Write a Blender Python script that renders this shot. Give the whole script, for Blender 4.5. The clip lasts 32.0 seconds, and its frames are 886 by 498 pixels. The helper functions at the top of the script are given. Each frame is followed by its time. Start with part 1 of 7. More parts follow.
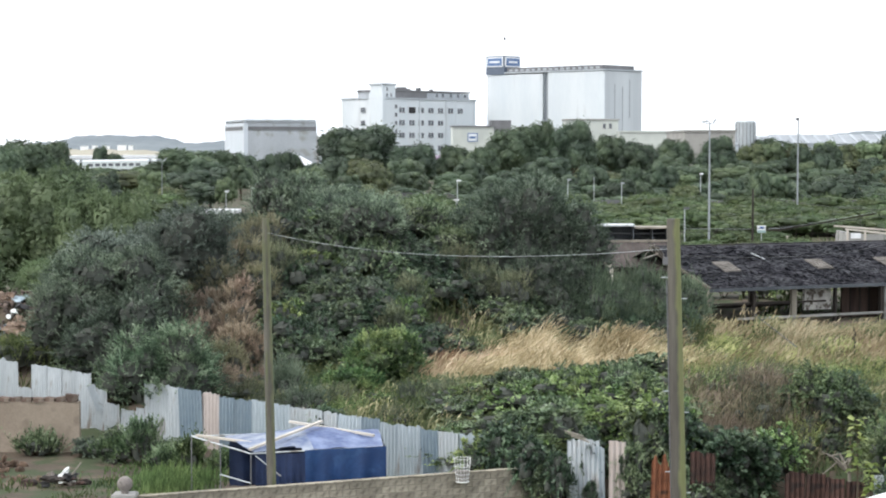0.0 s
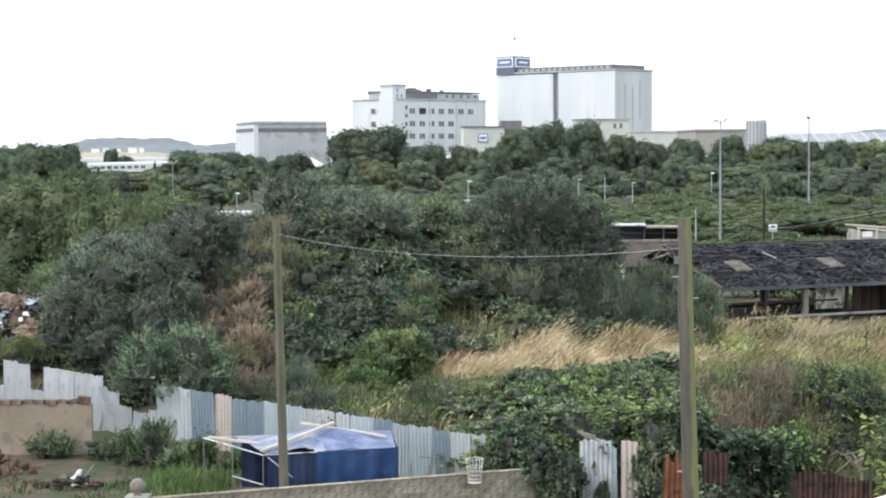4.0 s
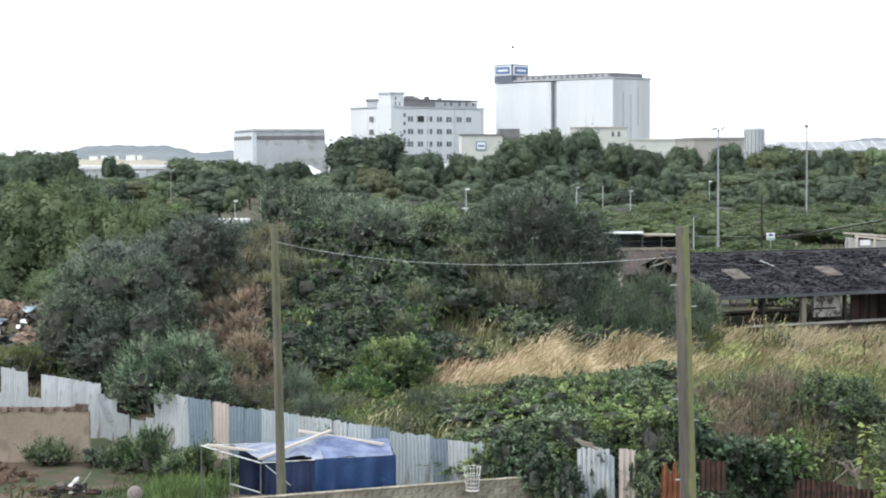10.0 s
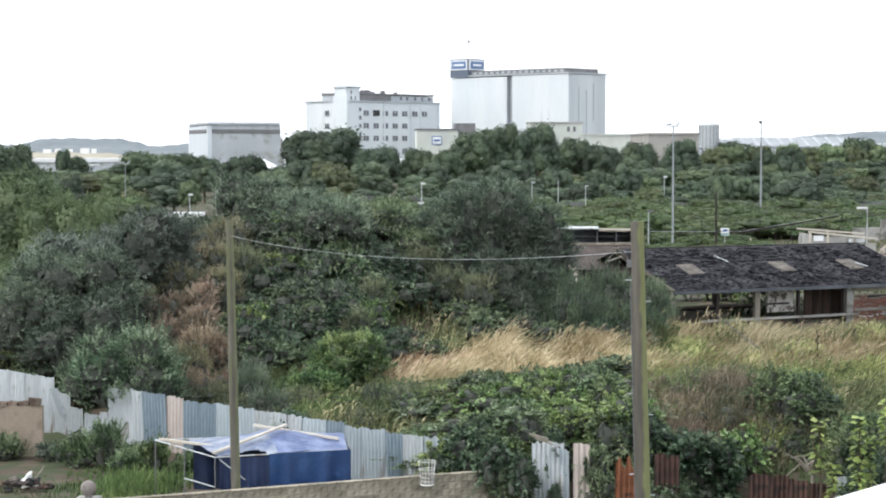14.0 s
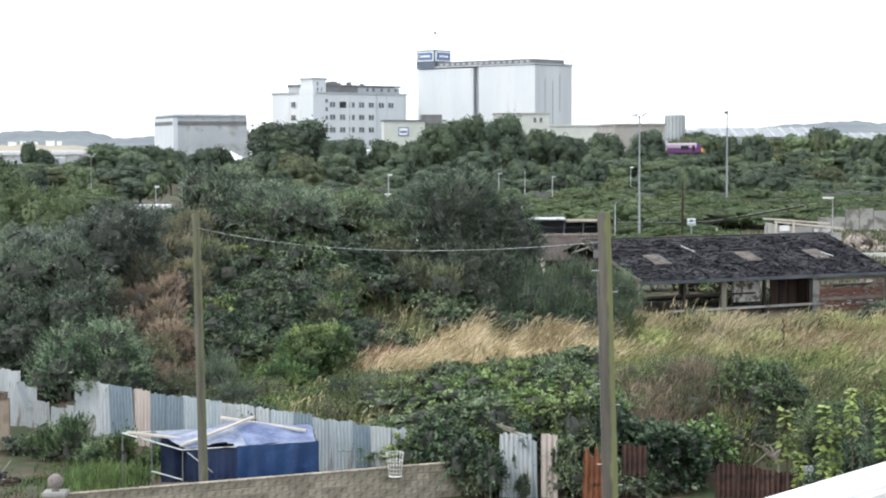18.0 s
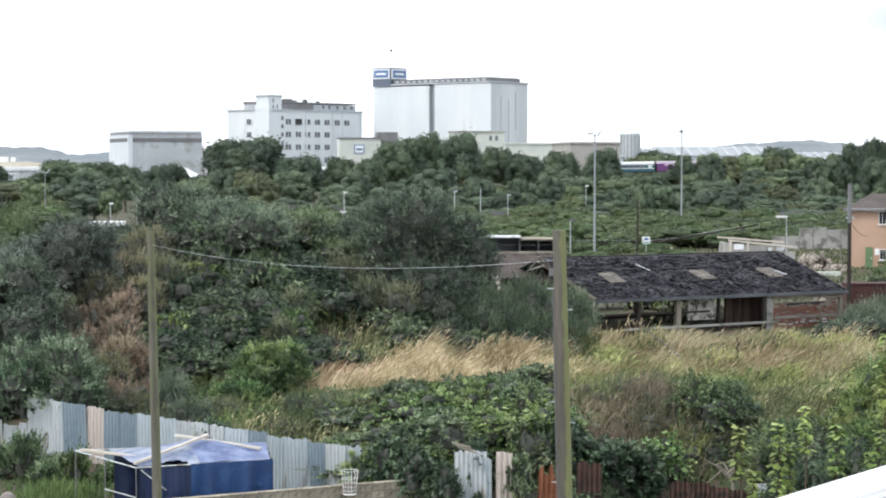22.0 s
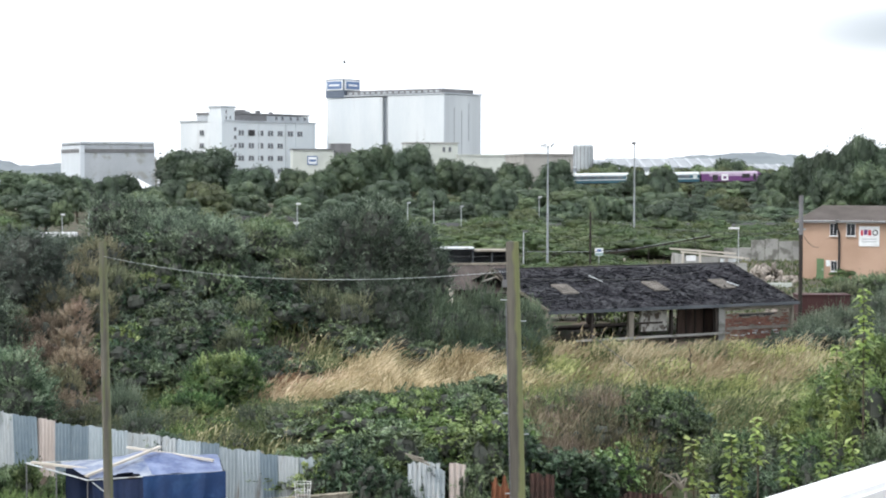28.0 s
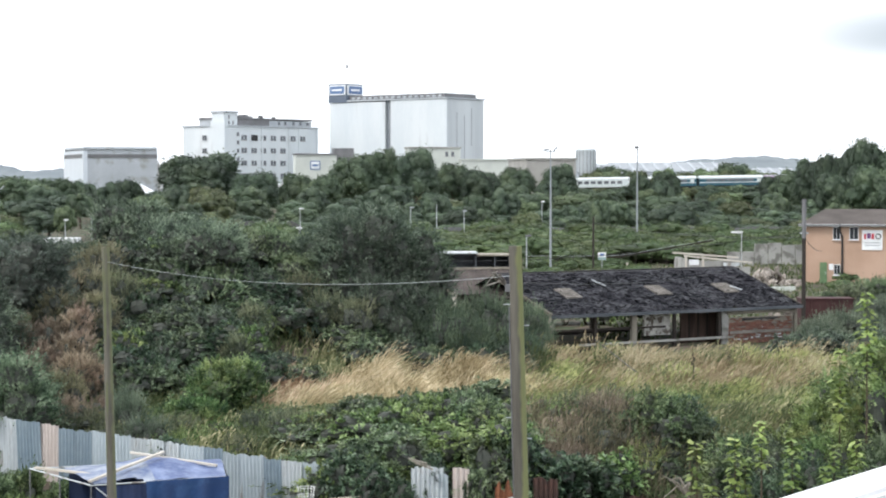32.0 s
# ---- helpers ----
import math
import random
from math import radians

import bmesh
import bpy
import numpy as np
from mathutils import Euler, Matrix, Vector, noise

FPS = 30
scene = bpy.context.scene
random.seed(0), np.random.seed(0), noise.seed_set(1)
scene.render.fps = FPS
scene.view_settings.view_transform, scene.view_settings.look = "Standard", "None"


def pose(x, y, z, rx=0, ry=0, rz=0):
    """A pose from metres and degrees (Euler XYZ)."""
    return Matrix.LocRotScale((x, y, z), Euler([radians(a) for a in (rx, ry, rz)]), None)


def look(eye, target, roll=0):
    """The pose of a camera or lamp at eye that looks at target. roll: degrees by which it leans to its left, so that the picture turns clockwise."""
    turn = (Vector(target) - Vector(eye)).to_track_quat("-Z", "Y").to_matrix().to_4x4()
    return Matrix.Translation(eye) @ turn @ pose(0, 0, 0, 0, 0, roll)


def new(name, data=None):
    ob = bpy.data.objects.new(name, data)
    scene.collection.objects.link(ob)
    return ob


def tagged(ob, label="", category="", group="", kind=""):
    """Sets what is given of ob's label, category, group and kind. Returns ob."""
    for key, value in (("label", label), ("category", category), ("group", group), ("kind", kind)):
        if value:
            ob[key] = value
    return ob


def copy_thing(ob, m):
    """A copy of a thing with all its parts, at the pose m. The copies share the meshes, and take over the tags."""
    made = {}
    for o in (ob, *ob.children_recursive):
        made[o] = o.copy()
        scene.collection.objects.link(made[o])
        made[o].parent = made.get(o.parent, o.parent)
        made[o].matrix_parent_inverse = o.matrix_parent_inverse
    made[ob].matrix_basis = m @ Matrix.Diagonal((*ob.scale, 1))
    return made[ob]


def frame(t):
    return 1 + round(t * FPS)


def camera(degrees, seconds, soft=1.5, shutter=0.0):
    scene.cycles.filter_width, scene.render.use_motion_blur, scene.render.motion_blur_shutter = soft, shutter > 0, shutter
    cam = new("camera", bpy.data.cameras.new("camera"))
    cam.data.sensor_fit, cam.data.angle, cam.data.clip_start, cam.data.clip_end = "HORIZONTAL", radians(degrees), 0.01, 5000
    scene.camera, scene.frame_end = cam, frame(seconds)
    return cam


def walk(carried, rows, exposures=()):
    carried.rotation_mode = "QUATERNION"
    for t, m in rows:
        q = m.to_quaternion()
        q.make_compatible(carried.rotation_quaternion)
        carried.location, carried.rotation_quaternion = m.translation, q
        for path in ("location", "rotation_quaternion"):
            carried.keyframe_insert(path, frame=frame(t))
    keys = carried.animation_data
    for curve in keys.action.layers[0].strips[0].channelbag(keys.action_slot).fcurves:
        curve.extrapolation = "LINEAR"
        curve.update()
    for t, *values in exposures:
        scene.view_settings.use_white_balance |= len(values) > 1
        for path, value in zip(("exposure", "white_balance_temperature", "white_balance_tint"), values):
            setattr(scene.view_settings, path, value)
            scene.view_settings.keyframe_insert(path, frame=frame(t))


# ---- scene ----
cam = camera(26.42, 32.0, soft=2.0)
EYE = (0.0, 0.0, 11.5)


def aim(turn, tilt, roll, dx=0.0, dz=0.0):
    """The hand-held camera: degrees to the right, up and of lean, and the sway of the hand in metres."""
    e = Vector(EYE) + Vector((dx, 0, dz))
    a, b = radians(turn), radians(tilt)
    return look(e, e + 10 * Vector((math.sin(a) * math.cos(b), math.cos(a) * math.cos(b), math.sin(b))), roll)


walk(cam, [(t, aim(*row)) for t, *row in (
    (0, 0.000, -3.053, 0.005), (0.5, -0.064, -3.054, 0.002), (1, -0.192, -3.058, -0.028), (1.5, -0.279, -3.081, -0.025),
    (2, -0.384, -3.094, -0.132), (2.5, -0.523, -3.096, -0.183), (3, -0.440, -3.083, -0.261), (3.5, -0.347, -3.057, -0.292),
    (5.5, -0.404, -2.904, -0.407), (6, -0.476, -2.837, -0.405), (6.5, -0.509, -2.807, -0.392), (7, -0.420, -2.754, -0.412),
    (7.5, -0.273, -2.739, -0.343), (8, -0.414, -2.726, -0.353), (8.5, -0.541, -2.675, -0.336), (9, -0.568, -2.691, -0.307),
    (9.5, -0.285, -2.718, -0.259), (10, -0.272, -2.792, -0.234), (10.5, -0.233, -2.838, -0.232), (11, -0.055, -2.898, -0.221),
    (11.5, 0.152, -2.899, -0.158), (12, 0.332, -2.902, -0.121), (12.5, 0.487, -2.898, -0.093), (13, 0.803, -2.862, -0.050),
    (13.5, 0.974, -2.891, 0.013), (14, 1.083, -2.962, -0.008), (14.5, 1.165, -3.035, -0.055), (16.5, 1.574, -3.177, -0.309),
    (17, 1.759, -3.169, -0.228), (17.5, 1.889, -3.202, -0.231), (18, 2.083, -3.228, -0.186), (18.5, 2.239, -3.241, -0.134),
    (19, 2.419, -3.226, -0.142), (19.5, 2.633, -3.223, -0.119), (20, 2.833, -3.140, -0.067), (20.5, 3.104, -2.994, -0.094),
    (21, 3.294, -2.906, -0.062), (21.5, 3.477, -2.764, -0.004), (22, 3.437, -2.693, 0.046), (22.5, 3.424, -2.637, -0.042),
    (23, 3.790, -2.612, -0.027), (23.5, 4.155, -2.489, -0.005), (24, 4.263, -2.342, 0.010), (24.5, 4.289, -2.327, 0.077),
    (26.5, 4.452, -2.370, -0.027), (27, 4.704, -2.376, 0.063), (27.5, 4.839, -2.372, 0.138), (28, 4.856, -2.346, 0.117),
    (28.5, 5.077, -2.353, 0.114), (29, 5.290, -2.378, 0.085), (29.5, 5.266, -2.397, 0.132), (30, 5.056, -2.388, 0.077),
    (30.5, 4.985, -2.210, 0.133), (31, 4.729, -2.156, 0.064), (31.5, 4.614, -2.189, -0.017), (32, 4.766, -2.208, -0.003),
)])

# ---- light ----
world = bpy.data.worlds.new("overcast_sky")
scene.world = world
world.use_nodes = True
wn, wl = world.node_tree.nodes, world.node_tree.links
sky = wn.new("ShaderNodeTexSky")
sky.sky_type = "NISHITA"
sky.sun_disc = False
sky.sun_elevation, sky.sun_rotation = radians(48), radians(-120)
sky.air_density, sky.dust_density, sky.ozone_density = 1.0, 3.0, 1.0
# a sheet of bright cloud over the blue, a little thinner in a few places
geo = wn.new("ShaderNodeTexCoord")
stretch = wn.new("ShaderNodeMapping")
stretch.inputs["Scale"].default_value = (2.2, 2.2, 7.0)
cloud = wn.new("ShaderNodeTexNoise")
cloud.inputs["Scale"].default_value, cloud.inputs["Detail"].default_value = 1.6, 5
thin = wn.new("ShaderNodeMapRange")
thin.inputs["From Min"].default_value, thin.inputs["From Max"].default_value = 0.30, 0.62
thin.inputs["To Min"].default_value, thin.inputs["To Max"].default_value = 0.72, 0.95
veil = wn.new("ShaderNodeMix")
veil.data_type = "RGBA"
veil.inputs["B"].default_value = (14.6, 15.2, 16.1, 1)
wl.new(geo.outputs["Generated"], stretch.inputs["Vector"])
wl.new(stretch.outputs["Vector"], cloud.inputs["Vector"])
wl.new(cloud.outputs["Fac"], thin.inputs["Value"])
wl.new(thin.outputs["Result"], veil.inputs["Factor"])
# a grey cloud bank that hangs to the north-north-east
bank = wn.new("ShaderNodeVectorMath")
bank.operation = "DISTANCE"
off = wn.new("ShaderNodeVectorMath")
off.operation = "MULTIPLY"
off.inputs[1].default_value = (1.0, 1.0, 3.2)
bank.inputs[1].default_value = (0.3213, 0.9438, 0.0732 * 3.2)
wl.new(geo.outputs["Generated"], off.inputs[0])
wl.new(off.outputs[0], bank.inputs[0])
rag = wn.new("ShaderNodeMath")
rag.operation = "MULTIPLY_ADD"
rag.inputs[1].default_value = 0.08
wl.new(cloud.outputs["Fac"], rag.inputs[0])
wl.new(bank.outputs["Value"], rag.inputs[2])
grey = wn.new("ShaderNodeMapRange")
grey.interpolation_type = "SMOOTHSTEP"
grey.inputs["From Min"].default_value, grey.inputs["From Max"].default_value = 0.05, 0.135
grey.inputs["To Min"].default_value, grey.inputs["To Max"].default_value = 0.0, 1.0
wl.new(rag.outputs[0], grey.inputs["Value"])
shade = wn.new("ShaderNodeMix")
shade.data_type = "RGBA"
shade.inputs["A"].default_value, shade.inputs["B"].default_value = (6.3, 7.0, 7.7, 1), veil.inputs["B"].default_value
wl.new(grey.outputs["Result"], shade.inputs["Factor"])
wl.new(shade.outputs["Result"], veil.inputs["B"])
wl.new(sky.outputs["Color"], veil.inputs["A"])
wl.new(veil.outputs["Result"], wn["Background"].inputs["Color"])
wn["Background"].inputs["Strength"].default_value = 0.10

sun = new("sun", bpy.data.lights.new("sun", "SUN"))
sun.data.energy, sun.data.angle, sun.data.color = 1.6, radians(14), (1.0, 0.96, 0.9)
sun.matrix_world = look((0, 0, 0), (0.58, 0.34, -0.74))
scene.view_settings.exposure = 0.2

# ---- materials ----
def nodes_of(name):
    m = bpy.data.materials.new(name)
    m.use_nodes = True
    return m, m.node_tree.nodes, m.node_tree.links, m.node_tree.nodes["Principled BSDF"]


def ramp(nt, stops):
    r = nt.new("ShaderNodeValToRGB")
    el = r.color_ramp.elements
    while len(el) < len(stops):
        el.new(0.5)
    for e, (p, c) in zip(el, stops):
        e.position, e.color = p, (*c, 1)
    return r


def surface(name, a, b, scale=2.0, rough=0.8, metal=0.0, fine=30.0, bump=0.2, wear=None, wear_at=0.62, vary=0.0, stretch=(1, 1, 1)):
    """Two tones mottled at a large and a small scale, an optional third tone of wear, fine relief."""
    m, n, l, p = nodes_of(name)
    tc = n.new("ShaderNodeTexCoord")
    mp = n.new("ShaderNodeMapping")
    mp.inputs["Scale"].default_value = stretch
    l.new(tc.outputs["Object"], mp.inputs["Vector"])
    big, small = n.new("ShaderNodeTexNoise"), n.new("ShaderNodeTexNoise")
    big.inputs["Scale"].default_value, big.inputs["Detail"].default_value = scale, 6
    small.inputs["Scale"].default_value, small.inputs["Detail"].default_value = fine, 4
    l.new(mp.outputs["Vector"], big.inputs["Vector"])
    l.new(mp.outputs["Vector"], small.inputs["Vector"])
    r = ramp(n, [(0.33, a), (0.67, b)])
    add = n.new("ShaderNodeMath")
    add.operation = "MULTIPLY_ADD"
    add.inputs[1].default_value = 0.35
    l.new(small.outputs["Fac"], add.inputs[0])
    sub = n.new("ShaderNodeMath")
    sub.operation = "ADD"
    sub.inputs[1].default_value = -0.175
    l.new(big.outputs["Fac"], sub.inputs[0])
    l.new(sub.outputs[0], add.inputs[2])
    l.new(add.outputs[0], r.inputs["Fac"])
    out = r.outputs["Color"]
    if wear:
        w = n.new("ShaderNodeTexNoise")
        w.inputs["Scale"].default_value, w.inputs["Detail"].default_value = scale * 2.3, 8
        l.new(mp.outputs["Vector"], w.inputs["Vector"])
        wr = ramp(n, [(wear_at - 0.04, (0, 0, 0)), (wear_at + 0.06, (1, 1, 1))])
        l.new(w.outputs["Fac"], wr.inputs["Fac"])
        mx = n.new("ShaderNodeMix")
        mx.data_type = "RGBA"
        mx.inputs["B"].default_value = (*wear, 1)
        l.new(wr.outputs["Color"], mx.inputs["Factor"])
        l.new(out, mx.inputs["A"])
        out = mx.outputs["Result"]
    if vary:
        oi = n.new("ShaderNodeObjectInfo")
        mr = n.new("ShaderNodeMapRange")
        mr.inputs["To Min"].default_value, mr.inputs["To Max"].default_value = 1 - vary, 1 + vary
        l.new(oi.outputs["Random"], mr.inputs["Value"])
        hs = n.new("ShaderNodeHueSaturation")
        l.new(mr.outputs["Result"], hs.inputs["Value"])
        l.new(out, hs.inputs["Color"])
        out = hs.outputs["Color"]
    l.new(out, p.inputs["Base Color"])
    p.inputs["Roughness"].default_value, p.inputs["Metallic"].default_value = rough, metal
    if bump:
        bp = n.new("ShaderNodeBump")
        bp.inputs["Strength"].default_value, bp.inputs["Distance"].default_value = bump, 0.02
        l.new(small.outputs["Fac"], bp.inputs["Height"])
        l.new(bp.outputs["Normal"], p.inputs["Normal"])
    return m


def foliage(name, dark, mid, light, rough=0.55, through_light=0.3, patch=0.5, grain=0.55, drift=0.035):
    """Leaves: a tone for every leaf, drifting in patches over the plant and from plant to plant."""
    m, n, l, p = nodes_of(name)
    g = n.new("ShaderNodeNewGeometry")
    tc = n.new("ShaderNodeTexCoord")
    oi = n.new("ShaderNodeObjectInfo")
    nz = n.new("ShaderNodeTexNoise")
    nz.inputs["Scale"].default_value, nz.inputs["Detail"].default_value = patch, 3
    l.new(tc.outputs["Object"], nz.inputs["Vector"])
    a = n.new("ShaderNodeMath")
    a.operation = "MULTIPLY_ADD"
    a.inputs[1].default_value = grain
    l.new(g.outputs["Random Per Island"], a.inputs[0])
    n2 = n.new("ShaderNodeTexNoise")
    n2.inputs["Scale"].default_value, n2.inputs["Detail"].default_value = patch * 2.6, 2
    l.new(tc.outputs["Object"], n2.inputs["Vector"])
    nsum = n.new("ShaderNodeMath")
    nsum.operation = "ADD"
    l.new(nz.outputs["Fac"], nsum.inputs[0])
    l.new(n2.outputs["Fac"], nsum.inputs[1])
    b = n.new("ShaderNodeMath")
    b.operation = "MULTIPLY_ADD"
    b.inputs[1].default_value, b.inputs[2].default_value = 1.5, -1.0 - grain / 2
    l.new(nsum.outputs[0], b.inputs[0])
    l.new(b.outputs[0], a.inputs[2])
    r = ramp(n, [(0.2, dark), (0.55, mid), (0.92, light)])
    l.new(a.outputs[0], r.inputs["Fac"])
    hs = n.new("ShaderNodeHueSaturation")
    mr = n.new("ShaderNodeMapRange")
    mr.inputs["To Min"].default_value, mr.inputs["To Max"].default_value = 0.75, 1.25
    l.new(oi.outputs["Random"], mr.inputs["Value"])
    l.new(mr.outputs["Result"], hs.inputs["Value"])
    n3 = n.new("ShaderNodeTexNoise")
    n3.inputs["Scale"].default_value, n3.inputs["Detail"].default_value = patch * 0.6, 4
    l.new(g.outputs["Position"], n3.inputs["Vector"])
    hue = n.new("ShaderNodeMapRange")
    hue.inputs["From Min"].default_value, hue.inputs["From Max"].default_value = 0.3, 0.7
    hue.inputs["To Min"].default_value, hue.inputs["To Max"].default_value = 0.5 - drift, 0.5 + drift * 0.7
    l.new(n3.outputs["Fac"], hue.inputs["Value"])
    l.new(hue.outputs["Result"], hs.inputs["Hue"])
    l.new(r.outputs["Color"], hs.inputs["Color"])
    l.new(hs.outputs["Color"], p.inputs["Base Color"])
    p.inputs["Roughness"].default_value = rough
    tr = n.new("ShaderNodeBsdfTranslucent")
    l.new(hs.outputs["Color"], tr.inputs["Color"])
    mx = n.new("ShaderNodeMixShader")
    mx.inputs[0].default_value = through_light
    l.new(p.outputs[0], mx.inputs[1])
    l.new(tr.outputs[0], mx.inputs[2])
    l.new(mx.outputs[0], n["Material Output"].inputs["Surface"])
    return m


def algae_side(m, colour, at, soft):
    """Green algae on the weather side of a pole, with a ragged edge."""
    n, l = m.node_tree.nodes, m.node_tree.links
    p = n["Principled BSDF"]
    old = p.inputs["Base Color"].links[0].from_socket
    tc, sep, nz = n.new("ShaderNodeTexCoord"), n.new("ShaderNodeSeparateXYZ"), n.new("ShaderNodeTexNoise")
    nz.inputs["Scale"].default_value, nz.inputs["Detail"].default_value = 1.6, 6
    l.new(tc.outputs["Object"], sep.inputs[0])
    l.new(tc.outputs["Object"], nz.inputs["Vector"])
    lean = n.new("ShaderNodeMath")
    lean.operation = "MULTIPLY_ADD"
    lean.inputs[1].default_value = 0.024
    l.new(sep.outputs["Z"], lean.inputs[0])
    l.new(sep.outputs["X"], lean.inputs[2])
    add = n.new("ShaderNodeMath")
    add.operation = "MULTIPLY_ADD"
    add.inputs[1].default_value = 0.22
    l.new(nz.outputs["Fac"], add.inputs[0])
    l.new(lean.outputs[0], add.inputs[2])
    mr = n.new("ShaderNodeMapRange")
    mr.inputs["From Min"].default_value, mr.inputs["From Max"].default_value = at, at + soft
    l.new(add.outputs[0], mr.inputs["Value"])
    mx = n.new("ShaderNodeMix")
    mx.data_type = "RGBA"
    mx.inputs["B"].default_value = (*colour, 1)
    l.new(mr.outputs["Result"], mx.inputs["Factor"])
    l.new(old, mx.inputs["A"])
    l.new(mx.outputs["Result"], p.inputs["Base Color"])


def plain(name, c, rough=0.6, metal=0.0):
    return surface(name, tuple(x * 0.88 for x in c), tuple(min(1, x * 1.08) for x in c), 1.5, rough, metal, 40, 0.08)


# ---- mesh helpers ----
def box(bm, x0, x1, y0, y1, z0, z1):
    v = [bm.verts.new((x, y, z)) for z in (z0, z1) for x, y in ((x0, y0), (x1, y0), (x1, y1), (x0, y1))]
    for f in ((3, 2, 1, 0), (4, 5, 6, 7), (0, 1, 5, 4), (1, 2, 6, 5), (2, 3, 7, 6), (3, 0, 4, 7)):
        bm.faces.new([v[i] for i in f])
    return bm


def boxes(*rows):
    bm = bmesh.new()
    for r in rows:
        box(bm, *r)
    return bm


def tube(bm, pts, radii, n=8, cap=True):
    """A round bar along the points."""
    rings = []
    pts = [Vector(p) for p in pts]
    for i, p in enumerate(pts):
        d = (pts[min(i + 1, len(pts) - 1)] - pts[max(i - 1, 0)]).normalized()
        s = d.cross(Vector((0, 0, 1)) if abs(d.z) < 0.9 else Vector((0, 1, 0))).normalized()
        t = d.cross(s)
        r = radii[min(i, len(radii) - 1)] if isinstance(radii, (list, tuple)) else radii
        rings.append([bm.verts.new(p + (s * math.cos(a) + t * math.sin(a)) * r) for a in (2 * math.pi * k / n for k in range(n))])
    for a, b in zip(rings, rings[1:]):
        for k in range(n):
            bm.faces.new((a[k], a[(k + 1) % n], b[(k + 1) % n], b[k]))
    if cap:
        bm.faces.new(rings[0][::-1])
        bm.faces.new(rings[-1])
    return bm


def bar(p0, p1, r, n=8):
    return tube(bmesh.new(), [p0, p1], r, n)


def beam(bm, p0, p1, w, h):
    """A squared timber from p0 to p1, w wide and h high."""
    p0, p1 = Vector(p0), Vector(p1)
    d = (p1 - p0).normalized()
    s = d.cross(Vector((0, 0, 1)) if abs(d.z) < 0.95 else Vector((0, 1, 0))).normalized()
    t = s.cross(d)
    rings = [[bm.verts.new(p + s * (a * w / 2) + t * (b * h / 2)) for a, b in ((-1, -1), (1, -1), (1, 1), (-1, 1))] for p in (p0, p1)]
    for k in range(4):
        bm.faces.new((rings[0][k], rings[0][(k + 1) % 4], rings[1][(k + 1) % 4], rings[1][k]))
    bm.faces.new(rings[0][::-1])
    bm.faces.new(rings[1])
    return bm


def bevelled(bm, w=0.02, seg=2):
    bmesh.ops.bevel(bm, geom=bm.edges[:], offset=w, segments=seg, affect="EDGES")
    return bm


def mesh_of(name, bm, material, smooth=False):
    me = bpy.data.meshes.new(name)
    bmesh.ops.recalc_face_normals(bm, faces=bm.faces[:])
    bm.to_mesh(me)
    bm.free()
    if smooth:
        me.shade_smooth()
    me.materials.append(material)
    return me


def part(name, bm, material, parent=None, label="", smooth=False):
    ob = new(name, bm if isinstance(bm, bpy.types.Mesh) else mesh_of(name, bm, material, smooth))
    ob.parent = parent
    return tagged(ob, label)


def thing(name, label, category, x=0, y=0, z=0, rz=0, group="", kind=""):
    ob = new(name)
    ob.empty_display_size = 0.3
    ob.matrix_basis = pose(x, y, z, 0, 0, rz)
    return tagged(ob, label, category, group, kind)


def soup(name, quads, material, smooth=False):
    """One mesh of many loose four-sided leaves or blades, an array of n x 4 x 3."""
    q = np.asarray(quads, dtype=np.float32).reshape(-1, 4, 3)
    n = len(q)
    me = bpy.data.meshes.new(name)
    me.vertices.add(4 * n)
    me.vertices.foreach_set("co", q.ravel())
    me.loops.add(4 * n)
    me.loops.foreach_set("vertex_index", np.arange(4 * n, dtype=np.int32))
    me.polygons.add(n)
    me.polygons.foreach_set("loop_start", np.arange(0, 4 * n, 4, dtype=np.int32))
    me.update(calc_edges=True)
    me.materials.append(material)
    return me


rng = np.random.default_rng(7)


def unit(n):
    v = rng.normal(size=(n, 3))
    return v / np.linalg.norm(v, axis=1, keepdims=True)


def lobes_shell(lobes, n, depth=0.16, low=-0.5):
    """Points and normals over a heap of rounded lobes (x, y, z, rx, ry, rz), denser on the outside; those buried in a neighbour go."""
    L = np.array(lobes, dtype=float)
    area = (L[:, 3] * L[:, 5] + L[:, 4] * L[:, 5] + L[:, 3] * L[:, 4])
    pick = rng.choice(len(L), size=int(n * 3), p=area / area.sum())
    d = unit(len(pick))
    d[:, 2] = np.where(d[:, 2] < low, -d[:, 2], d[:, 2])
    r = 1 - np.abs(rng.normal(0, depth, len(pick))) + rng.normal(0, 0.04, len(pick))
    wob = 1 + 0.11 * np.sin(d[:, 0] * 7 + pick) * np.sin(d[:, 2] * 6 + 2 * pick) + 0.1 * np.sin(d[:, 1] * 9 + pick * 1.7)
    p = L[pick, :3] + d * L[pick, 3:] * (r * wob)[:, None]
    inside = np.zeros(len(p), bool)
    for i, c in enumerate(L):
        inside |= ((((p - c[:3]) / c[3:]) ** 2).sum(1) < 0.55) & (pick != i)
    keep = np.flatnonzero(~inside)[:n]
    nn = d[keep] / L[pick[keep], 3:]
    nn /= np.linalg.norm(nn, axis=1, keepdims=True)
    return p[keep], nn


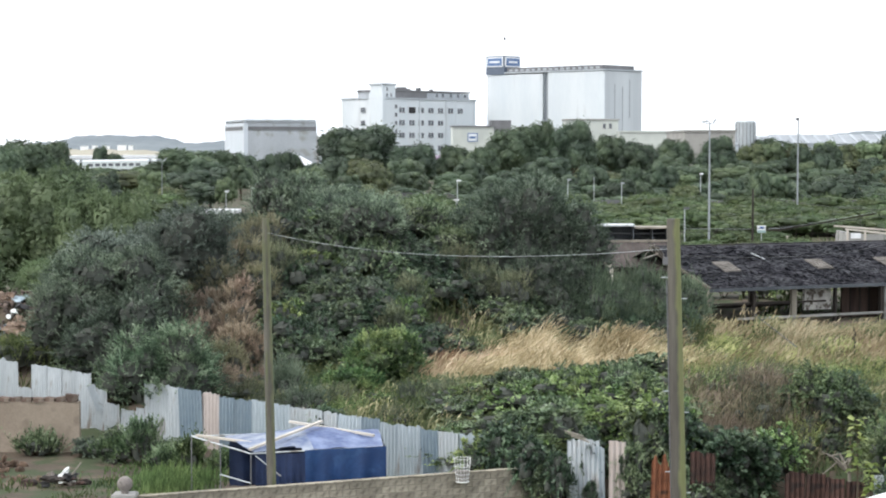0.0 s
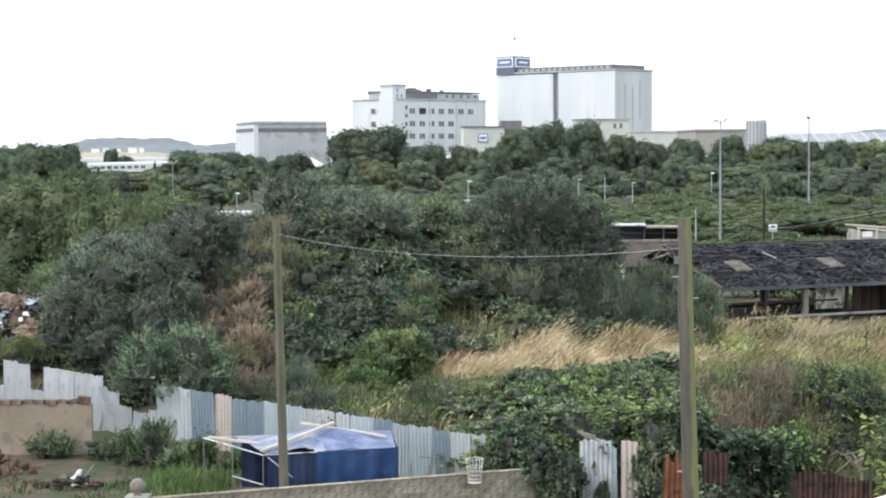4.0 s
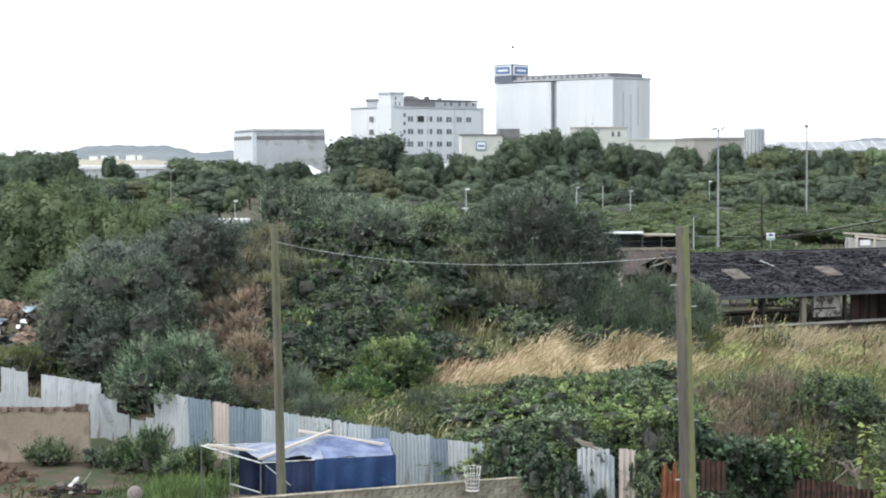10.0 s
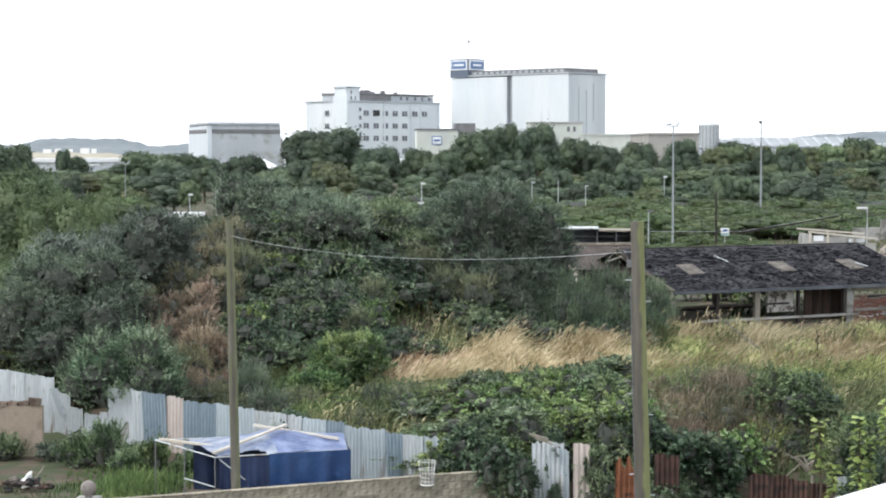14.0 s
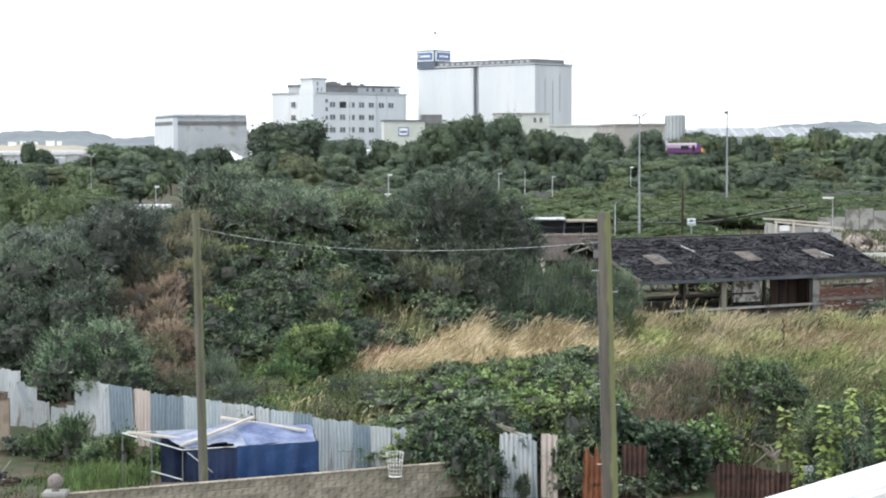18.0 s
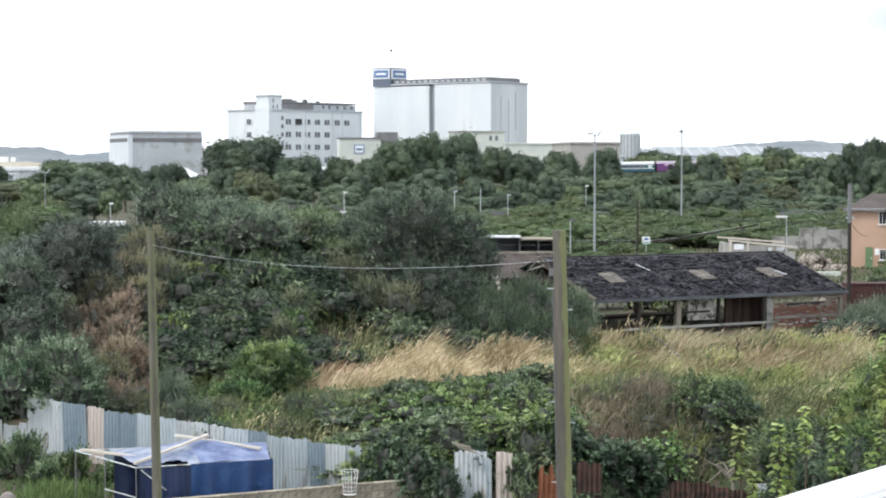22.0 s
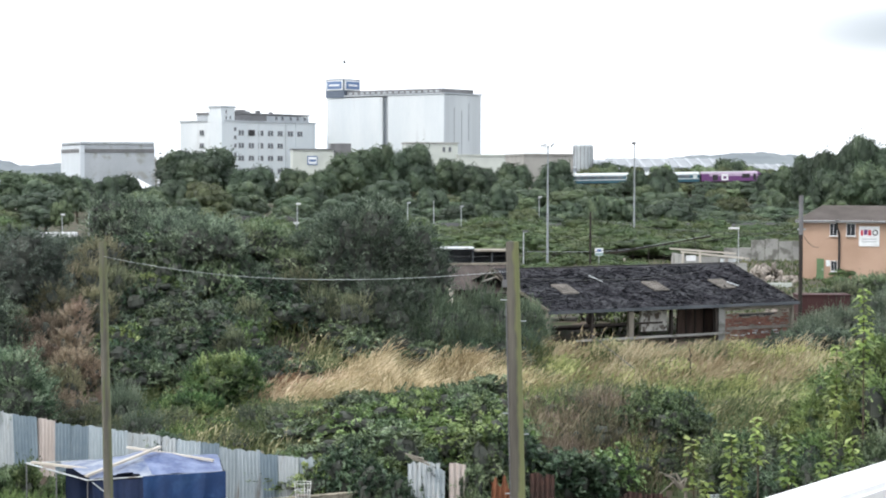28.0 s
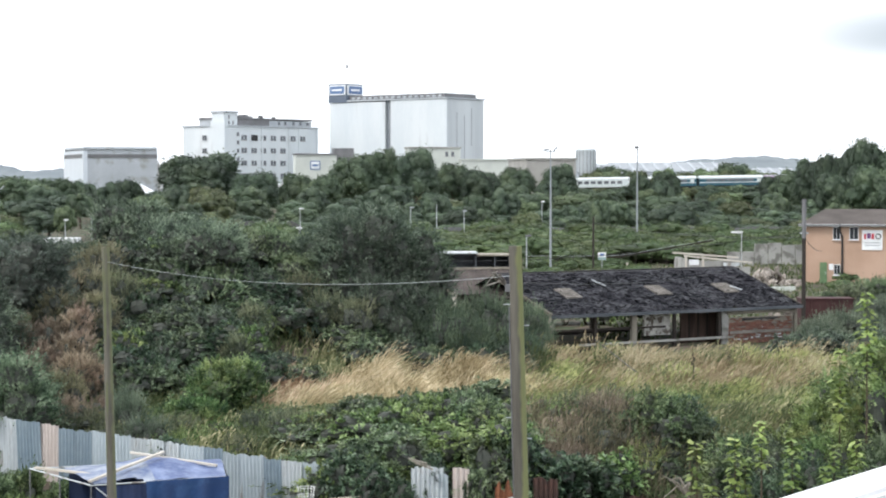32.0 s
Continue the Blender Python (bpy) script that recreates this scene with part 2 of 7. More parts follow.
def shoots(lobes, n, reach, leaf, per=12, lift=0.45, droop=0.3, slim=0.4, bare=0.15, low=-0.35, splay=0.75):
    """Leafy shoots that grow out of a heap of lobes and bend under their weight, the leaves set along both sides."""
    p, nn = lobes_shell(lobes, n, 0.09, low)
    n = len(p)
    d = nn + [0, 0, lift] + 0.4 * unit(n)
    d /= np.linalg.norm(d, axis=1, keepdims=True)
    long = reach * rng.uniform(0.45, 1.15, (n, 1)) * rng.choice([1.0, 1.7], (n, 1), p=[0.86, 0.14])
    side = np.cross(d, unit(n))
    side /= np.linalg.norm(side, axis=1, keepdims=True) + 1e-9
    p = p - d * long * 0.35
    out = []
    for j in range(per):
        f = bare + (1 - bare) * (j + rng.uniform(0.2, 0.8, (n, 1))) / per
        at = p + d * long * f + [0, 0, -1] * (droop * long * f * f)
        way = d + [0, 0, -1] * (2 * droop * f)
        turn = side * math.cos(2.4 * j) + np.cross(d, side) * math.sin(2.4 * j)
        t = way + turn * splay * (1.15 - 0.6 * f) + 0.25 * unit(n)
        t /= np.linalg.norm(t, axis=1, keepdims=True)
        up = nn * 0.55 + [0, 0, 0.75] + 0.4 * unit(n)
        up -= t * (up * t).sum(1, keepdims=True)
        up /= np.linalg.norm(up, axis=1, keepdims=True) + 1e-9
        s = np.cross(up, t)
        k = leaf * (1.15 - 0.45 * f) * rng.uniform(0.6, 1.2, (n, 1))
        c = at + t * k * 0.5
        fold = up * k * rng.uniform(-0.05, 0.2, (n, 1))
        out.append(np.stack([at, c + s * k * slim * 0.5 + fold, at + t * k, c - s * k * slim * 0.5 + fold], 1))
    return np.concatenate(out)


def cube_cells(k):
    """The cells of a cube's six sides, k by k each, blown up to a ball."""
    g = np.linspace(-1, 1, k + 1)
    cells = []
    for ax in range(3):
        for s in (-1, 1):
            for i in range(k):
                for j in range(k):
                    c = np.zeros((4, 3))
                    c[:, ax] = s
                    c[:, (ax + 1) % 3] = (g[i], g[i + 1], g[i + 1], g[i])
                    c[:, (ax + 2) % 3] = (g[j], g[j], g[j + 1], g[j + 1])
                    cells.append(c / np.linalg.norm(c, axis=1, keepdims=True))
    return np.array(cells)


def core(lobes, cell=0.5, f=0.86, gap=0.7):
    """The close inner leafage of a crown: overlapping ragged leaf clumps of about one size that cover each lobe."""
    L = np.array(lobes, dtype=float)
    out = []
    for i, c in enumerate(L):
        cells = cube_cells(int(min(14, max(3, round(1.7 * c[3:].mean() / cell)))))
        cells = cells[cells[:, :, 2].mean(1) > -0.45]
        n = len(cells)
        wob = 1 + 0.07 * np.sin(cells[:, :, :1] * 7 + i) * np.sin(cells[:, :, 2:] * 6 + 2 * i)
        q = cells * wob * (f * rng.uniform(0.93, 1.05, (n, 1, 1)) + rng.normal(0, 0.03, (n, 4, 1)))
        m = q.mean(1, keepdims=True)
        q = c[:3] + (m + (q - m) * rng.uniform(1.1, 1.5, (n, 1, 1)) + rng.normal(0, 0.03, (n, 1, 3))) * c[3:]
        mid = q.mean(1)
        inside = np.zeros(n, bool)
        for j, b in enumerate(L):
            if j != i:
                inside |= (((mid - b[:3]) / b[3:]) ** 2).sum(1) < gap * f * f
        out.append(q[~inside])
    return np.concatenate(out)


def heap(w, d, h, count, seed, k0=0.12, k1=0.24):
    """Lobes of a bush or crown, w x d wide and h high, standing on z = 0: a domed heart with rounded boughs standing out of it."""
    r = np.random.default_rng(seed)
    out = [(0, 0, h * 0.42, w * 0.36, d * 0.36, h * 0.42)]
    for i in range(count):
        a = i * 2.4 + r.uniform(-0.5, 0.5)
        z = (i + 0.5) / count * 0.95 - 0.12
        q = math.sqrt(max(0.02, 1 - z * z)) * r.uniform(0.75, 1.12)
        k = r.uniform(k0, k1)
        out.append((math.cos(a) * q * w * 0.33, math.sin(a) * q * d * 0.33, h * (0.42 + 0.40 * z * r.uniform(0.72, 1.2)), w * k, d * k, h * k * r.uniform(0.7, 1.1)))
    return out

M = {}
M["soil"] = surface("soil", (0.06, 0.047, 0.034), (0.125, 0.096, 0.07), 0.35, 0.95, 0, 9, 0.6, wear=(0.045, 0.062, 0.026), wear_at=0.5)
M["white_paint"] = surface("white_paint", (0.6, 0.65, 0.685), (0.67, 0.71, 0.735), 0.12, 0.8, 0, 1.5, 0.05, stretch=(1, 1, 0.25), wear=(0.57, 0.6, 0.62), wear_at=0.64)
# streaked silo side, greyer than the front; its weaker light is in the colour
M["silo_shaded_side"] = surface("silo_shaded_side", (0.48, 0.515, 0.54), (0.6, 0.635, 0.655), 0.14, 0.85, 0, 1.2, 0.05, stretch=(1, 1, 0.04))
M["concrete"] = surface("concrete", (0.27, 0.27, 0.26), (0.4, 0.4, 0.38), 0.4, 0.9, 0, 6, 0.3, wear=(0.17, 0.17, 0.155), wear_at=0.56)
M["dark_grey"] = surface("dark_grey", (0.13, 0.135, 0.14), (0.2, 0.2, 0.21), 0.3, 0.7, 0, 5)
M["blue_paint"] = plain("blue_paint", (0.03, 0.12, 0.38), 0.5)
M["white_sign"] = plain("white_sign", (0.8, 0.82, 0.84), 0.4)
M["window_dark"] = surface("window_dark", (0.11, 0.12, 0.137), (0.2, 0.21, 0.23), 0.5, 0.12, 0, 3, 0.0)
M["pane_black"] = surface("pane_black", (0.02, 0.022, 0.027), (0.05, 0.055, 0.065), 0.5, 0.12, 0, 3, 0.0)
M["pale_grey"] = surface("pale_grey", (0.36, 0.39, 0.42), (0.46, 0.49, 0.52), 0.2, 0.8, 0, 3, 0.05)
M["sign_blue"] = plain("sign_blue", (0.11, 0.19, 0.36), 0.5)
M["cream"] = surface("cream", (0.5, 0.53, 0.5), (0.58, 0.61, 0.57), 0.2, 0.8, 0, 3, 0.05)
M["cladding"] = surface("cladding", (0.39, 0.42, 0.45), (0.49, 0.525, 0.56), 0.15, 0.6, 0, 3, 0.05, wear=(0.33, 0.34, 0.33), wear_at=0.58)
M["pale_clad"] = surface("pale_clad", (0.6, 0.65, 0.7), (0.66, 0.71, 0.76), 0.15, 0.5, 0, 3, 0.03)
M["brown_clad"] = surface("brown_clad", (0.32, 0.31, 0.29), (0.41, 0.4, 0.375), 0.2, 0.7, 0, 4, 0.05)
M["roof_metal"] = surface("roof_metal", (0.27, 0.295, 0.32), (0.34, 0.365, 0.39), 0.15, 0.6, 0.1, 3, 0.03)
M["white_roof"] = plain("white_roof", (0.75, 0.77, 0.8), 0.5)
M["galvanised"] = surface("galvanised", (0.42, 0.46, 0.48), (0.55, 0.58, 0.6), 2, 0.45, 0.5, 20, 0.05)
M["pole_wood"] = surface("pole_wood", (0.08, 0.076, 0.063), (0.19, 0.18, 0.15), 2.2, 0.9, 0, 30, 0.6, stretch=(1, 1, 0.08), wear=(0.115, 0.13, 0.065), wear_at=0.57)
M["pole_algae"] = surface("pole_algae", (0.065, 0.06, 0.051), (0.14, 0.13, 0.11), 2.2, 0.9, 0, 30, 0.6, stretch=(1, 1, 0.08))
M["dark_wood"] = surface("dark_wood", (0.024, 0.02, 0.018), (0.052, 0.042, 0.036), 1.2, 0.9, 0, 25, 0.3, stretch=(1, 1, 0.15))
M["grey_wood"] = surface("grey_wood", (0.2, 0.18, 0.15), (0.34, 0.31, 0.26), 1.2, 0.9, 0, 20, 0.4, stretch=(1, 1, 0.2))
M["new_wood"] = surface("new_wood", (0.48, 0.44, 0.38), (0.62, 0.58, 0.52), 1.2, 0.8, 0, 18, 0.2)
M["zinc_sheet"] = surface("zinc_sheet", (0.36, 0.42, 0.46), (0.5, 0.56, 0.6), 0.8, 0.5, 0.1, 12, 0.1, wear=(0.28, 0.27, 0.26), wear_at=0.66, vary=0.12, stretch=(1, 1, 0.3))
M["white_sheet"] = surface("white_sheet", (0.4, 0.44, 0.47), (0.58, 0.62, 0.64), 0.9, 0.6, 0.0, 12, 0.1, wear=(0.26, 0.24, 0.22), wear_at=0.6, vary=0.06, stretch=(1, 1, 0.3))
M["blue_sheet"] = surface("blue_sheet", (0.2, 0.27, 0.33), (0.32, 0.39, 0.44), 0.8, 0.5, 0.1, 12, 0.1, vary=0.1, stretch=(1, 1, 0.3))
M["pink_sheet"] = surface("pink_sheet", (0.47, 0.41, 0.38), (0.6, 0.54, 0.51), 0.8, 0.7, 0, 12, 0.1, stretch=(1, 1, 0.3))
M["rust"] = surface("rust", (0.042, 0.026, 0.022), (0.112, 0.058, 0.047), 1.2, 0.9, 0, 15, 0.4, wear=(0.035, 0.025, 0.022), wear_at=0.55, vary=0.3)
M["rust_orange"] = surface("rust_orange", (0.16, 0.06, 0.03), (0.28, 0.115, 0.06), 1.2, 0.9, 0, 15, 0.4, wear=(0.07, 0.035, 0.025), wear_at=0.6)
M["red_oxide"] = surface("red_oxide", (0.045, 0.017, 0.018), (0.08, 0.031, 0.03), 0.6, 0.8, 0, 9, 0.2)
M["render_wall"] = surface("render_wall", (0.25, 0.205, 0.16), (0.36, 0.3, 0.24), 0.6, 0.95, 0, 14, 0.5, wear=(0.23, 0.19, 0.15), wear_at=0.6)
M["block"] = surface("block", (0.24, 0.215, 0.165), (0.37, 0.34, 0.275), 1.5, 0.95, 0, 30, 0.5, wear=(0.16, 0.145, 0.115), wear_at=0.6, vary=0.25)
M["weathered_stone"] = surface("weathered_stone", (0.17, 0.15, 0.14), (0.28, 0.255, 0.24), 2.5, 0.95, 0, 20, 0.4, wear=(0.11, 0.11, 0.09), wear_at=0.6)
M["mortar"] = surface("mortar", (0.2, 0.18, 0.15), (0.27, 0.25, 0.21), 2, 0.95, 0, 30, 0.4)
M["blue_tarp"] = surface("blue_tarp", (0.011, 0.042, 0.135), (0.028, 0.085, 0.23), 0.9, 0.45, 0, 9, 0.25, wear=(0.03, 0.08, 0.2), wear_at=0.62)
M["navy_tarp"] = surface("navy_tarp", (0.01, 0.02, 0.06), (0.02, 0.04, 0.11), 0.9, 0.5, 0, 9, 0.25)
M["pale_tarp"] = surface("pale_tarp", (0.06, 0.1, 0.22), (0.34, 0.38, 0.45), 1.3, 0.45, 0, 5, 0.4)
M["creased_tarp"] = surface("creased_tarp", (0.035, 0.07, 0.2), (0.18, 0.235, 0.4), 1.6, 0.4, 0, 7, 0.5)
M["slate"] = surface("slate", (0.022, 0.022, 0.027), (0.055, 0.053, 0.06), 1.2, 0.85, 0, 12, 0.4, wear=(0.06, 0.06, 0.035), wear_at=0.58)
M["old_sheet"] = surface("old_sheet", (0.17, 0.155, 0.14), (0.27, 0.25, 0.225), 2, 0.9, 0, 20, 0.3)
M["brick"] = surface("brick", (0.17, 0.065, 0.045), (0.29, 0.13, 0.09), 1.5, 0.9, 0, 12, 0.4, wear=(0.45, 0.42, 0.4), wear_at=0.64)
M["orange_brick"] = surface("orange_brick", (0.41, 0.275, 0.2), (0.51, 0.355, 0.268), 0.25, 0.9, 0, 9, 0.2)
M["tile_roof"] = surface("tile_roof", (0.06, 0.05, 0.045), (0.1, 0.085, 0.077), 0.5, 0.9, 0, 7, 0.4)
M["green_door"] = plain("green_door", (0.12, 0.2, 0.1), 0.5)
M["red_paint"] = plain("red_paint", (0.55, 0.05, 0.08), 0.5)
M["purple"] = plain("purple", (0.14, 0.045, 0.17), 0.35)
M["lilac"] = plain("lilac", (0.45, 0.36, 0.48), 0.4)
M["yellow_end"] = plain("yellow_end", (0.75, 0.42, 0.06), 0.4)
M["coach_blue"] = plain("coach_blue", (0.025, 0.1, 0.14), 0.35)
M["coach_white"] = plain("coach_white", (0.62, 0.68, 0.68), 0.35)
M["coach_roof"] = plain("coach_roof", (0.62, 0.66, 0.68), 0.5)
M["black"] = plain("black", (0.02, 0.02, 0.022), 0.6)
M["rubble"] = surface("rubble", (0.2, 0.175, 0.15), (0.42, 0.38, 0.34), 1.2, 0.95, 0, 9, 0.5, vary=0.35)
M["rail_white"] = surface("rail_white", (0.76, 0.77, 0.79), (0.82, 0.83, 0.84), 3, 0.35, 0, 60, 0.02)
M["bark"] = surface("bark", (0.06, 0.045, 0.03), (0.12, 0.09, 0.065), 3, 0.95, 0, 20, 0.5, stretch=(1, 1, 0.3))
M["feather"] = surface("feather", (0.075, 0.075, 0.088), (0.15, 0.15, 0.17), 9, 0.7, 0, 40, 0.2)
M["feather_pale"] = plain("feather_pale", (0.4, 0.4, 0.42), 0.7)
M["plastic_white"] = plain("plastic_white", (0.75, 0.77, 0.76), 0.4)
# blue-grey hill colour has the haze of distance painted into it
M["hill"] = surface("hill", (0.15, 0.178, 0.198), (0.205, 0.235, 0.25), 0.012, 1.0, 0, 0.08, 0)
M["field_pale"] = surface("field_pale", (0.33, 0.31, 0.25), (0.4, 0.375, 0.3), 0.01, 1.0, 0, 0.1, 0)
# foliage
# dark bluish core colour: the hazy shade between leaves is put into it
M["leaf_gap_shade"] = surface("leaf_gap_shade", (0.05, 0.058, 0.05), (0.098, 0.106, 0.09), 2.5, 0.95, 0, 30, 0.5)
# belt tree greens, lightened and blued: distance haze is put into the colour
M["f_tree"] = foliage("f_tree", (0.062, 0.094, 0.058), (0.108, 0.156, 0.092), (0.18, 0.24, 0.138), patch=0.25, grain=0.22, drift=0.02)
M["f_tree_dark"] = foliage("f_tree_dark", (0.046, 0.071, 0.048), (0.08, 0.12, 0.076), (0.135, 0.188, 0.117), patch=0.25, grain=0.22, drift=0.02)
M["f_willow"] = foliage("f_willow", (0.092, 0.132, 0.07), (0.148, 0.205, 0.105), (0.205, 0.27, 0.145), patch=0.3, grain=0.16, drift=0.015)
M["f_tree_olive"] = foliage("f_tree_olive", (0.066, 0.086, 0.043), (0.118, 0.147, 0.07), (0.2, 0.235, 0.115), patch=0.25, grain=0.2, drift=0.02)
M["f_shrub"] = foliage("f_shrub", (0.036, 0.065, 0.032), (0.12, 0.185, 0.085), (0.31, 0.4, 0.2), patch=0.9, grain=0.4)
M["f_grey"] = foliage("f_grey", (0.055, 0.075, 0.062), (0.155, 0.2, 0.16), (0.4, 0.465, 0.405), patch=0.8, grain=0.4, drift=0.018)
M["f_dark"] = foliage("f_dark", (0.05, 0.069, 0.056), (0.14, 0.193, 0.132), (0.33, 0.405, 0.29), patch=0.8, grain=0.4, drift=0.018)
M["f_buddleia"] = foliage("f_buddleia", (0.038, 0.057, 0.045), (0.102, 0.146, 0.1), (0.28, 0.34, 0.265), patch=0.8, grain=0.4, drift=0.018)
M["f_bramble"] = foliage("f_bramble", (0.042, 0.07, 0.04), (0.175, 0.245, 0.13), (0.405, 0.48, 0.33), patch=0.9, grain=0.36)
M["f_bright"] = foliage("f_bright", (0.05, 0.09, 0.034), (0.205, 0.3, 0.108), (0.42, 0.51, 0.25), patch=0.9, grain=0.36)
M["f_lime"] = foliage("f_lime", (0.12, 0.185, 0.05), (0.26, 0.355, 0.1), (0.45, 0.54, 0.2), through_light=0.3, drift=0.02)
M["f_ivy"] = foliage("f_ivy", (0.018, 0.038, 0.024), (0.072, 0.125, 0.072), (0.235, 0.32, 0.2), rough=0.4, patch=0.9, grain=0.36)
M["f_rust"] = foliage("f_rust", (0.228, 0.184, 0.128), (0.465, 0.386, 0.275), (0.665, 0.58, 0.44), patch=0.8, through_light=0.35)
M["f_sallow"] = foliage("f_sallow", (0.038, 0.064, 0.041), (0.132, 0.202, 0.118), (0.39, 0.475, 0.34), patch=0.8, grain=0.4)
M["f_elder"] = foliage("f_elder", (0.036, 0.072, 0.032), (0.125, 0.21, 0.082), (0.34, 0.43, 0.19), patch=0.8, grain=0.4)
M["f_lush"] = foliage("f_lush", (0.095, 0.135, 0.05), (0.25, 0.325, 0.12), (0.46, 0.53, 0.23), patch=0.8, grain=0.4)
M["f_brown"] = foliage("f_brown", (0.138, 0.107, 0.08), (0.26, 0.205, 0.155), (0.41, 0.338, 0.262), patch=0.8)
M["g_lawn"] = foliage("g_lawn", (0.05, 0.09, 0.03), (0.105, 0.175, 0.058), (0.18, 0.26, 0.1), rough=0.8, patch=0.5, drift=0.02)
M["g_lush"] = foliage("g_lush", (0.118, 0.156, 0.0572), (0.271, 0.312, 0.119), (0.473, 0.48, 0.229), rough=0.8, patch=0.4, drift=0.02)
M["g_straw"] = foliage("g_straw", (0.227, 0.185, 0.0954), (0.492, 0.415, 0.249), (0.739, 0.65, 0.456), rough=0.8, patch=0.3, drift=0.02)
M["g_tan"] = foliage("g_tan", (0.27, 0.18, 0.1), (0.55, 0.41, 0.27), (0.75, 0.61, 0.44), rough=0.8, patch=0.3, drift=0.015)
M["g_mixed"] = foliage("g_mixed", (0.0906, 0.121, 0.0548), (0.225, 0.24, 0.121), (0.521, 0.483, 0.293), rough=0.8, patch=0.35, drift=0.02)
M["g_green"] = foliage("g_green", (0.0493, 0.078, 0.0318), (0.1, 0.138, 0.0583), (0.207, 0.225, 0.111), rough=0.8, patch=0.35, drift=0.02)
M["f_hedge"] = foliage("f_hedge", (0.0591, 0.092, 0.0394), (0.103, 0.155, 0.0638), (0.187, 0.255, 0.116), patch=0.3, grain=0.3)
M["g_weed"] = foliage("g_weed", (0.07, 0.07, 0.045), (0.165, 0.15, 0.095), (0.32, 0.28, 0.19), rough=0.8, patch=0.5, drift=0.03)
M["f_broom"] = foliage("f_broom", (0.058, 0.09, 0.062), (0.15, 0.21, 0.135), (0.25, 0.32, 0.205), patch=0.6, grain=0.3)
M["f_dry"] = foliage("f_dry", (0.12, 0.122, 0.072), (0.27, 0.268, 0.16), (0.45, 0.43, 0.29), patch=0.8, grain=0.4)
M["f_sage"] = foliage("f_sage", (0.0739, 0.103, 0.0725), (0.163, 0.207, 0.146), (0.269, 0.312, 0.234), patch=0.5, grain=0.3)
M["f_olive"] = foliage("f_olive", (0.08, 0.098, 0.062), (0.19, 0.222, 0.138), (0.34, 0.36, 0.23), patch=0.8, grain=0.45)
M["tower_blue"] = plain("tower_blue", (0.12, 0.15, 0.2), 0.6)

# ---- ground ----
def step(a, b, x):
    k = np.clip((x - a) / (b - a), 0, 1)
    return k * k * (3 - 2 * k)


def fence_y(x):
    return np.where(x < 1.5, 62.7 - (x - 1.5) * 0.78, 62.7 - (x - 1.5) * 0.2)


def height(x, y):
    """The lie of the land: a low yard, a bank behind the fence, a spoil heap, a far railway bank."""
    x, y = np.asarray(x, float), np.asarray(y, float)
    s = y - fence_y(x)
    z = 0.5 * step(0.0, 0.6, s) + 0.6 * step(0.5, 8, s) + 0.9 * np.exp(-((s - 8) / 4.5) ** 2) * step(-3, 3, x)
    z = z + 6.2 * np.exp(-((x + 5.5) / 9.8) ** 2 - ((y - 97) / 9.8) ** 2)
    z = z + 1.8 * np.exp(-((x + 14.5) / 6) ** 2 - ((y - 88) / 8) ** 2)
    z = z + 2.5 * np.exp(-((x + 21.4) / 3.4) ** 2 - ((y - 91.5) / 3.4) ** 2)
    z = z + 0.12 * np.sin(x * 0.9 + 1.3) * np.sin(y * 0.7) * step(1, 5, s)
    z = z + (3.47 + 0.0155 * np.clip(x, -200, 260)) * step(540, 552, y) * (1 - step(568, 580, y))
    z = z + 0.9 * step(150, 240, y)
    return z


def gz(x, y):
    return float(height(x, y))


xs = np.unique(np.concatenate([np.linspace(-4000, -60, 18), np.arange(-60, 90, 1.5), np.linspace(90, 4000, 18)]))
ys = np.unique(np.concatenate([np.linspace(-600, 40, 10), np.arange(40, 130, 1.2), np.arange(130, 600, 6), np.linspace(600, 4600, 16)]))
gx, gy = np.meshgrid(xs, ys)
gv = np.stack([gx, gy, height(gx, gy)], -1).reshape(-1, 3)
w = len(xs)
me = bpy.data.meshes.new("ground")
me.from_pydata(gv.tolist(), [], [(j * w + i, j * w + i + 1, (j + 1) * w + i + 1, (j + 1) * w + i) for j in range(len(ys) - 1) for i in range(w - 1)])
me.shade_smooth()
me.materials.append(M["soil"])
tagged(new("ground", me), "rough waste ground with soil and patchy weeds", "ground", kind="structure")


# ---- distance ----
def ridge(name, label, y, pts, material):
    """A far hill: a long rounded back along the skyline, pts of (x, height)."""
    q = []
    for (x0, z0), (x1, z1) in zip(pts, pts[1:]):
        n = 14
        for k in range(n):
            a, b = k / n, (k + 1) / n
            xa, xb = x0 + (x1 - x0) * a, x0 + (x1 - x0) * b
            za, zb = z0 + (z1 - z0) * (3 * a * a - 2 * a ** 3), z0 + (z1 - z0) * (3 * b * b - 2 * b ** 3)
            za, zb = za + 1.1 * math.sin(xa * 0.21) * math.sin(xa * 0.083 + 1), zb + 1.1 * math.sin(xb * 0.21) * math.sin(xb * 0.083 + 1)
            q.append([(xa, y - 260, 0), (xb, y - 260, 0), (xb, y, zb), (xa, y, za)])
            q.append([(xa, y, za), (xb, y, zb), (xb, y + 400, 0), (xa, y + 400, 0)])
    return tagged(new(name, soup(name, q, material)), label, "hills", kind="structure")


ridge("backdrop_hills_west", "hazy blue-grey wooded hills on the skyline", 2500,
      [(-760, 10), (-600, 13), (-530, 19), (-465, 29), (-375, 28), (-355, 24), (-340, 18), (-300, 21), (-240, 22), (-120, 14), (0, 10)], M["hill"])
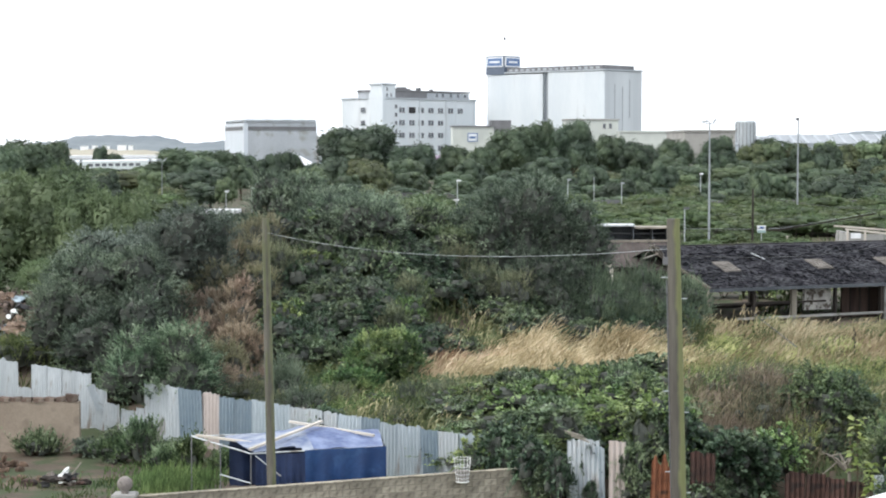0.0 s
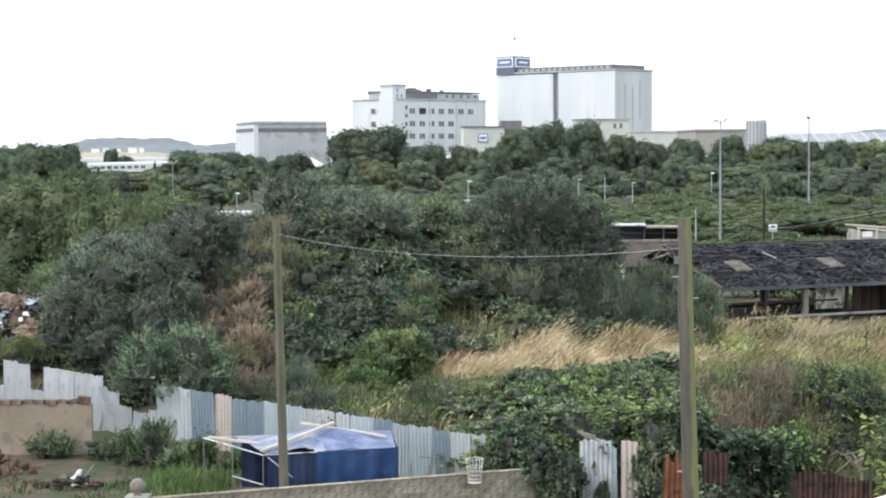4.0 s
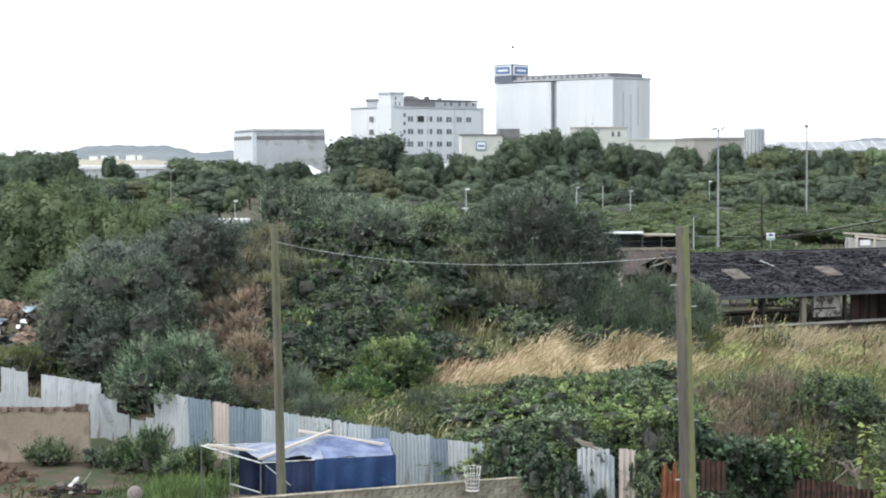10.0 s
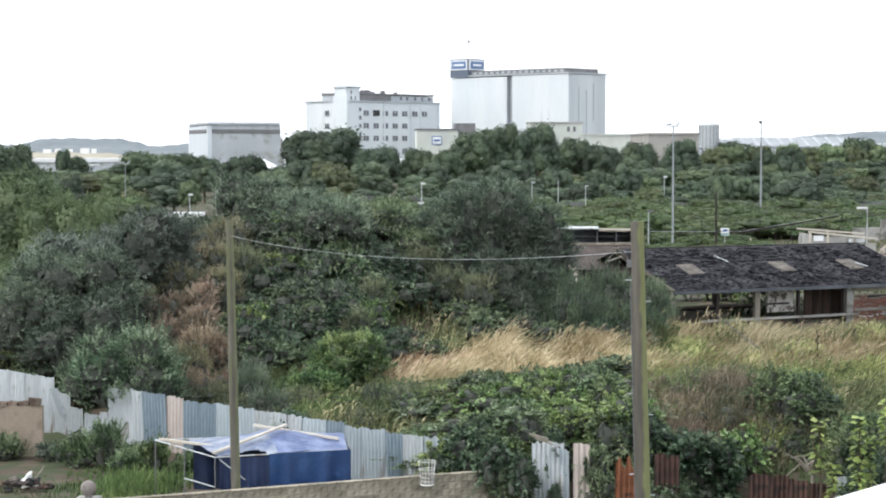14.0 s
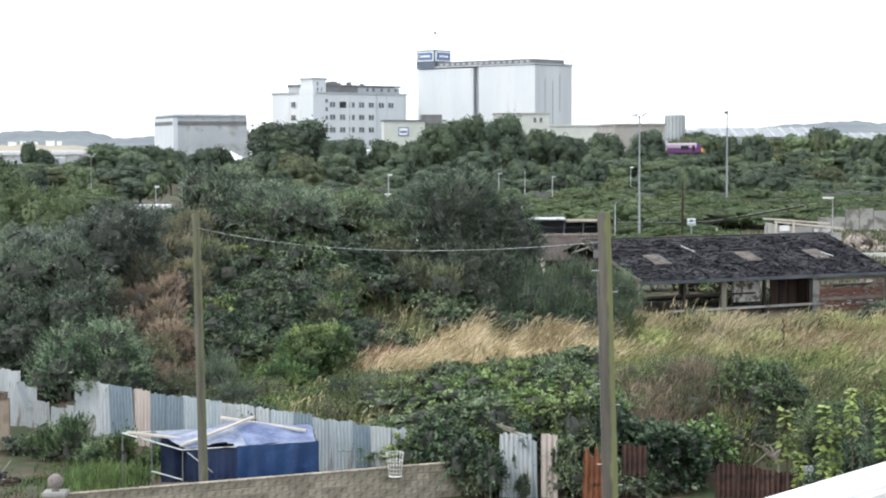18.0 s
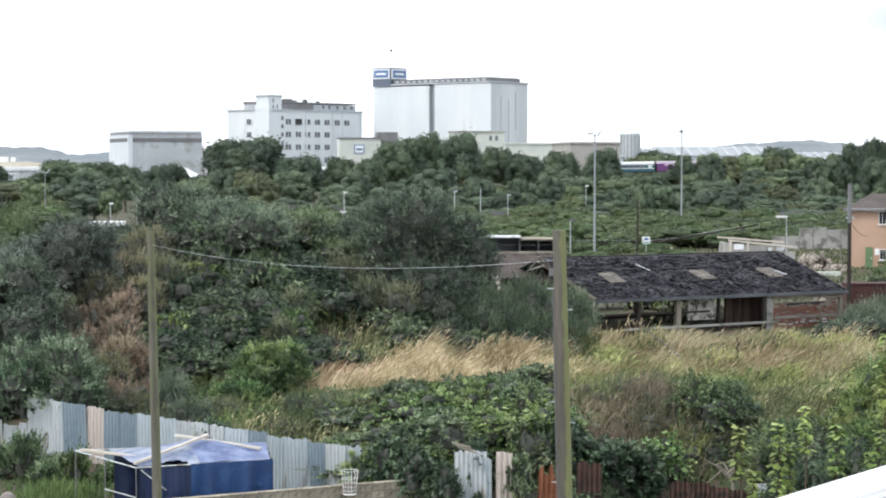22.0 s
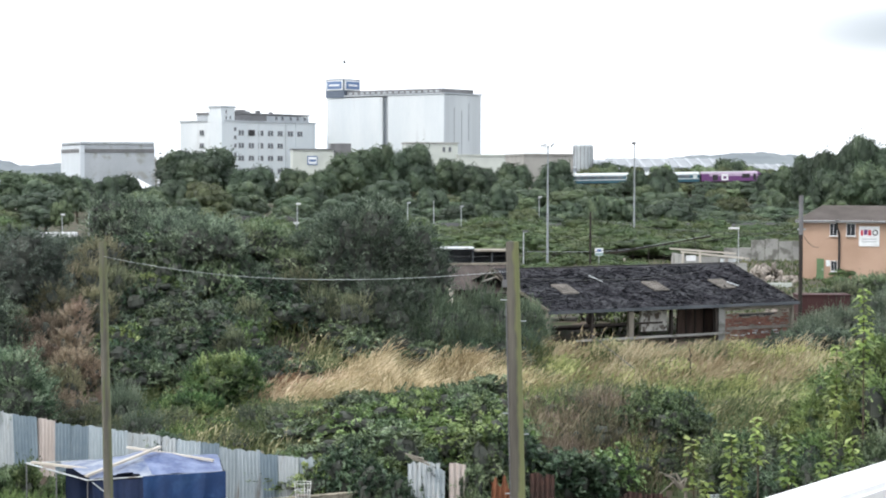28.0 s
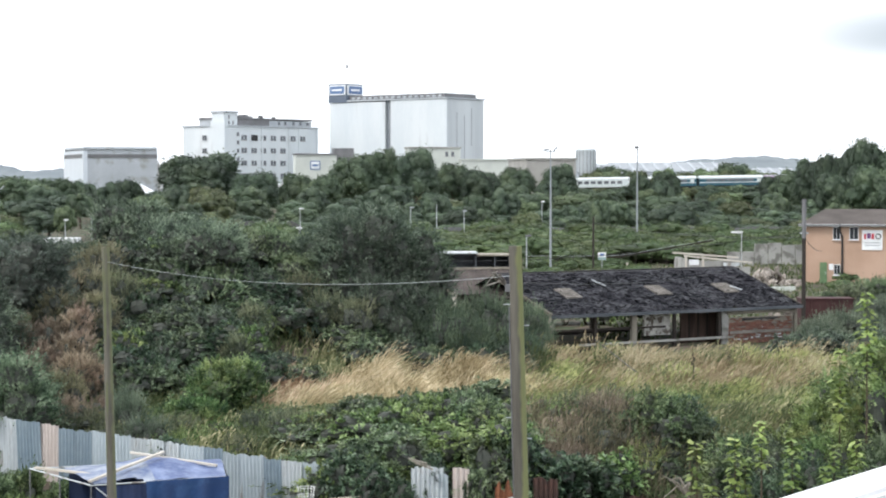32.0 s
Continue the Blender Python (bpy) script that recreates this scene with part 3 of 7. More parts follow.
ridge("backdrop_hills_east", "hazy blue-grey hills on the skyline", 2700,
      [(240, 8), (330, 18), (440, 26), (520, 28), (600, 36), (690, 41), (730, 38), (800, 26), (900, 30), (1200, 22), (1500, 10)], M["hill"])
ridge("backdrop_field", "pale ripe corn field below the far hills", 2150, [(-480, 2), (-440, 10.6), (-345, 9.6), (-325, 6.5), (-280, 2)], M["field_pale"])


for x, z, w in ((-430, 12.4, 9), (-416, 13.0, 6), (-404, 12.6, 8), (-386, 13.6, 10), (-373, 13.2, 5)):
    t = thing("far_house", "tiny white farmhouse on the far hillside", "house", x, 2240, 0, 0, "far houses")
    part("wall", boxes((0, w, 0, 6, z - 9, z + 1.6)), M["white_sign"], t)
    part("roof", boxes((-0.3, w + 0.3, -0.3, 6.3, z + 1.6, z + 2.3)), M["pale_grey"], t)


# ---- far buildings ----
def windows(parent, rows, w, h, y=-0.06, frame_mat=None, split=2):
    """Windows on the local front (the xz plane, towards -y): (x, z) of their middles."""
    for x, z in rows:
        win = part("window", boxes((x - w / 2 - 0.12, x + w / 2 + 0.12, y - 0.02, y + 0.1, z - h / 2 - 0.14, z - h / 2)), frame_mat or M["concrete"], parent)
        g = w / split
        for k in range(split):
            part("pane", boxes((x - w / 2 + k * g + 0.14, x - w / 2 + (k + 1) * g - 0.14, y - 0.03, y + 0.05, z - h / 2 + 0.05, z + h / 2)), M["window_dark"], win)


def mill():
    t = thing("flour_mill", "white concrete mill of many storeys with paired dark windows", "mill", -20.4, 640, 0, 45)
    part("wall", boxes((0, 45, 0, 20.6, 0, 28.3)), M["white_paint"], t)
    part("cornice", boxes((-0.4, 45.4, -0.4, 21.0, 28.3, 28.75)), M["pale_grey"], t)
    for x in (1.2, 17.5, 30.5, 35.5, 44.6):
        part("pilaster", boxes((x - 0.3, x + 0.3, -0.25, 0.0, 0, 28.3)), M["white_paint"], t)
    part("stair_tower", boxes((-0.5, 0.9, -0.5, 6.4, 0, 30.2)), M["white_paint"], t)
    pent = part("penthouse", boxes((0.0, 6.2, 0.3, 6.2, 28.75, 32.9)), M["white_paint"], t)
    part("penthouse_roof", boxes((-0.3, 6.5, 0.0, 6.5, 32.9, 33.5)), M["pale_grey"], pent)
    windows(pent, [(2.3, 31.6), (2.3, 29.7), (4.2, 29.7)], 0.8, 1.1, 0.25, split=1)
    gal = part("roof_gallery", boxes((6.2, 43.0, 1.2, 9, 28.75, 30.7)), M["pale_grey"], t)
    part("gallery_roof", boxes((6.2, 43.3, 0.9, 9.2, 30.9, 31.4)), M["dark_grey"], gal)
    gal2 = part("roof_gallery", boxes((1.0, 8.0, 6.2, 13.4, 28.75, 30.6)), M["pale_grey"], t)
    part("gallery_roof", boxes((0.8, 8.2, 6.2, 13.6, 30.6, 31.4)), M["dark_grey"], gal2)
    # flat dark panel on the gallery front: the shadow of a bay, painted
    part("bay_shade", boxes((6.3, 22.0, 0.95, 1.2, 28.8, 30.8)), M["dark_grey"], gal, "dark panel painted as a shadowed bay of the gallery")
    windows(gal, [(x, 29.9) for x in (27, 30, 34, 37.5, 41)], 1.3, 1.1, 1.15, split=1)
    for row in ((8.0, 15.0, 2.0, 6, 31.4, 32.0), (11, 13, 2, 5, 32, 32.5), (18.6, 20, 2, 3, 31.4, 32.4), (25, 26, 2, 3, 31.4, 32.0)):
        part("plant_room", boxes(row), M["dark_grey"], t)
    cols = [9.0, 13.7, 18.2, 22.9, 27.6, 32.6, 37.4]
    windows(t, [(x, 24.6) for x in cols] + [(x, 20.3) for x in cols[:5]] + [(x, 16.0) for x in cols[:5]] + [(x, 11.6) for x in cols[:5]] + [(27.6, 7.2)], 2.7, 1.7)
    windows(t, [(6.2, 25.8), (6.2, 23.0), (6.2, 20.2), (6.2, 17.2)], 1.3, 1.2, split=1)
    part("hoist_door", boxes((12.4, 15.2, -0.3, 0.02, 23.6, 25.6)), M["black"], t, "open black hoist door")
    for z in (24.6, 20.2, 15.6):
        win = part("window", boxes((-0.3, 0.05, 8.5, 10.9, z - 1.0, z - 0.85)), M["pale_grey"], t)
        for k in (0, 1):
            part("pane", boxes((-0.36, -0.2, 8.7 + 1.1 * k, 9.5 + 1.1 * k, z - 0.85, z + 0.8)), M["window_dark"], win)
    tagged(t)


def silo():
    t = thing("grain_silo", "tall white concrete grain silo block with a rooftop sign tower", "silo", 54.8, 640, 0, 47)
    part("wall", boxes((0, 20.5, 0.02, 24.7, 0, 37.75), (0.05, 20.45, 27.3, 53, 0, 37.45)), M["silo_shaded_side"], t)
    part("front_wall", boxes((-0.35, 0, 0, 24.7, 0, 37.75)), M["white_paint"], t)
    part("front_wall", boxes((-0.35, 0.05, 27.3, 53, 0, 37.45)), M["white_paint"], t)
    part("stair_slot", boxes((0.8, 19, 24.7, 27.3, 0, 38.0)), M["roof_metal"], t, "grey recessed stair slot")
    for y, z0 in ((24.9, 0.0), (27.1, 0.0)):
        part("downpipe", boxes((-0.45, -0.35, y - 0.12, y + 0.12, z0, 37.3)), M["pale_grey"], t)
    for x, z0, z1 in ((5.4, 6.0, 33.4), (9.6, 10.0, 32.4), (13.6, 22, 35)):
        part("groove", boxes((x - 0.16, x + 0.16, -0.03, 0.02, z0, z1)), M["roof_metal"], t, "weathered vertical groove")
    part("parapet", boxes((-0.6, 20.8, -0.3, 53.3, 37.85, 38.4)), M["pale_grey"], t)
    gal = part("roof_gallery", boxes((0.2, 18, 1.5, 44, 38.4, 39.8)), M["dark_grey"], t)
    for k in range(16):
        part("vent", boxes((-0.1, 0.25, 2.5 + 2.6 * k, 3.9 + 2.6 * k, 38.6, 39.3)), M["pale_grey"], gal)
    tower = part("sign_tower", boxes((-0.75, 8.2, 44.8, 53.2, 37.6, 44.2)), M["tower_blue"], t)
    for y0, y1 in ((45.1, 52.7),):
        s = part("sign", boxes((-1.0, -0.75, y0, y1, 40.3, 43.8)), M["white_sign"], tower, "white sign with a blue mark")
        part("mark", boxes((-1.1, -1.0, y0 + 0.5, y1 - 0.5, 40.75, 43.35)), M["sign_blue"], s)
        part("text_bar", boxes((-1.15, -1.1, y0 + 1.4, y1 - 1.4, 41.7, 42.4)), M["white_sign"], s)
    s = part("sign", boxes((-0.3, 7.9, 44.5, 44.8, 40.3, 43.8)), M["white_sign"], tower, "white sign with a blue mark")
    part("mark", boxes((0.3, 7.3, 44.4, 44.5, 40.75, 43.35)), M["sign_blue"], s)
    part("text_bar", boxes((1.5, 6.1, 44.34, 44.4, 41.7, 42.4)), M["white_sign"], s)
    mast = part("flagpole", bar((4, 49, 44.2), (4, 49, 51.2), 0.09), M["galvanised"], t)
    fl = bmesh.new()
    rows = [[fl.verts.new((4 + 1.5 * i / 6 * 0.8, 49 + 0.12 * math.sin(i * 1.4), 50.2 + 0.9 * j - 0.1 * i / 6)) for i in range(7)] for j in (0, 1)]
    for i in range(6):
        fl.faces.new((rows[0][i], rows[0][i + 1], rows[1][i + 1], rows[1][i]))
    part("flag", fl, M["dark_grey"], mast)


def warehouse():
    t = thing("steel_warehouse", "pale grey steel-clad warehouse with a dark band under the roof", "warehouse", -52.6, 500, 0, 16.5)
    part("wall", boxes((0.05, 19.6, 0.05, 29, 0, 18.2)), M["cladding"], t)
    part("side_wall", boxes((-0.1, 0.05, 0, 29, 0, 18.2)), M["pale_clad"], t)
    part("corner_panel", boxes((-0.1, 1.0, -0.1, 0.05, 0, 18.2)), M["pale_clad"], t)
    part("band", boxes((1.0, 19.5, -0.08, 0.05, 16.3, 17.3)), M["dark_grey"], t)
    part("side_band", boxes((-0.18, -0.1, 1.5, 27.5, 16.3, 17.3)), M["dark_grey"], t)
    part("roof", bevelled(boxes((-0.3, 19.9, -0.4, 29.3, 18.2, 19.2)), 0.45), M["cladding"], t)
    part("lean_to", boxes((19.6, 20.6, 2, 8, 0, 15)), M["brown_clad"], t)
    t2 = thing("white_marquee", "white canvas marquee with a low pointed roof", "tent", -37.0, 470, 0, 0)
    bm = boxes((-5, 5, -4, 4, 0, 7.4))
    top = bm.verts.new((0, 0, 10.4))
    for a, b in (((-5.3, -4.3), (5.3, -4.3)), ((5.3, -4.3), (5.3, 4.3)), ((5.3, 4.3), (-5.3, 4.3)), ((-5.3, 4.3), (-5.3, -4.3))):
        bm.faces.new((bm.verts.new((*a, 7.4)), bm.verts.new((*b, 7.4)), top))
    part("canopy", bm, M["white_roof"], t2)


def low_block(name, label, x, y, w, d, h, rz, wall, roof, over=0.3, cat="building"):
    t = thing(name, label, cat, x, y, 0, rz)
    part("wall", boxes((0, w, 0, d, 0, h)), M[wall], t)
    part("roof", boxes((-over, w + over, -over, d + over, h, h + 0.5)), M[roof], t)
    return t


mill(), silo(), warehouse()
c = low_block("cream_annex", "low cream works building with a blue and white sign", 3.2, 600, 13, 10, 18.2, 4, "cream", "dark_grey")
s = part("sign", boxes((4.6, 7.8, -0.25, 0, 13.6, 16.4)), M["sign_blue"], c, "white sign with a blue mark")
part("mark", boxes((4.9, 7.5, -0.3, -0.25, 13.9, 16.1)), M["white_sign"], s)
part("text_bar", boxes((5.2, 7.2, -0.34, -0.3, 14.6, 15.3)), M["sign_blue"], s)
part("plant_room", boxes((12.3, 18.6, 0.5, 8, 0, 20.4)), M["dark_grey"], c)
c = low_block("cream_store", "cream works building in front of the silo", 40.2, 618, 17.2, 10, 20.6, 3, "cream", "concrete")
windows(c, [(12.6, 18.8), (14.6, 18.8), (8.5, 13.5)], 1.2, 1.6, split=1)
low_block("long_shed", "long low brown-grey industrial shed", 66.6, 520, 13.9, 30, 16.1, 3, "brown_clad", "brown_clad")
low_block("white_store", "long low white store behind the trees", 56.5, 606, 18, 8, 16.6, 0, "cream", "cream")
t = thing("storage_tank", "round grey steel storage tank with vertical seams", "tank", 94.7, 592, 0)
part("shell", tube(bmesh.new(), [(0, 0, 0), (0, 0, 19.7), (0, 0, 20.2)], [3.15, 3.15, 2.7], 28), M["galvanised"], t)
for k in range(9):
    a = radians(180 + 22 * k)
    part("rib", bar((3.17 * math.cos(a), 3.17 * math.sin(a), 0), (3.17 * math.cos(a), 3.17 * math.sin(a), 19.6), 0.08, 5), M["dark_grey"], t)


def gable_shed(x, y, w, d, h, rise, rz=0, label="low shed with a pale ribbed metal roof"):
    t = thing("works_shed", label, "shed", x, y, 0, rz, "works sheds")
    part("wall", boxes((0, w, 0, d, 0, h)), M["pale_clad"], t)
    bm = bmesh.new()
    v = [bm.verts.new(p) for p in ((-0.4, -0.5, h), (w + 0.4, -0.5, h), (w + 0.4, d / 2, h + rise), (-0.4, d / 2, h + rise), (-0.4, d + 0.5, h), (w + 0.4, d + 0.5, h))]
    for f in ((0, 1, 2, 3), (3, 2, 5, 4), (0, 3, 4), (1, 5, 2), (0, 4, 5, 1)):
        bm.faces.new([v[i] for i in f])
    part("roof", bm, M["roof_metal"], t)
    for k in range(int(w / 4)):
        part("roof_light", beam(bmesh.new(), (2 + 4 * k, -0.3, h + 0.1), (2 + 4 * k, d / 2, h + rise + 0.1), 1.0, 0.15), M["pale_grey"], t)


gable_shed(82, 590, 24, 22, 12.6, 2.8)
gable_shed(106, 600, 40, 26, 13.0, 3.0)
gable_shed(146, 650, 34, 26, 11.6, 2.8)
for x, y, wd, h in ((-120.5, 604, 10.5, 8.6), (-103.6, 604, 14.5, 8.7), (-74, 606, 26, 8.2), (-46, 600, 22, 8.2), (-20, 604, 20, 8.4)):
    low_block("depot_building", "long low building with a flat white roof", x, y, wd, 14, h - 0.6, 0, "cladding", "white_roof")
    c = thing("roof_parapet", "white parapet along a flat depot roof", "parapet", x, y - 0.4, h - 0.1)
    part("band", boxes((-0.3, wd + 0.3, 0, 14.8, 0, 0.7)), M["white_sign"], c)
c = low_block("depot_office", "low pale office with a row of small dark windows", -107.4, 588, 10.4, 8, 6.9, 0, "pale_clad", "white_roof")
windows(c, [(1.1 + 1.05 * k, 6.2) for k in range(9)], 0.75, 0.7, split=1)


# ---- railway, moving train ----
t = thing("railway_track", "railway track on its ballast bank", "railway", 0, 560, gz(0, 560), kind="structure")
t.matrix_basis = pose(0, 560, gz(0, 560), 0, -0.888, 0)
part("ballast", boxes((-150, 420, -2.2, 2.2, -0.3, 0.12)), M["concrete"], t)
for y in (-0.72, 0.72):
    part("rail", boxes((-150, 420, y - 0.04, y + 0.04, 0.12, 0.28)), M["rust"], t)
RAIL = gz(0, 560) + 0.28


def bogie(parent, x, n=2):
    for k in range(n):
        for y in (-0.72, 0.72):
            part("wheel", bar((x - 1.2 + 2.4 * k / (n - 1), y - 0.07, 0.46), (x - 1.2 + 2.4 * k / (n - 1), y + 0.07, 0.46), 0.46, 14), M["black"], parent)
    part("bogie_frame", boxes((x - 1.8, x + 1.8, -1.1, 1.1, 0.5, 0.85)), M["black"], parent)


def body_section(x0, x1, z0, mat_low, mat_high, mat_roof, parent, zmid):
    part("lower_body", boxes((x0, x1, -1.36, 1.36, z0, zmid)), mat_low, parent)
    part("upper_body", boxes((x0, x1, -1.36, 1.36, zmid, 3.2)), mat_high, parent)
    bm = bmesh.new()
    ring = [[bm.verts.new((x, 1.38 * math.cos(a), 3.2 + 0.68 * math.sin(a))) for a in (math.pi * k / 10 for k in range(11))] for x in (x0, x1)]
    for k in range(10):
        bm.faces.new((ring[0][k], ring[0][k + 1], ring[1][k + 1], ring[1][k]))
    for r in ring:
        bm.faces.new(r)
    part("roof", bm, mat_roof, parent)


def coach(kind):
    t = thing("coach", "blue railway coach with a white stripe and pale roof" if kind else "white railway coach with dark square windows", "railway coach", group="train coaches")
    if kind:
        body_section(0.4, 19.9, 0.9, M["coach_blue"], M["coach_blue"], M["coach_roof"], t, 1.75)
        part("stripe", boxes((0.5, 19.8, -1.385, 1.385, 1.72, 1.95)), M["coach_white"], t)
        for k in range(7):
            part("window", boxes((2.6 + 2.1 * k, 4.4 + 2.1 * k, -1.39, -1.36, 2.1, 2.85)), M["window_dark"], t)
        part("door", boxes((18.0, 19.2, -1.385, -1.36, 1.98, 3.1)), M["coach_white"], t)
        part("top_stripe", boxes((0.5, 19.8, -1.385, 1.385, 2.95, 3.2)), M["coach_white"], t)
    else:
        body_section(0.4, 19.9, 0.9, M["coach_white"], M["coach_white"], M["coach_roof"], t, 1.75)
        for k in range(8):
            part("window", boxes((2.2 + 2.0 * k, 3.6 + 2.0 * k, -1.39, -1.36, 1.9, 2.75)), M["window_dark"], t)
    part("underframe", boxes((0.5, 19.8, -1.2, 1.2, 0.62, 0.92)), M["black"], t)
    part("gangway", boxes((19.88, 23.2, -0.6, 0.6, 0.9, 3.1)), M["black"], t)
    bogie(t, 3.6), bogie(t, 16.6)
    return t


def locomotive():
    t = thing("diesel_locomotive", "purple diesel locomotive with an orange nose and white patch", "locomotive")
    body_section(0.3, 17.4, 1.0, M["purple"], M["purple"], M["lilac"], t, 1.9)
    part("pale_band", boxes((2.6, 17.3, -1.375, 1.375, 2.5, 3.2)), M["lilac"], t, "pale lilac band below the roof")
    part("roof_panel", boxes((0.8, 13.2, -1.05, 1.05, 3.6, 3.9)), M["coach_roof"], t, "pale roof panel")
    part("livery_patch", boxes((6.3, 8.4, -1.39, 1.39, 1.2, 3.15)), M["white_sign"], t, "white livery patch with a dark mark")
    part("livery_mark", boxes((6.9, 7.8, -1.4, 1.4, 1.7, 2.5)), M["purple"], t)
    part("side_door", boxes((3.6, 5.2, -1.39, 1.39, 1.2, 2.9)), M["black"], t)
    part("grille", boxes((12.6, 15.0, -1.39, 1.39, 1.9, 3.1)), M["black"], t)
    part("cab_door", boxes((16.0, 16.8, -1.39, 1.39, 1.3, 3.1)), M["black"], t)
    bm = bmesh.new()
    prof = [(17.4, 1.0), (19.5, 1.0), (19.6, 1.9), (18.9, 2.6), (18.3, 3.4), (17.4, 3.86)]
    side = [[bm.verts.new((x, s * (1.36 if x < 18 else 1.2), z)) for x, z in prof] for s in (-1, 1)]
    for a, b in zip(range(6), [1, 2, 3, 4, 5, 0]):
        bm.faces.new((side[0][a], side[0][b], side[1][b], side[1][a]))
    bm.faces.new(side[0]), bm.faces.new(side[1])
    part("nose", bm, M["purple"], t)
    part("nose_panel", boxes((19.45, 19.68, -1.15, 1.15, 1.0, 1.95)), M["yellow_end"], t, "orange-yellow warning panel")
    part("nose_panel", boxes((18.7, 19.3, -1.26, 1.26, 1.1, 2.3)), M["yellow_end"], t, "orange-yellow warning panel")
    part("windscreen", beam(bmesh.new(), (18.92, 0, 2.72), (18.42, 0, 3.32), 2.0, 0.06), M["window_dark"], t)
    part("underframe", boxes((0.4, 19.4, -1.2, 1.2, 0.62, 1.0)), M["black"], t)
    bogie(t, 4.0), bogie(t, 15.4)
    return t


TRAIN = [(locomotive(), -19.7)] + [(coach(1 if k in (0, 1) else 0), -19.7 - 20.35 * (k + 1)) for k in range(6)]

# ---- yard in the middle distance ----
def flood_mast(x, y, top, heads, thick=1.0):
    z = gz(x, y)
    t = thing("floodlight_mast", "tall slim galvanised floodlight mast", "floodlight mast", x, y, z, 0, "floodlight masts")
    h = top - z
    part("mast", tube(bmesh.new(), [(0, 0, 0), (0, 0, h * 0.5), (0, 0, h)], [0.13 * thick, 0.1 * thick, 0.07 * thick], 10), M["roof_metal"], t)
    part("base_plate", boxes((-0.3, 0.3, -0.3, 0.3, 0, 0.06)), M["galvanised"], t)
    if heads > 1:
        part("crossarm", bar((-0.5, 0, h - 0.15), (0.5, 0, h - 0.15), 0.04), M["galvanised"], t)
        part("lamp_head", beam(bmesh.new(), (-0.75, 0, h - 0.02), (-0.15, 0, h + 0.1), 0.4, 0.18), M["pale_grey"], t)
        part("lamp_head", beam(bmesh.new(), (0.3, 0, h - 0.05), (0.65, 0, h + 0.28), 0.4, 0.14), M["pale_grey"], t)
    else:
        part("lamp_head", bevelled(boxes((-0.32, 0.12, -0.2, 0.2, h - 0.1, h + 0.22)), 0.06), M["dark_grey"], t)


flood_mast(26.8, 190, 14.15, 2)
flood_mast(43.2, 230, 15.0, 1)
flood_mast(-38.7, 260, 9.9, 2, 0.6)


def street_lamp(x, y, top, arm=0.5, head="white_sign", wood=False, lab="thin grey street lamp with a pale head"):
    z = gz(x, y)
    h = top - z
    t = thing("street_lamp", lab, "street lamp", x, y, z, 0, "yard lamps")
    part("column", tube(bmesh.new(), [(0, 0, 0), (0, 0, h * 0.4), (0, 0, h)], [0.09, 0.07, 0.05], 8), M["grey_wood" if wood else "galvanised"], t)
    if arm:
        part("arm", bar((0, 0, h - 0.04), (arm, 0, h + 0.04), 0.03), M["galvanised"], t)
        part("lamp_head", bevelled(boxes((min(0, arm) - 0.16, max(0, arm) + 0.12, -0.15, 0.15, h + 0.02, h + 0.22)), 0.06), M[head], t)


for x, y, top, arm in ((-27.6, 240, 5.9, 0.3), (-24.3, 240, 6.3, 0.3), (1.9, 250, 7.1, 0.4), (17.2, 260, 7.1, 0.35), (20.8, 260, 7.5, 0), (24.6, 260, 6.6, 0.3),
                       (38.2, 280, 7.6, 0.3), (14.5, 190, 4.8, 0.35), (45.3, 185, 5.8, -0.9)):
    street_lamp(x, y, top, arm, "pale_grey" if x in (17.2, 24.6) else "white_sign")
street_lamp(24.6, 192, 5.3, 0.4, "dark_grey", lab="thin grey street lamp with a dark head")
flood_mast(66.6, 200, 15.7, 2)
t = thing("palisade_fence", "long grey palisade fence behind the scrub", "fence", kind="structure")
for k in range(24):
    x = 20 + 2.4 * k
    part("panel", boxes((x + 0.03, x + 2.37, 266, 266.1, gz(x, 266), 4.2 + 0.08 * math.sin(k * 1.7))), M["dark_grey"], t)
t = thing("sloping_fence", "dark mesh fence climbing over the scrub", "fence", kind="structure")
for k in range(12):
    x0, x1 = 26 + 1.72 * k, 26 + 1.72 * (k + 1)
    h0, h1 = 2.9 + 1.7 * max(0.0, (x0 - 36) / 10), 2.9 + 1.7 * max(0.0, (x1 - 36) / 10)
    if x0 > 34:
        part("panel", beam(bmesh.new(), (x0, 203, h0 - 0.22), (x1, 203, h1 - 0.22), 0.06, 0.13), M["dark_wood"], t)
    part("top_rail", bar((x0, 202.94, h0 - 0.05), (x1, 202.94, h1 - 0.05), 0.017, 6), M["galvanised"], t)
    part("post", bar((x0, 203.1, gz(x0, 203)), (x0, 203.1, h0), 0.03, 6), M["dark_wood"], t)


def wood_pole(name, label, x, y, top, r, material, lean=0.0, group=""):
    z = gz(x, y)
    t = thing(name, label, "pole", x, y, z, 0, group)
    h = top - z
    part("shaft", tube(bmesh.new(), [(-lean * k * h, 0.02 * math.sin(9 * k), k * h) for k in (0, 0.25, 0.5, 0.75, 1)], [r, r * 0.95, r * 0.9, r * 0.84, r * 0.78], 14), M[material], t, smooth=False)
    return t, h


wood_pole("wooden_pole", "slim dark wooden pole beside a notice board", 31.2, 190, 7.4, 0.12, "dark_wood")
M["sign_teal"] = plain("sign_teal", (0.3, 0.42, 0.42), 0.5)
t = thing("notice_board", "small white notice board with a blue mark on a post", "sign", 31.75, 188, gz(31.75, 188))
part("post", bar((0, 0, 0), (0, 0, 2.2), 0.04), M["galvanised"], t)
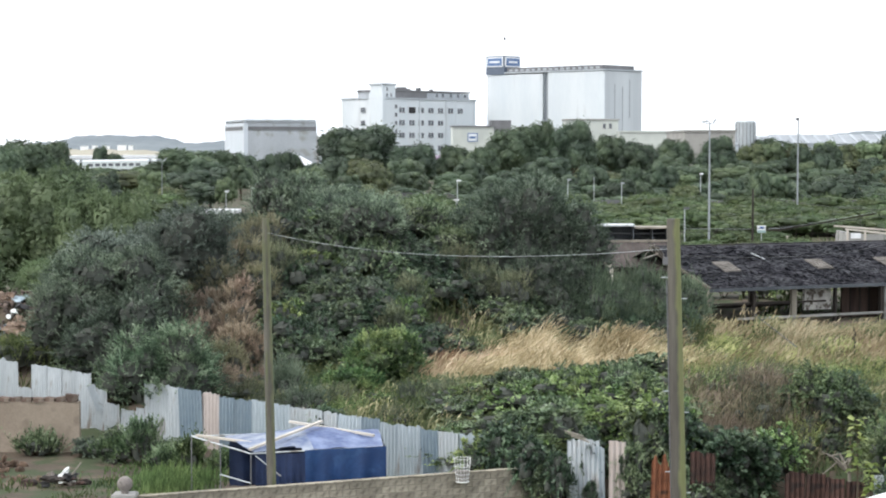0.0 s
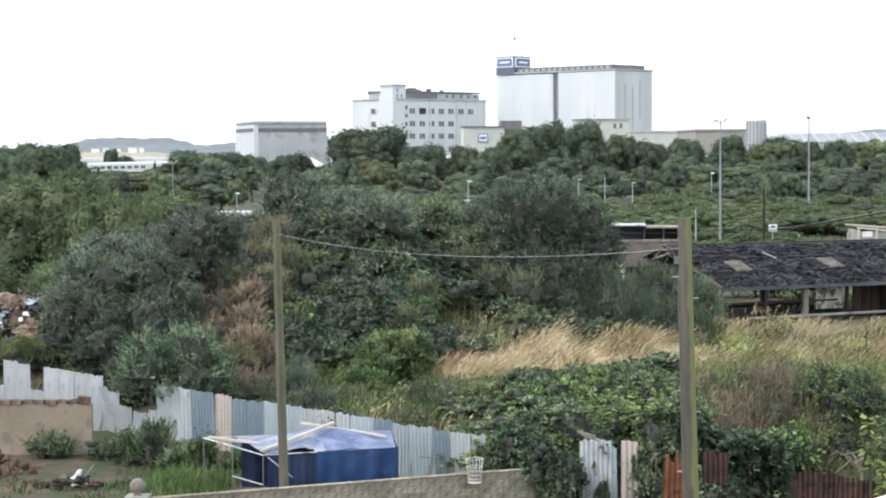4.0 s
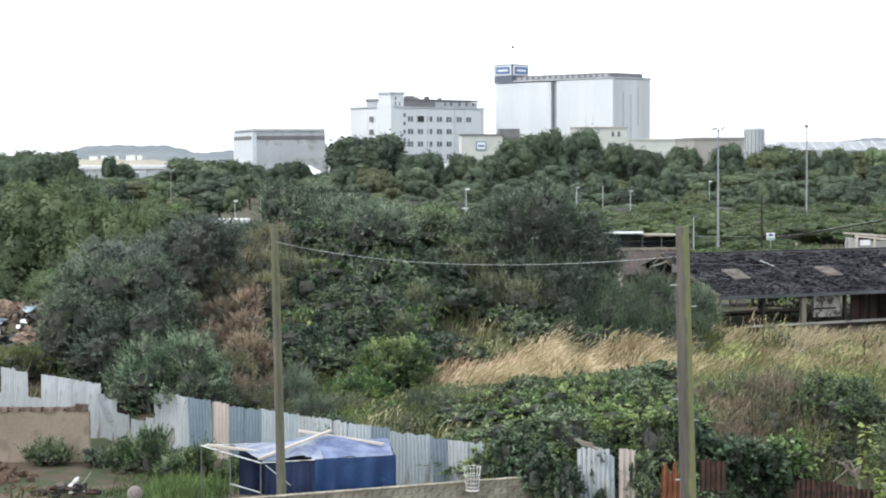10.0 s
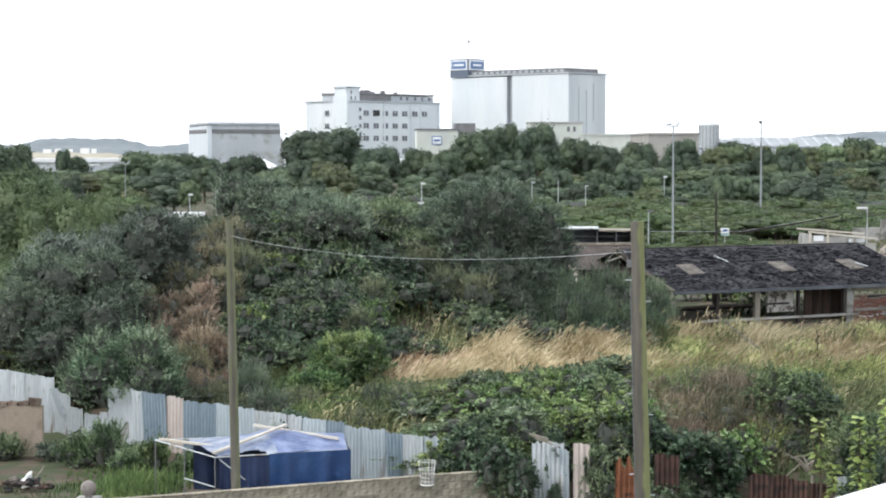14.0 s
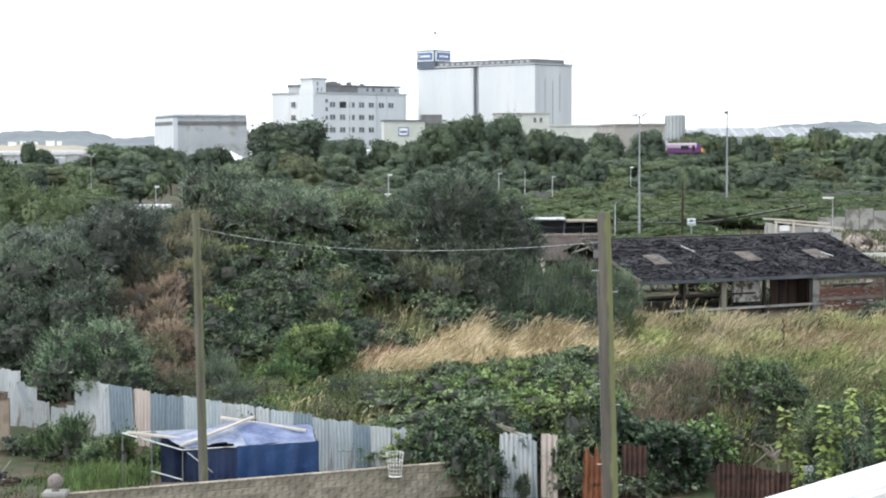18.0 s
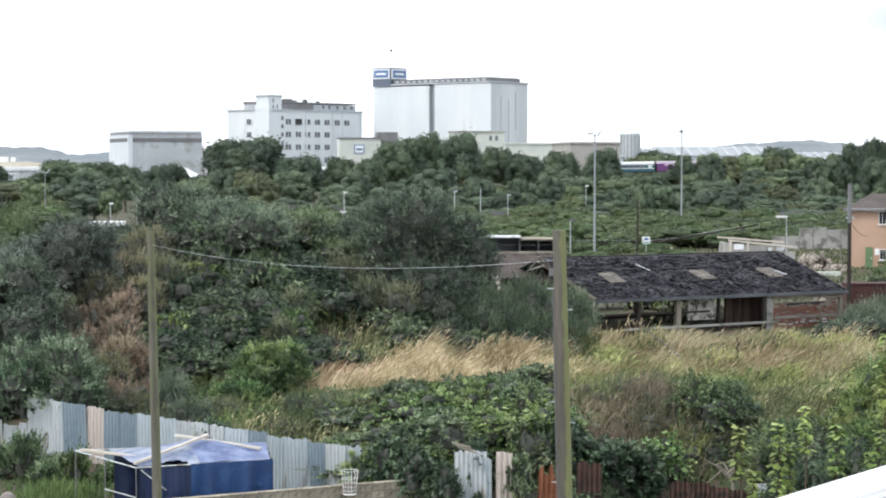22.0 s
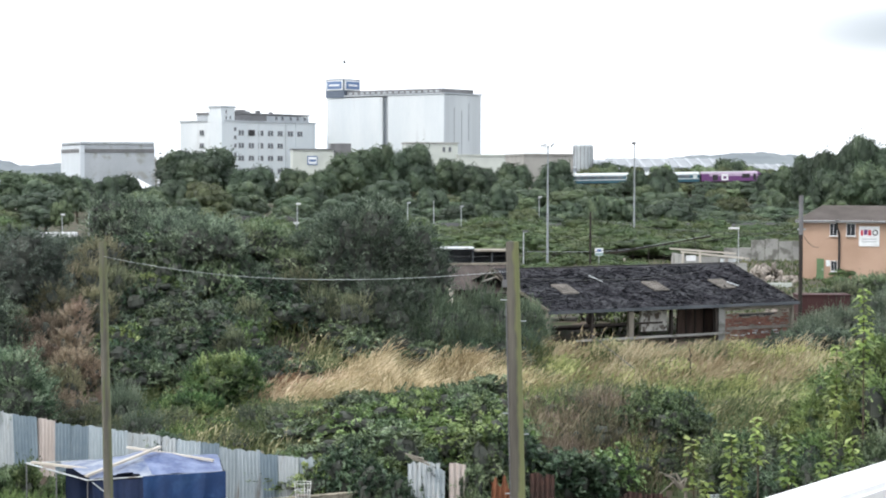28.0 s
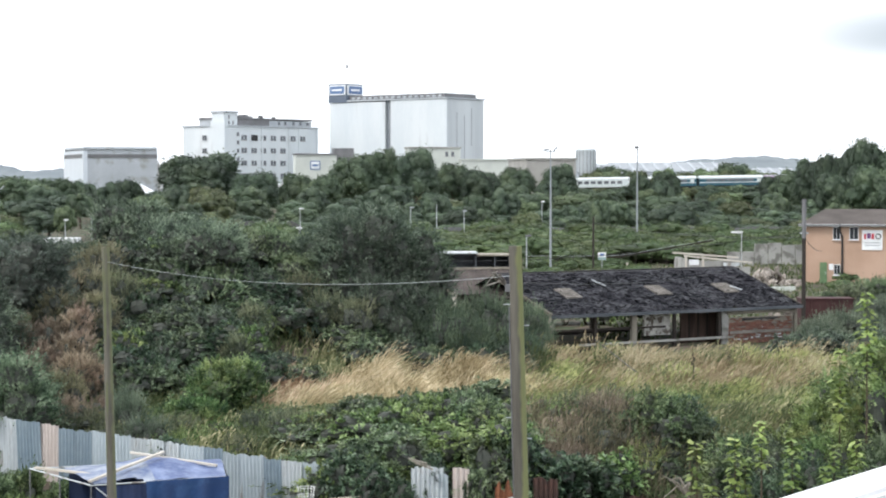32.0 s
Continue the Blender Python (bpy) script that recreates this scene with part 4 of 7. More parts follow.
part("board", boxes((-0.42, 0.42, -0.06, -0.02, 1.6, 2.35)), M["white_sign"], t)
part("mark", boxes((-0.2, 0.2, -0.075, -0.06, 2.0, 2.22)), M["blue_paint"], t)
part("mark", boxes((-0.4, 0.4, -0.07, -0.06, 1.62, 1.86)), M["sign_teal"], t)
t = thing("marker_post", "short orange timber marker post", "post", 34.7, 190, gz(34.7, 190))
part("post", boxes((-0.09, 0.09, -0.09, 0.09, 0, 1.15)), M["new_wood"], t)

tp, hp = wood_pole("power_pole", "dark-stained wooden power pole with a grey top", 34.9, 125, 9.9, 0.15, "dark_wood")
part("cap_sleeve", tube(bmesh.new(), [(0, 0, hp - 2.6), (0, 0, hp + 0.05)], [0.158, 0.15], 12), M["dark_grey"], tp)
part("crossarm", boxes((-0.25, 0.3, -0.06, 0.06, hp - 2.3, hp - 2.18)), M["galvanised"], tp)


def house():
    t = thing("brick_house", "orange brick two-storey office house with a brown tiled roof", "house", 49.4, 177, gz(50, 177), -20)
    z = 6.9 - gz(50, 177)
    W, D = 15.0, 9.0
    part("wall", boxes((0, W, 0, D, 0, z)), M["orange_brick"], t)
    bm = bmesh.new()
    v = [bm.verts.new(p) for p in ((-0.5, -0.4, z), (W + 0.5, -0.4, z), (W - 1.8, D / 2, z + 1.4), (1.7, D / 2, z + 1.4), (-0.5, D + 0.4, z), (W + 0.5, D + 0.4, z))]
    for f in ((0, 1, 2, 3), (3, 2, 5, 4), (0, 3, 4), (1, 5, 2), (0, 4, 5, 1)):
        bm.faces.new([v[i] for i in f])
    part("roof", bm, M["tile_roof"], t)
    part("fascia", boxes((-0.5, W + 0.5, -0.48, -0.4, z - 0.18, z + 0.04)), M["white_sign"], t)
    part("gutter", bar((-0.5, -0.55, z - 0.05), (W + 0.5, -0.55, z - 0.05), 0.07), M["dark_grey"], t)
    for x, zz, w, h in ((3.08, z - 0.82, 0.7, 1.2), (4.7, z - 0.82, 0.85, 1.2), (3.15, 1.4, 0.6, 1.0), (9.6, z - 0.82, 0.85, 1.2)):
        win = part("window", boxes((x - w / 2, x + w / 2, -0.1, 0.05, zz - h / 2, zz + h / 2)), M["white_sign"], t)
        part("pane", boxes((x - w / 2 + 0.05, x - 0.02, -0.12, 0.0, zz - h / 2 + 0.05, zz + h / 2 - 0.05)), M["pane_black"], win)
        part("pane", boxes((x + 0.02, x + w / 2 - 0.05, -0.12, 0.0, zz - h / 2 + 0.05, zz + h / 2 - 0.05)), M["pane_black"], win)
        part("sill", boxes((x - w / 2 - 0.06, x + w / 2 + 0.06, -0.2, 0.0, zz - h / 2 - 0.08, zz - h / 2)), M["white_sign"], win)
    d = part("door", boxes((1.52, 2.2, -0.08, 0.05, 0.02, 2.08)), M["green_door"], t, "green painted door")
    part("handle", boxes((2.05, 2.12, -0.14, -0.08, 0.95, 1.15)), M["galvanised"], d)
    part("notice", boxes((2.4, 2.8, -0.06, 0.0, 1.35, 1.95)), M["white_sign"], t)
    part("downpipe", tube(bmesh.new(), [(3.62, -0.12, 0), (3.62, -0.12, z - 1.2), (3.4, -0.25, z - 0.6), (3.4, -0.5, z + 0.1)], 0.09, 8), M["black"], t)
    part("corner_pipe", bar((-0.08, -0.1, 0), (-0.08, -0.1, z), 0.06), M["galvanised"], t)
    b = part("banner", boxes((5.45, 7.35, -0.08, 0.02, z - 2.4, z - 0.5)), M["white_sign"], t, "white banner with red marks and a grey ring")
    # the mark: three plain red blocks
    for x0, x1, z0, z1 in ((5.62, 5.84, -1.38, -0.86), (5.92, 6.24, -1.3, -0.8), (6.3, 6.58, -1.36, -0.84)):
        part("mark", bevelled(boxes((x0, x1, -0.1, -0.08, z + z0, z + z1)), 0.008, 1), M["purple"] if 5.9 < x0 < 6.2 else M["red_paint"], b)
    ring = bmesh.new()
    vo = [[ring.verts.new((6.95 + r * math.cos(a), -0.1, z - 1.1 + r * math.sin(a))) for a in (2 * math.pi * k / 20 for k in range(20))] for r in (0.16, 0.29)]
    for k in range(20):
        ring.faces.new((vo[0][k], vo[0][(k + 1) % 20], vo[1][(k + 1) % 20], vo[1][k]))
    part("ring", ring, M["dark_grey"], b)
    for k, zz in enumerate((-2.05, -2.3)):
        part("text_bar", boxes((5.7, 7.1, -0.1, -0.08, z + zz + 0.3, z + zz + 0.39)), M["galvanised"], b)


house()


# ---- concrete yard wall, ruined block, rubble ----
def yard_wall():
    t = thing("concrete_yard_wall", "stained grey concrete panel wall of a rubble yard", "wall", kind="structure")
    k = 0
    for i in range(7):
        x = 48.6 + 1.5 * i
        y = 205 - 0.15 * i
        z = gz(x, y)
        h = 1.55 + (0.75 if i > 1 else 0.0) + 0.12 * math.sin(3 * i)
        part("panel", boxes((x + 0.02, x + 1.48, y, y + 0.25, z, z + h)), M["concrete"], t)


yard_wall()
t = thing("ruined_block", "low roofless grey block with a pale timber wall plate", "ruin", 36.9, 172, gz(40, 172) - 0.4, -2)
part("wall", boxes((0, 6.0, 0, 0.3, 0, 2.3), (0, 0.3, 0.3, 6, 0, 3.0)), M["concrete"], t)
part("back_wall", boxes((0, 6.0, 6, 6.3, 0, 2.6)), M["concrete"], t)
part("wall_plate", beam(bmesh.new(), (-0.2, 0.0, 3.35), (6.2, 0.2, 2.7), 0.16, 0.16), M["new_wood"], t)
part("wall_plate", beam(bmesh.new(), (-0.2, 6.1, 3.4), (6.2, 6.3, 2.9), 0.16, 0.16), M["new_wood"], t)
for x in (0.0, 1.6):
    part("corner_post", boxes((x - 0.09, x + 0.09, -0.1, 0.08, 0, 3.3)), M["new_wood"], t)
part("board", boxes((0.3, 1.2, -0.08, 0.0, 2.5, 3.0)), M["white_sign"], t, "peeling white and pink board")
part("board", boxes((3.5, 5.0, -0.08, 0.0, 2.4, 2.7)), M["white_sheet"], t)


def stones(x, y, w, d, h, n, size, seed, label, name="rubble_heap", material="rubble"):
    t = thing(name, label, "rubble", x, y, gz(x, y))
    r = np.random.default_rng(seed)
    shapes = []
    for k in range(5):
        bm = bmesh.new()
        bmesh.ops.create_icosphere(bm, subdivisions=1, radius=1)
        for v in bm.verts:
            v.co *= r.uniform(0.6, 1.15)
        shapes.append(mesh_of("stone", bm, M[material]))
    for k in range(n):
        a, b = r.normal(0, 0.33, 2)
        top = h * math.exp(-2.2 * (a * a + b * b) / 0.33)
        s = size * r.uniform(0.5, 1.6)
        ob = new("stone", shapes[k % 5])
        ob.parent = t
        px, py = x + a * w, y + b * d
        dz = gz(px, py) - gz(x, y)
        ob.matrix_basis = Matrix.LocRotScale((a * w, b * d, dz + max(0.0, r.uniform(0.1, 1.0) * top - 0.2 * s)), Euler(r.uniform(0, 6, 3)), (s, s * 0.8, s * 0.6))
    return t


stones(45.2, 174.5, 5.5, 3, 1.9, 150, 0.38, 3, "heap of broken brick and concrete rubble in the yard")
stones(35.6, 131, 4.2, 2.2, 1.5, 90, 0.27, 4, "strewn pale rubble beside the ruined shed")
t = thing("kerb_slab", "low pale concrete slab edge in the rubble yard", "slab", 41.3, 166, gz(43, 166))
part("slab", boxes((0, 4.3, 0, 0.5, 0, 0.4)), M["cream"], t)
t = thing("rusty_skip", "dark red rusty steel skip", "skip", 35.9, 128, gz(37, 128), -4)
part("body", boxes((-0.3, 3.3, 0, 1.7, 0, 1.9)), M["red_oxide"], t)
part("rim", boxes((-0.36, 3.36, -0.08, 1.78, 1.86, 1.95)), M["red_oxide"], t)
for x in (0.4, 1.5, 2.5):
    part("rib", boxes((x - 0.05, x + 0.05, -0.07, 0.0, 0.1, 1.86)), M["red_oxide"], t)


M["slate_panel"] = surface("slate_panel", (0.06, 0.07, 0.082), (0.12, 0.13, 0.145), 0.6, 0.8, 0, 9, 0.2)


# ---- open store units and low roofs ----
def open_units():
    t = thing("open_store_sheds", "row of weathered open-fronted store sheds with flat roofs", "shed", 13.3, 178, gz(16, 178) + 0.15, -3)
    part("back_wall", boxes((0, 8.0, 3.0, 3.2, 0, 2.6)), M["slate_panel"], t)
    part("floor", boxes((0, 8.0, 0, 3.0, 0, 0.1)), M["slate_panel"], t)
    for x in (0.0, 4.6, 6.4, 7.9):
        part("partition", boxes((x, x + 0.12, 0.0, 3.0, 0.1, 2.6)), M["slate_panel"], t)
    part("roof", boxes((-0.4, 4.8, -0.4, 3.4, 2.72, 2.84)), M["white_sheet"], t)
    part("roof", boxes((4.8, 8.2, -0.3, 3.4, 2.5, 2.64)), M["grey_wood"], t)
    part("rail", boxes((4.7, 8.0, -0.05, 0.05, 0.8, 0.95)), M["grey_wood"], t)


open_units()
t = thing("low_bungalow", "low building with hipped grey roofs and a pale wall", "building", -7.4, 255, gz(-4, 255))
part("wall", boxes((0, 9.3, 0, 6, 0, 2.7)), M["cream"], t)
for x0, x1 in ((0, 4.4), (3.2, 7.6), (6.6, 9.6)):
    bm = bmesh.new()
    v = [bm.verts.new(p) for p in ((x0, -0.3, 2.7), (x1, -0.3, 2.7), (x1, 6.3, 2.7), (x0, 6.3, 2.7), (x0 + 1.5, 3, 3.5), (x1 - 1.5, 3, 3.5))]
    for f in ((0, 1, 5, 4), (1, 2, 5), (2, 3, 4, 5), (3, 0, 4), (0, 3, 2, 1)):
        bm.faces.new([v[i] for i in f])
    part("roof", bm, M["slate"], t)
part("fascia", boxes((-0.2, 9.6, -0.36, -0.3, 2.5, 2.72)), M["white_sign"], t)
t = low_block("flat_roof_hut", "small hut with a flat white roof", -26.4, 210, 3.3, 3, 2.4 + gz(-26, 210), 0, "dark_grey", "white_roof", cat="hut")


# ---- the ruined shed ----
def ruined_shed():
    ox, oy = 15.35, 109.3
    t = thing("ruined_shed", "derelict open-sided shed with a broken dark slate roof", "shed", ox, oy, gz(20, 112), 24.5)
    E, R, L, D = 3.35 - gz(20, 112), 5.42 - gz(20, 112), 18.6, 6.6
    r = np.random.default_rng(5)
    q = []
    rows_n, cols = 24, 84
    for j in range(rows_n):
        for i in range(cols):
            if r.random() < 0.02:
                continue
            cx = (i + 0.5 + 0.5 * (j % 2)) * L / cols + r.normal(0, 0.02)
            s0 = (j + r.normal(0, 0.06)) / rows_n
            s1 = min(1.0, s0 + 1.7 / rows_n)
            w = L / cols * 0.48
            tip = r.normal(0, 0.05)
            a = lambda x, s, up: (x, -0.35 + s * D, E + s * (R - E) + up)
            q.append([a(cx - w, s0, 0.07 + tip), a(cx + w, s0, 0.07 + r.normal(0, 0.02)), a(cx + w, s1, 0.02), a(cx - w, s1, 0.02)])
            q.append([a(cx - w, s0, 0.0), a(cx + w, s0, 0.0), a(cx + w, s0, 0.07), a(cx - w, s0, 0.07 + tip)])
    tagged(part("roof_covering", soup("roof_covering", q, M["slate_each"]), None, t, "dark weathered slates, slipped and chipped"), kind="stuff")
    bm = bmesh.new()
    v = [bm.verts.new(p) for p in ((0, -0.35, E - 0.06), (L, -0.35, E - 0.06), (L, D, R - 0.06), (0, D, R - 0.06), (0, 2 * D, E - 0.06), (L, 2 * D, E - 0.06))]
    bm.faces.new((v[0], v[1], v[2], v[3])), bm.faces.new((v[3], v[2], v[5], v[4]))
    part("roof_deck", bm, M["slate"], t)
    part("ridge", beam(bmesh.new(), (0.1, D, R + 0.05), (L - 0.05, D, R + 0.05), 0.35, 0.14), M["slate"], t)
    bm = bmesh.new()
    v = [bm.verts.new((x, y, E + (y + 0.35) / (D + 0.35) * (R - E) + 0.085 + dz)) for dz in (0, 0.02) for x, y in ((0, D - 0.95), (L, D - 0.95), (L, D + 0.05), (0, D + 0.05))]
    for f in ((3, 2, 1, 0), (4, 5, 6, 7), (0, 1, 5, 4), (1, 2, 6, 5), (2, 3, 7, 6), (3, 0, 4, 7)):
        bm.faces.new([v[i] for i in f])
    part("ridge_sheet", bm, M["ridge_felt"], t, "smooth grey felt strip below the ridge")
    part("verge", beam(bmesh.new(), (L, -0.35, E), (L, D, R), 0.1, 0.2), M["dark_wood"], t)
    part("verge", beam(bmesh.new(), (0, -0.35, E), (0, D, R), 0.14, 0.16), M["weathered_wood"], t)
    part("eaves_board", boxes((-0.1, L + 0.1, -0.45, -0.36, E - 0.17, E + 0.02)), M["slate_panel"], t)
    for x in (2.5, 9.2, 14.4):
        sky_pane = part("skylight", beam(bmesh.new(), (x + 0.6, 2.0, E + 2.35 / D * (R - E) + 0.07), (x + 0.6, 3.5, E + 3.85 / D * (R - E) + 0.07), 1.15, 0.03), M["rooflight"], t, "pale corrugated roof light")
        for k in range(9):
            u = x + 0.08 + 0.13 * k
            part("rib", beam(bmesh.new(), (u, 2.0, E + 2.35 / D * (R - E) + 0.1), (u, 3.5, E + 3.85 / D * (R - E) + 0.1), 0.075, 0.06), M["rooflight"], sky_pane)
    part("loose_batten", beam(bmesh.new(), (6.4, 3.6, E + 3.95 / D * (R - E) + 0.15), (6.0, 4.5, E + 4.85 / D * (R - E) + 0.2), 0.06, 0.05), M["white_sheet"], t)
    part("loose_batten", beam(bmesh.new(), (15.9, 2.2, E + 2.55 / D * (R - E) + 0.14), (15.5, 2.9, E + 3.25 / D * (R - E) + 0.14), 0.12, 0.05), M["white_sheet"], t)
    for x, w, mt in ((0.15, 0.1, "grey_wood"), (3.2, 0.09, "dark_wood"), (6.0, 0.17, "grey_wood"), (9.0, 0.07, "dark_wood"), (12.4, 0.1, "dark_wood"), (18.4, 0.11, "grey_wood")):
        part("post", boxes((x - w, x + w, -0.12, 0.12, 0, E - 0.08)), M[mt], t)
    for x in (0.2, 5.9, 11.6, 17.3):
        part("rear_post", boxes((x - 0.1, x + 0.1, 2 * D - 0.4, 2 * D - 0.2, 0, E - 0.1)), M["dark_wood"], t)
        part("truss", beam(bmesh.new(), (x, -0.2, E - 0.12), (x, 2 * D - 0.3, E - 0.12), 0.12, 0.2), M["dark_wood"], t)
    part("rail", beam(bmesh.new(), (0.2, 0.05, 1.3), (8.4, 0.05, 1.27), 0.06, 0.12), M["dark_wood"], t)
    part("rail", beam(bmesh.new(), (2.0, -0.16, 0.42), (13.4, -0.16, 0.46), 0.06, 0.14), M["concrete"], t)
    part("rail", beam(bmesh.new(), (0.2, 6, 0.6), (10, 6, 0.65), 0.08, 0.3), M["dark_wood"], t)
    part("inner_wall", boxes((10.7, 13.9, 1.6, 1.75, 0, E - 0.15)), M["boarding"], t, "dark red-brown boarded partition")
    for x in (11.3, 12.0, 12.7):
        part("batten", boxes((x - 0.05, x + 0.05, 1.55, 1.6, 0, E - 0.15)), M["dark_wood"], t)
    part("inner_wall", boxes((7.3, 9.2, 0.7, 0.9, 0.7, 1.95)), M["flaky_wall"], t)
    wall = part("brick_wall", boxes((13.0, 18.25, 0.0, 0.22, 0, 1.62)), M["mortar"], t, "broken red brick infill with flaking whitewash")
    bm = boxes((-0.107, 0.107, -0.03, 0.0, -0.033, 0.033))
    bme = mesh_of("brick", bm, M["brick_each"])
    for j in range(22):
        for i in range(22):
            x = 13.12 + 0.23 * i + 0.11 * (j % 2)
            if x > 18.15 or j > 18 or (j > 15 and r.random() < 0.5) or r.random() < 0.05:
                continue
            ob = new("brick", bme)
            ob.parent = wall
            ob.matrix_basis = pose(x, -0.001 - 0.012 * r.random(), 0.05 + 0.082 * j)
    part("lintel", beam(bmesh.new(), (13.0, -0.05, E - 0.28), (18.3, -0.05, E - 0.25), 0.12, 0.3), M["grey_wood"], t)
    part("whitewash", boxes((13.2, 18.1, -0.06, 0.0, 0.62, 0.8)), M["old_sheet"], t)
    for k in range(46):
        x, zz = r.uniform(13.1, 18.0), r.choice([r.uniform(0.25, 0.55), r.uniform(0.5, 1.5)])
        part("flake", beam(bmesh.new(), (x, -0.045, zz), (x + r.uniform(0.1, 0.55), -0.045, zz + r.normal(0, 0.02)), 0.012, r.uniform(0.03, 0.11)), M["old_sheet" if k % 3 else "white_sheet"], wall)
    # no hole in the wall: a black strip stands for the darkness of a gap
    part("gap", boxes((14.2, 17.0, -0.05, 0.0, 1.42, 1.56)), M["black"], wall, "black strip painted as the dark of a brick gap")
    part("pier", boxes((12.6, 13.1, -0.06, 0.3, 0, E - 0.1)), M["concrete"], t)


def annex():
    t = thing("tin_annex", "low annex with a rust-brown sheet roof and crumpled tin", "shed", 0, 0, 0)
    bm = bmesh.new()
    n = 26
    lo = [bm.verts.new((10.4 + 4.6 * i / n, 115.6, 4.2 + 0.05 * (i % 2))) for i in range(n + 1)]
    hi = [bm.verts.new((10.3 + 4.6 * i / n, 120, 5.5 + 0.05 * (i % 2))) for i in range(n + 1)]
    for i in range(n):
        bm.faces.new((lo[i], lo[i + 1], hi[i + 1], hi[i]))
    part("roof", bm, M["brown_tin"], t)
    part("ridge_board", beam(bmesh.new(), (10.2, 120, 5.6), (15.0, 120, 5.63), 0.12, 0.14), M["grey_wood"], t)
    part("wall", boxes((10.5, 14.9, 115.9, 116.1, gz(12, 116) - 0.2, 4.15)), M["dark_wood"], t)
    part("end_wall", boxes((10.5, 10.6, 116.1, 119.9, gz(12, 118) - 0.2, 4.2)), M["new_wood"], t, "tan end board")
    for p0, p1, w in (((11.9, 113.4, 4.75), (12.7, 113.2, 5.75), 0.5), ((12.5, 113.1, 5.7), (13.3, 113.3, 4.9), 0.6), ((12.0, 112.9, 4.9), (12.9, 112.9, 5.2), 0.7), ((12.8, 112.8, 5.6), (13.2, 113.4, 5.1), 0.25)):
        part("crumpled_sheet", beam(bmesh.new(), p0, p1, w, 0.04), M["old_sheet"], t, "crumpled torn metal sheet")
    part("prop", bar((12.6, 113.3, gz(12.6, 113) - 0.1), (12.7, 113.2, 5.6), 0.06, 6), M["dark_wood"], t)
    part("lower_roof", beam(bmesh.new(), (12.0, 114.0, 4.15), (14.4, 114.0, 4.2), 2.6, 0.08), M["brown_tin"], t)


M["rooflight"] = surface("rooflight", (0.11, 0.1, 0.09), (0.21, 0.195, 0.175), 2, 0.9, 0, 20, 0.3)
M["ridge_felt"] = surface("ridge_felt", (0.026, 0.026, 0.03), (0.05, 0.049, 0.053), 1.0, 0.9, 0, 12, 0.3)
M["boarding"] = surface("boarding", (0.05, 0.032, 0.028), (0.11, 0.075, 0.062), 1.2, 0.9, 0, 20, 0.4, stretch=(3, 3, 0.3))
M["flaky_wall"] = surface("flaky_wall", (0.42, 0.41, 0.39), (0.68, 0.67, 0.64), 1.5, 0.95, 0, 12, 0.5, wear=(0.12, 0.1, 0.085), wear_at=0.55)
M["brown_tin"] = surface("brown_tin", (0.045, 0.036, 0.033), (0.09, 0.072, 0.064), 0.8, 0.9, 0, 9, 0.3, wear=(0.05, 0.04, 0.036), wear_at=0.58)
M["weathered_wood"] = surface("weathered_wood", (0.09, 0.08, 0.065), (0.17, 0.15, 0.12), 1.2, 0.9, 0, 20, 0.4)
M["slate_each"] = foliage("slate_each", (0.0115, 0.0118, 0.0152), (0.029, 0.0295, 0.0355), (0.064, 0.064, 0.071), rough=0.85, through_light=0.0, patch=0.8)
M["slate_each"].node_tree.nodes["Principled BSDF"].inputs["Specular IOR Level"].default_value = 0.12
M["slate"].node_tree.nodes["Principled BSDF"].inputs["Specular IOR Level"].default_value = 0.15
M["brick_each"] = surface("brick_each", (0.13, 0.054, 0.043), (0.23, 0.11, 0.082), 0.8, 0.9, 0, 30, 0.3, wear=(0.42, 0.38, 0.36), wear_at=0.66, vary=0.35)
ruined_shed()
annex()


# ---- telegraph poles and wires ----
algae_side(M["pole_algae"], (0.19, 0.205, 0.092), 0.085, 0.06)
algae_side(M["pole_wood"], (0.16, 0.172, 0.095), 0.17, 0.08)
t1, h1 = wood_pole("telegraph_pole", "weathered grey wooden telegraph pole with green algae", -5.33, 58.4, 9.33, 0.15, "pole_wood", 0.018, "telegraph poles")
t2, h2 = wood_pole("telegraph_pole", "weathered grey wooden telegraph pole with green algae", 4.78, 37, 10.12, 0.165, "pole_algae", 0.026, "telegraph poles")
for z in (h2 - 1.15, h2 - 3.4, h2 - 5.0, h2 - 5.9):
    part("step_iron", bar((-0.026 * z - 0.26, 0, z), (-0.026 * z - 0.1, 0, z), 0.012, 6), M["galvanised"], t2)
    part("step_iron", bar((-0.026 * z + 0.1, 0, z - 0.42), (-0.026 * z + 0.25, 0, z - 0.42), 0.012, 6), M["galvanised"], t2)
part("bracket", boxes((-0.026 * h2 - 0.2, -0.026 * h2 - 0.1, -0.03, 0.03, h2 - 0.9, h2 - 0.75)), M["dark_grey"], t2)
part("cable_duct", tube(bmesh.new(), [(-0.026 * z - 0.155, -0.02, z) for z in (0.5, 2.5, 5, h2 - 1.2)], 0.013, 6), M["dark_grey"], t2)
part("bracket", boxes((-0.18, -0.08, -0.06, 0.06, h1 - 0.4, h1 - 0.2)), M["galvanised"], t1)


def wire(a, b, sag, r=0.012, label="thin overhead telephone wire", m="galvanised"):
    a, b = Vector(a), Vector(b)
    pts = [a.lerp(b, k / 24) - Vector((0, 0, sag * 4 * (k / 24) * (1 - k / 24))) for k in range(25)]
    ob = new("overhead_wire", mesh_of("overhead_wire", tube(bmesh.new(), pts, r, 5), M[m]))
    return tagged(ob, label, "wire", "overhead wires")



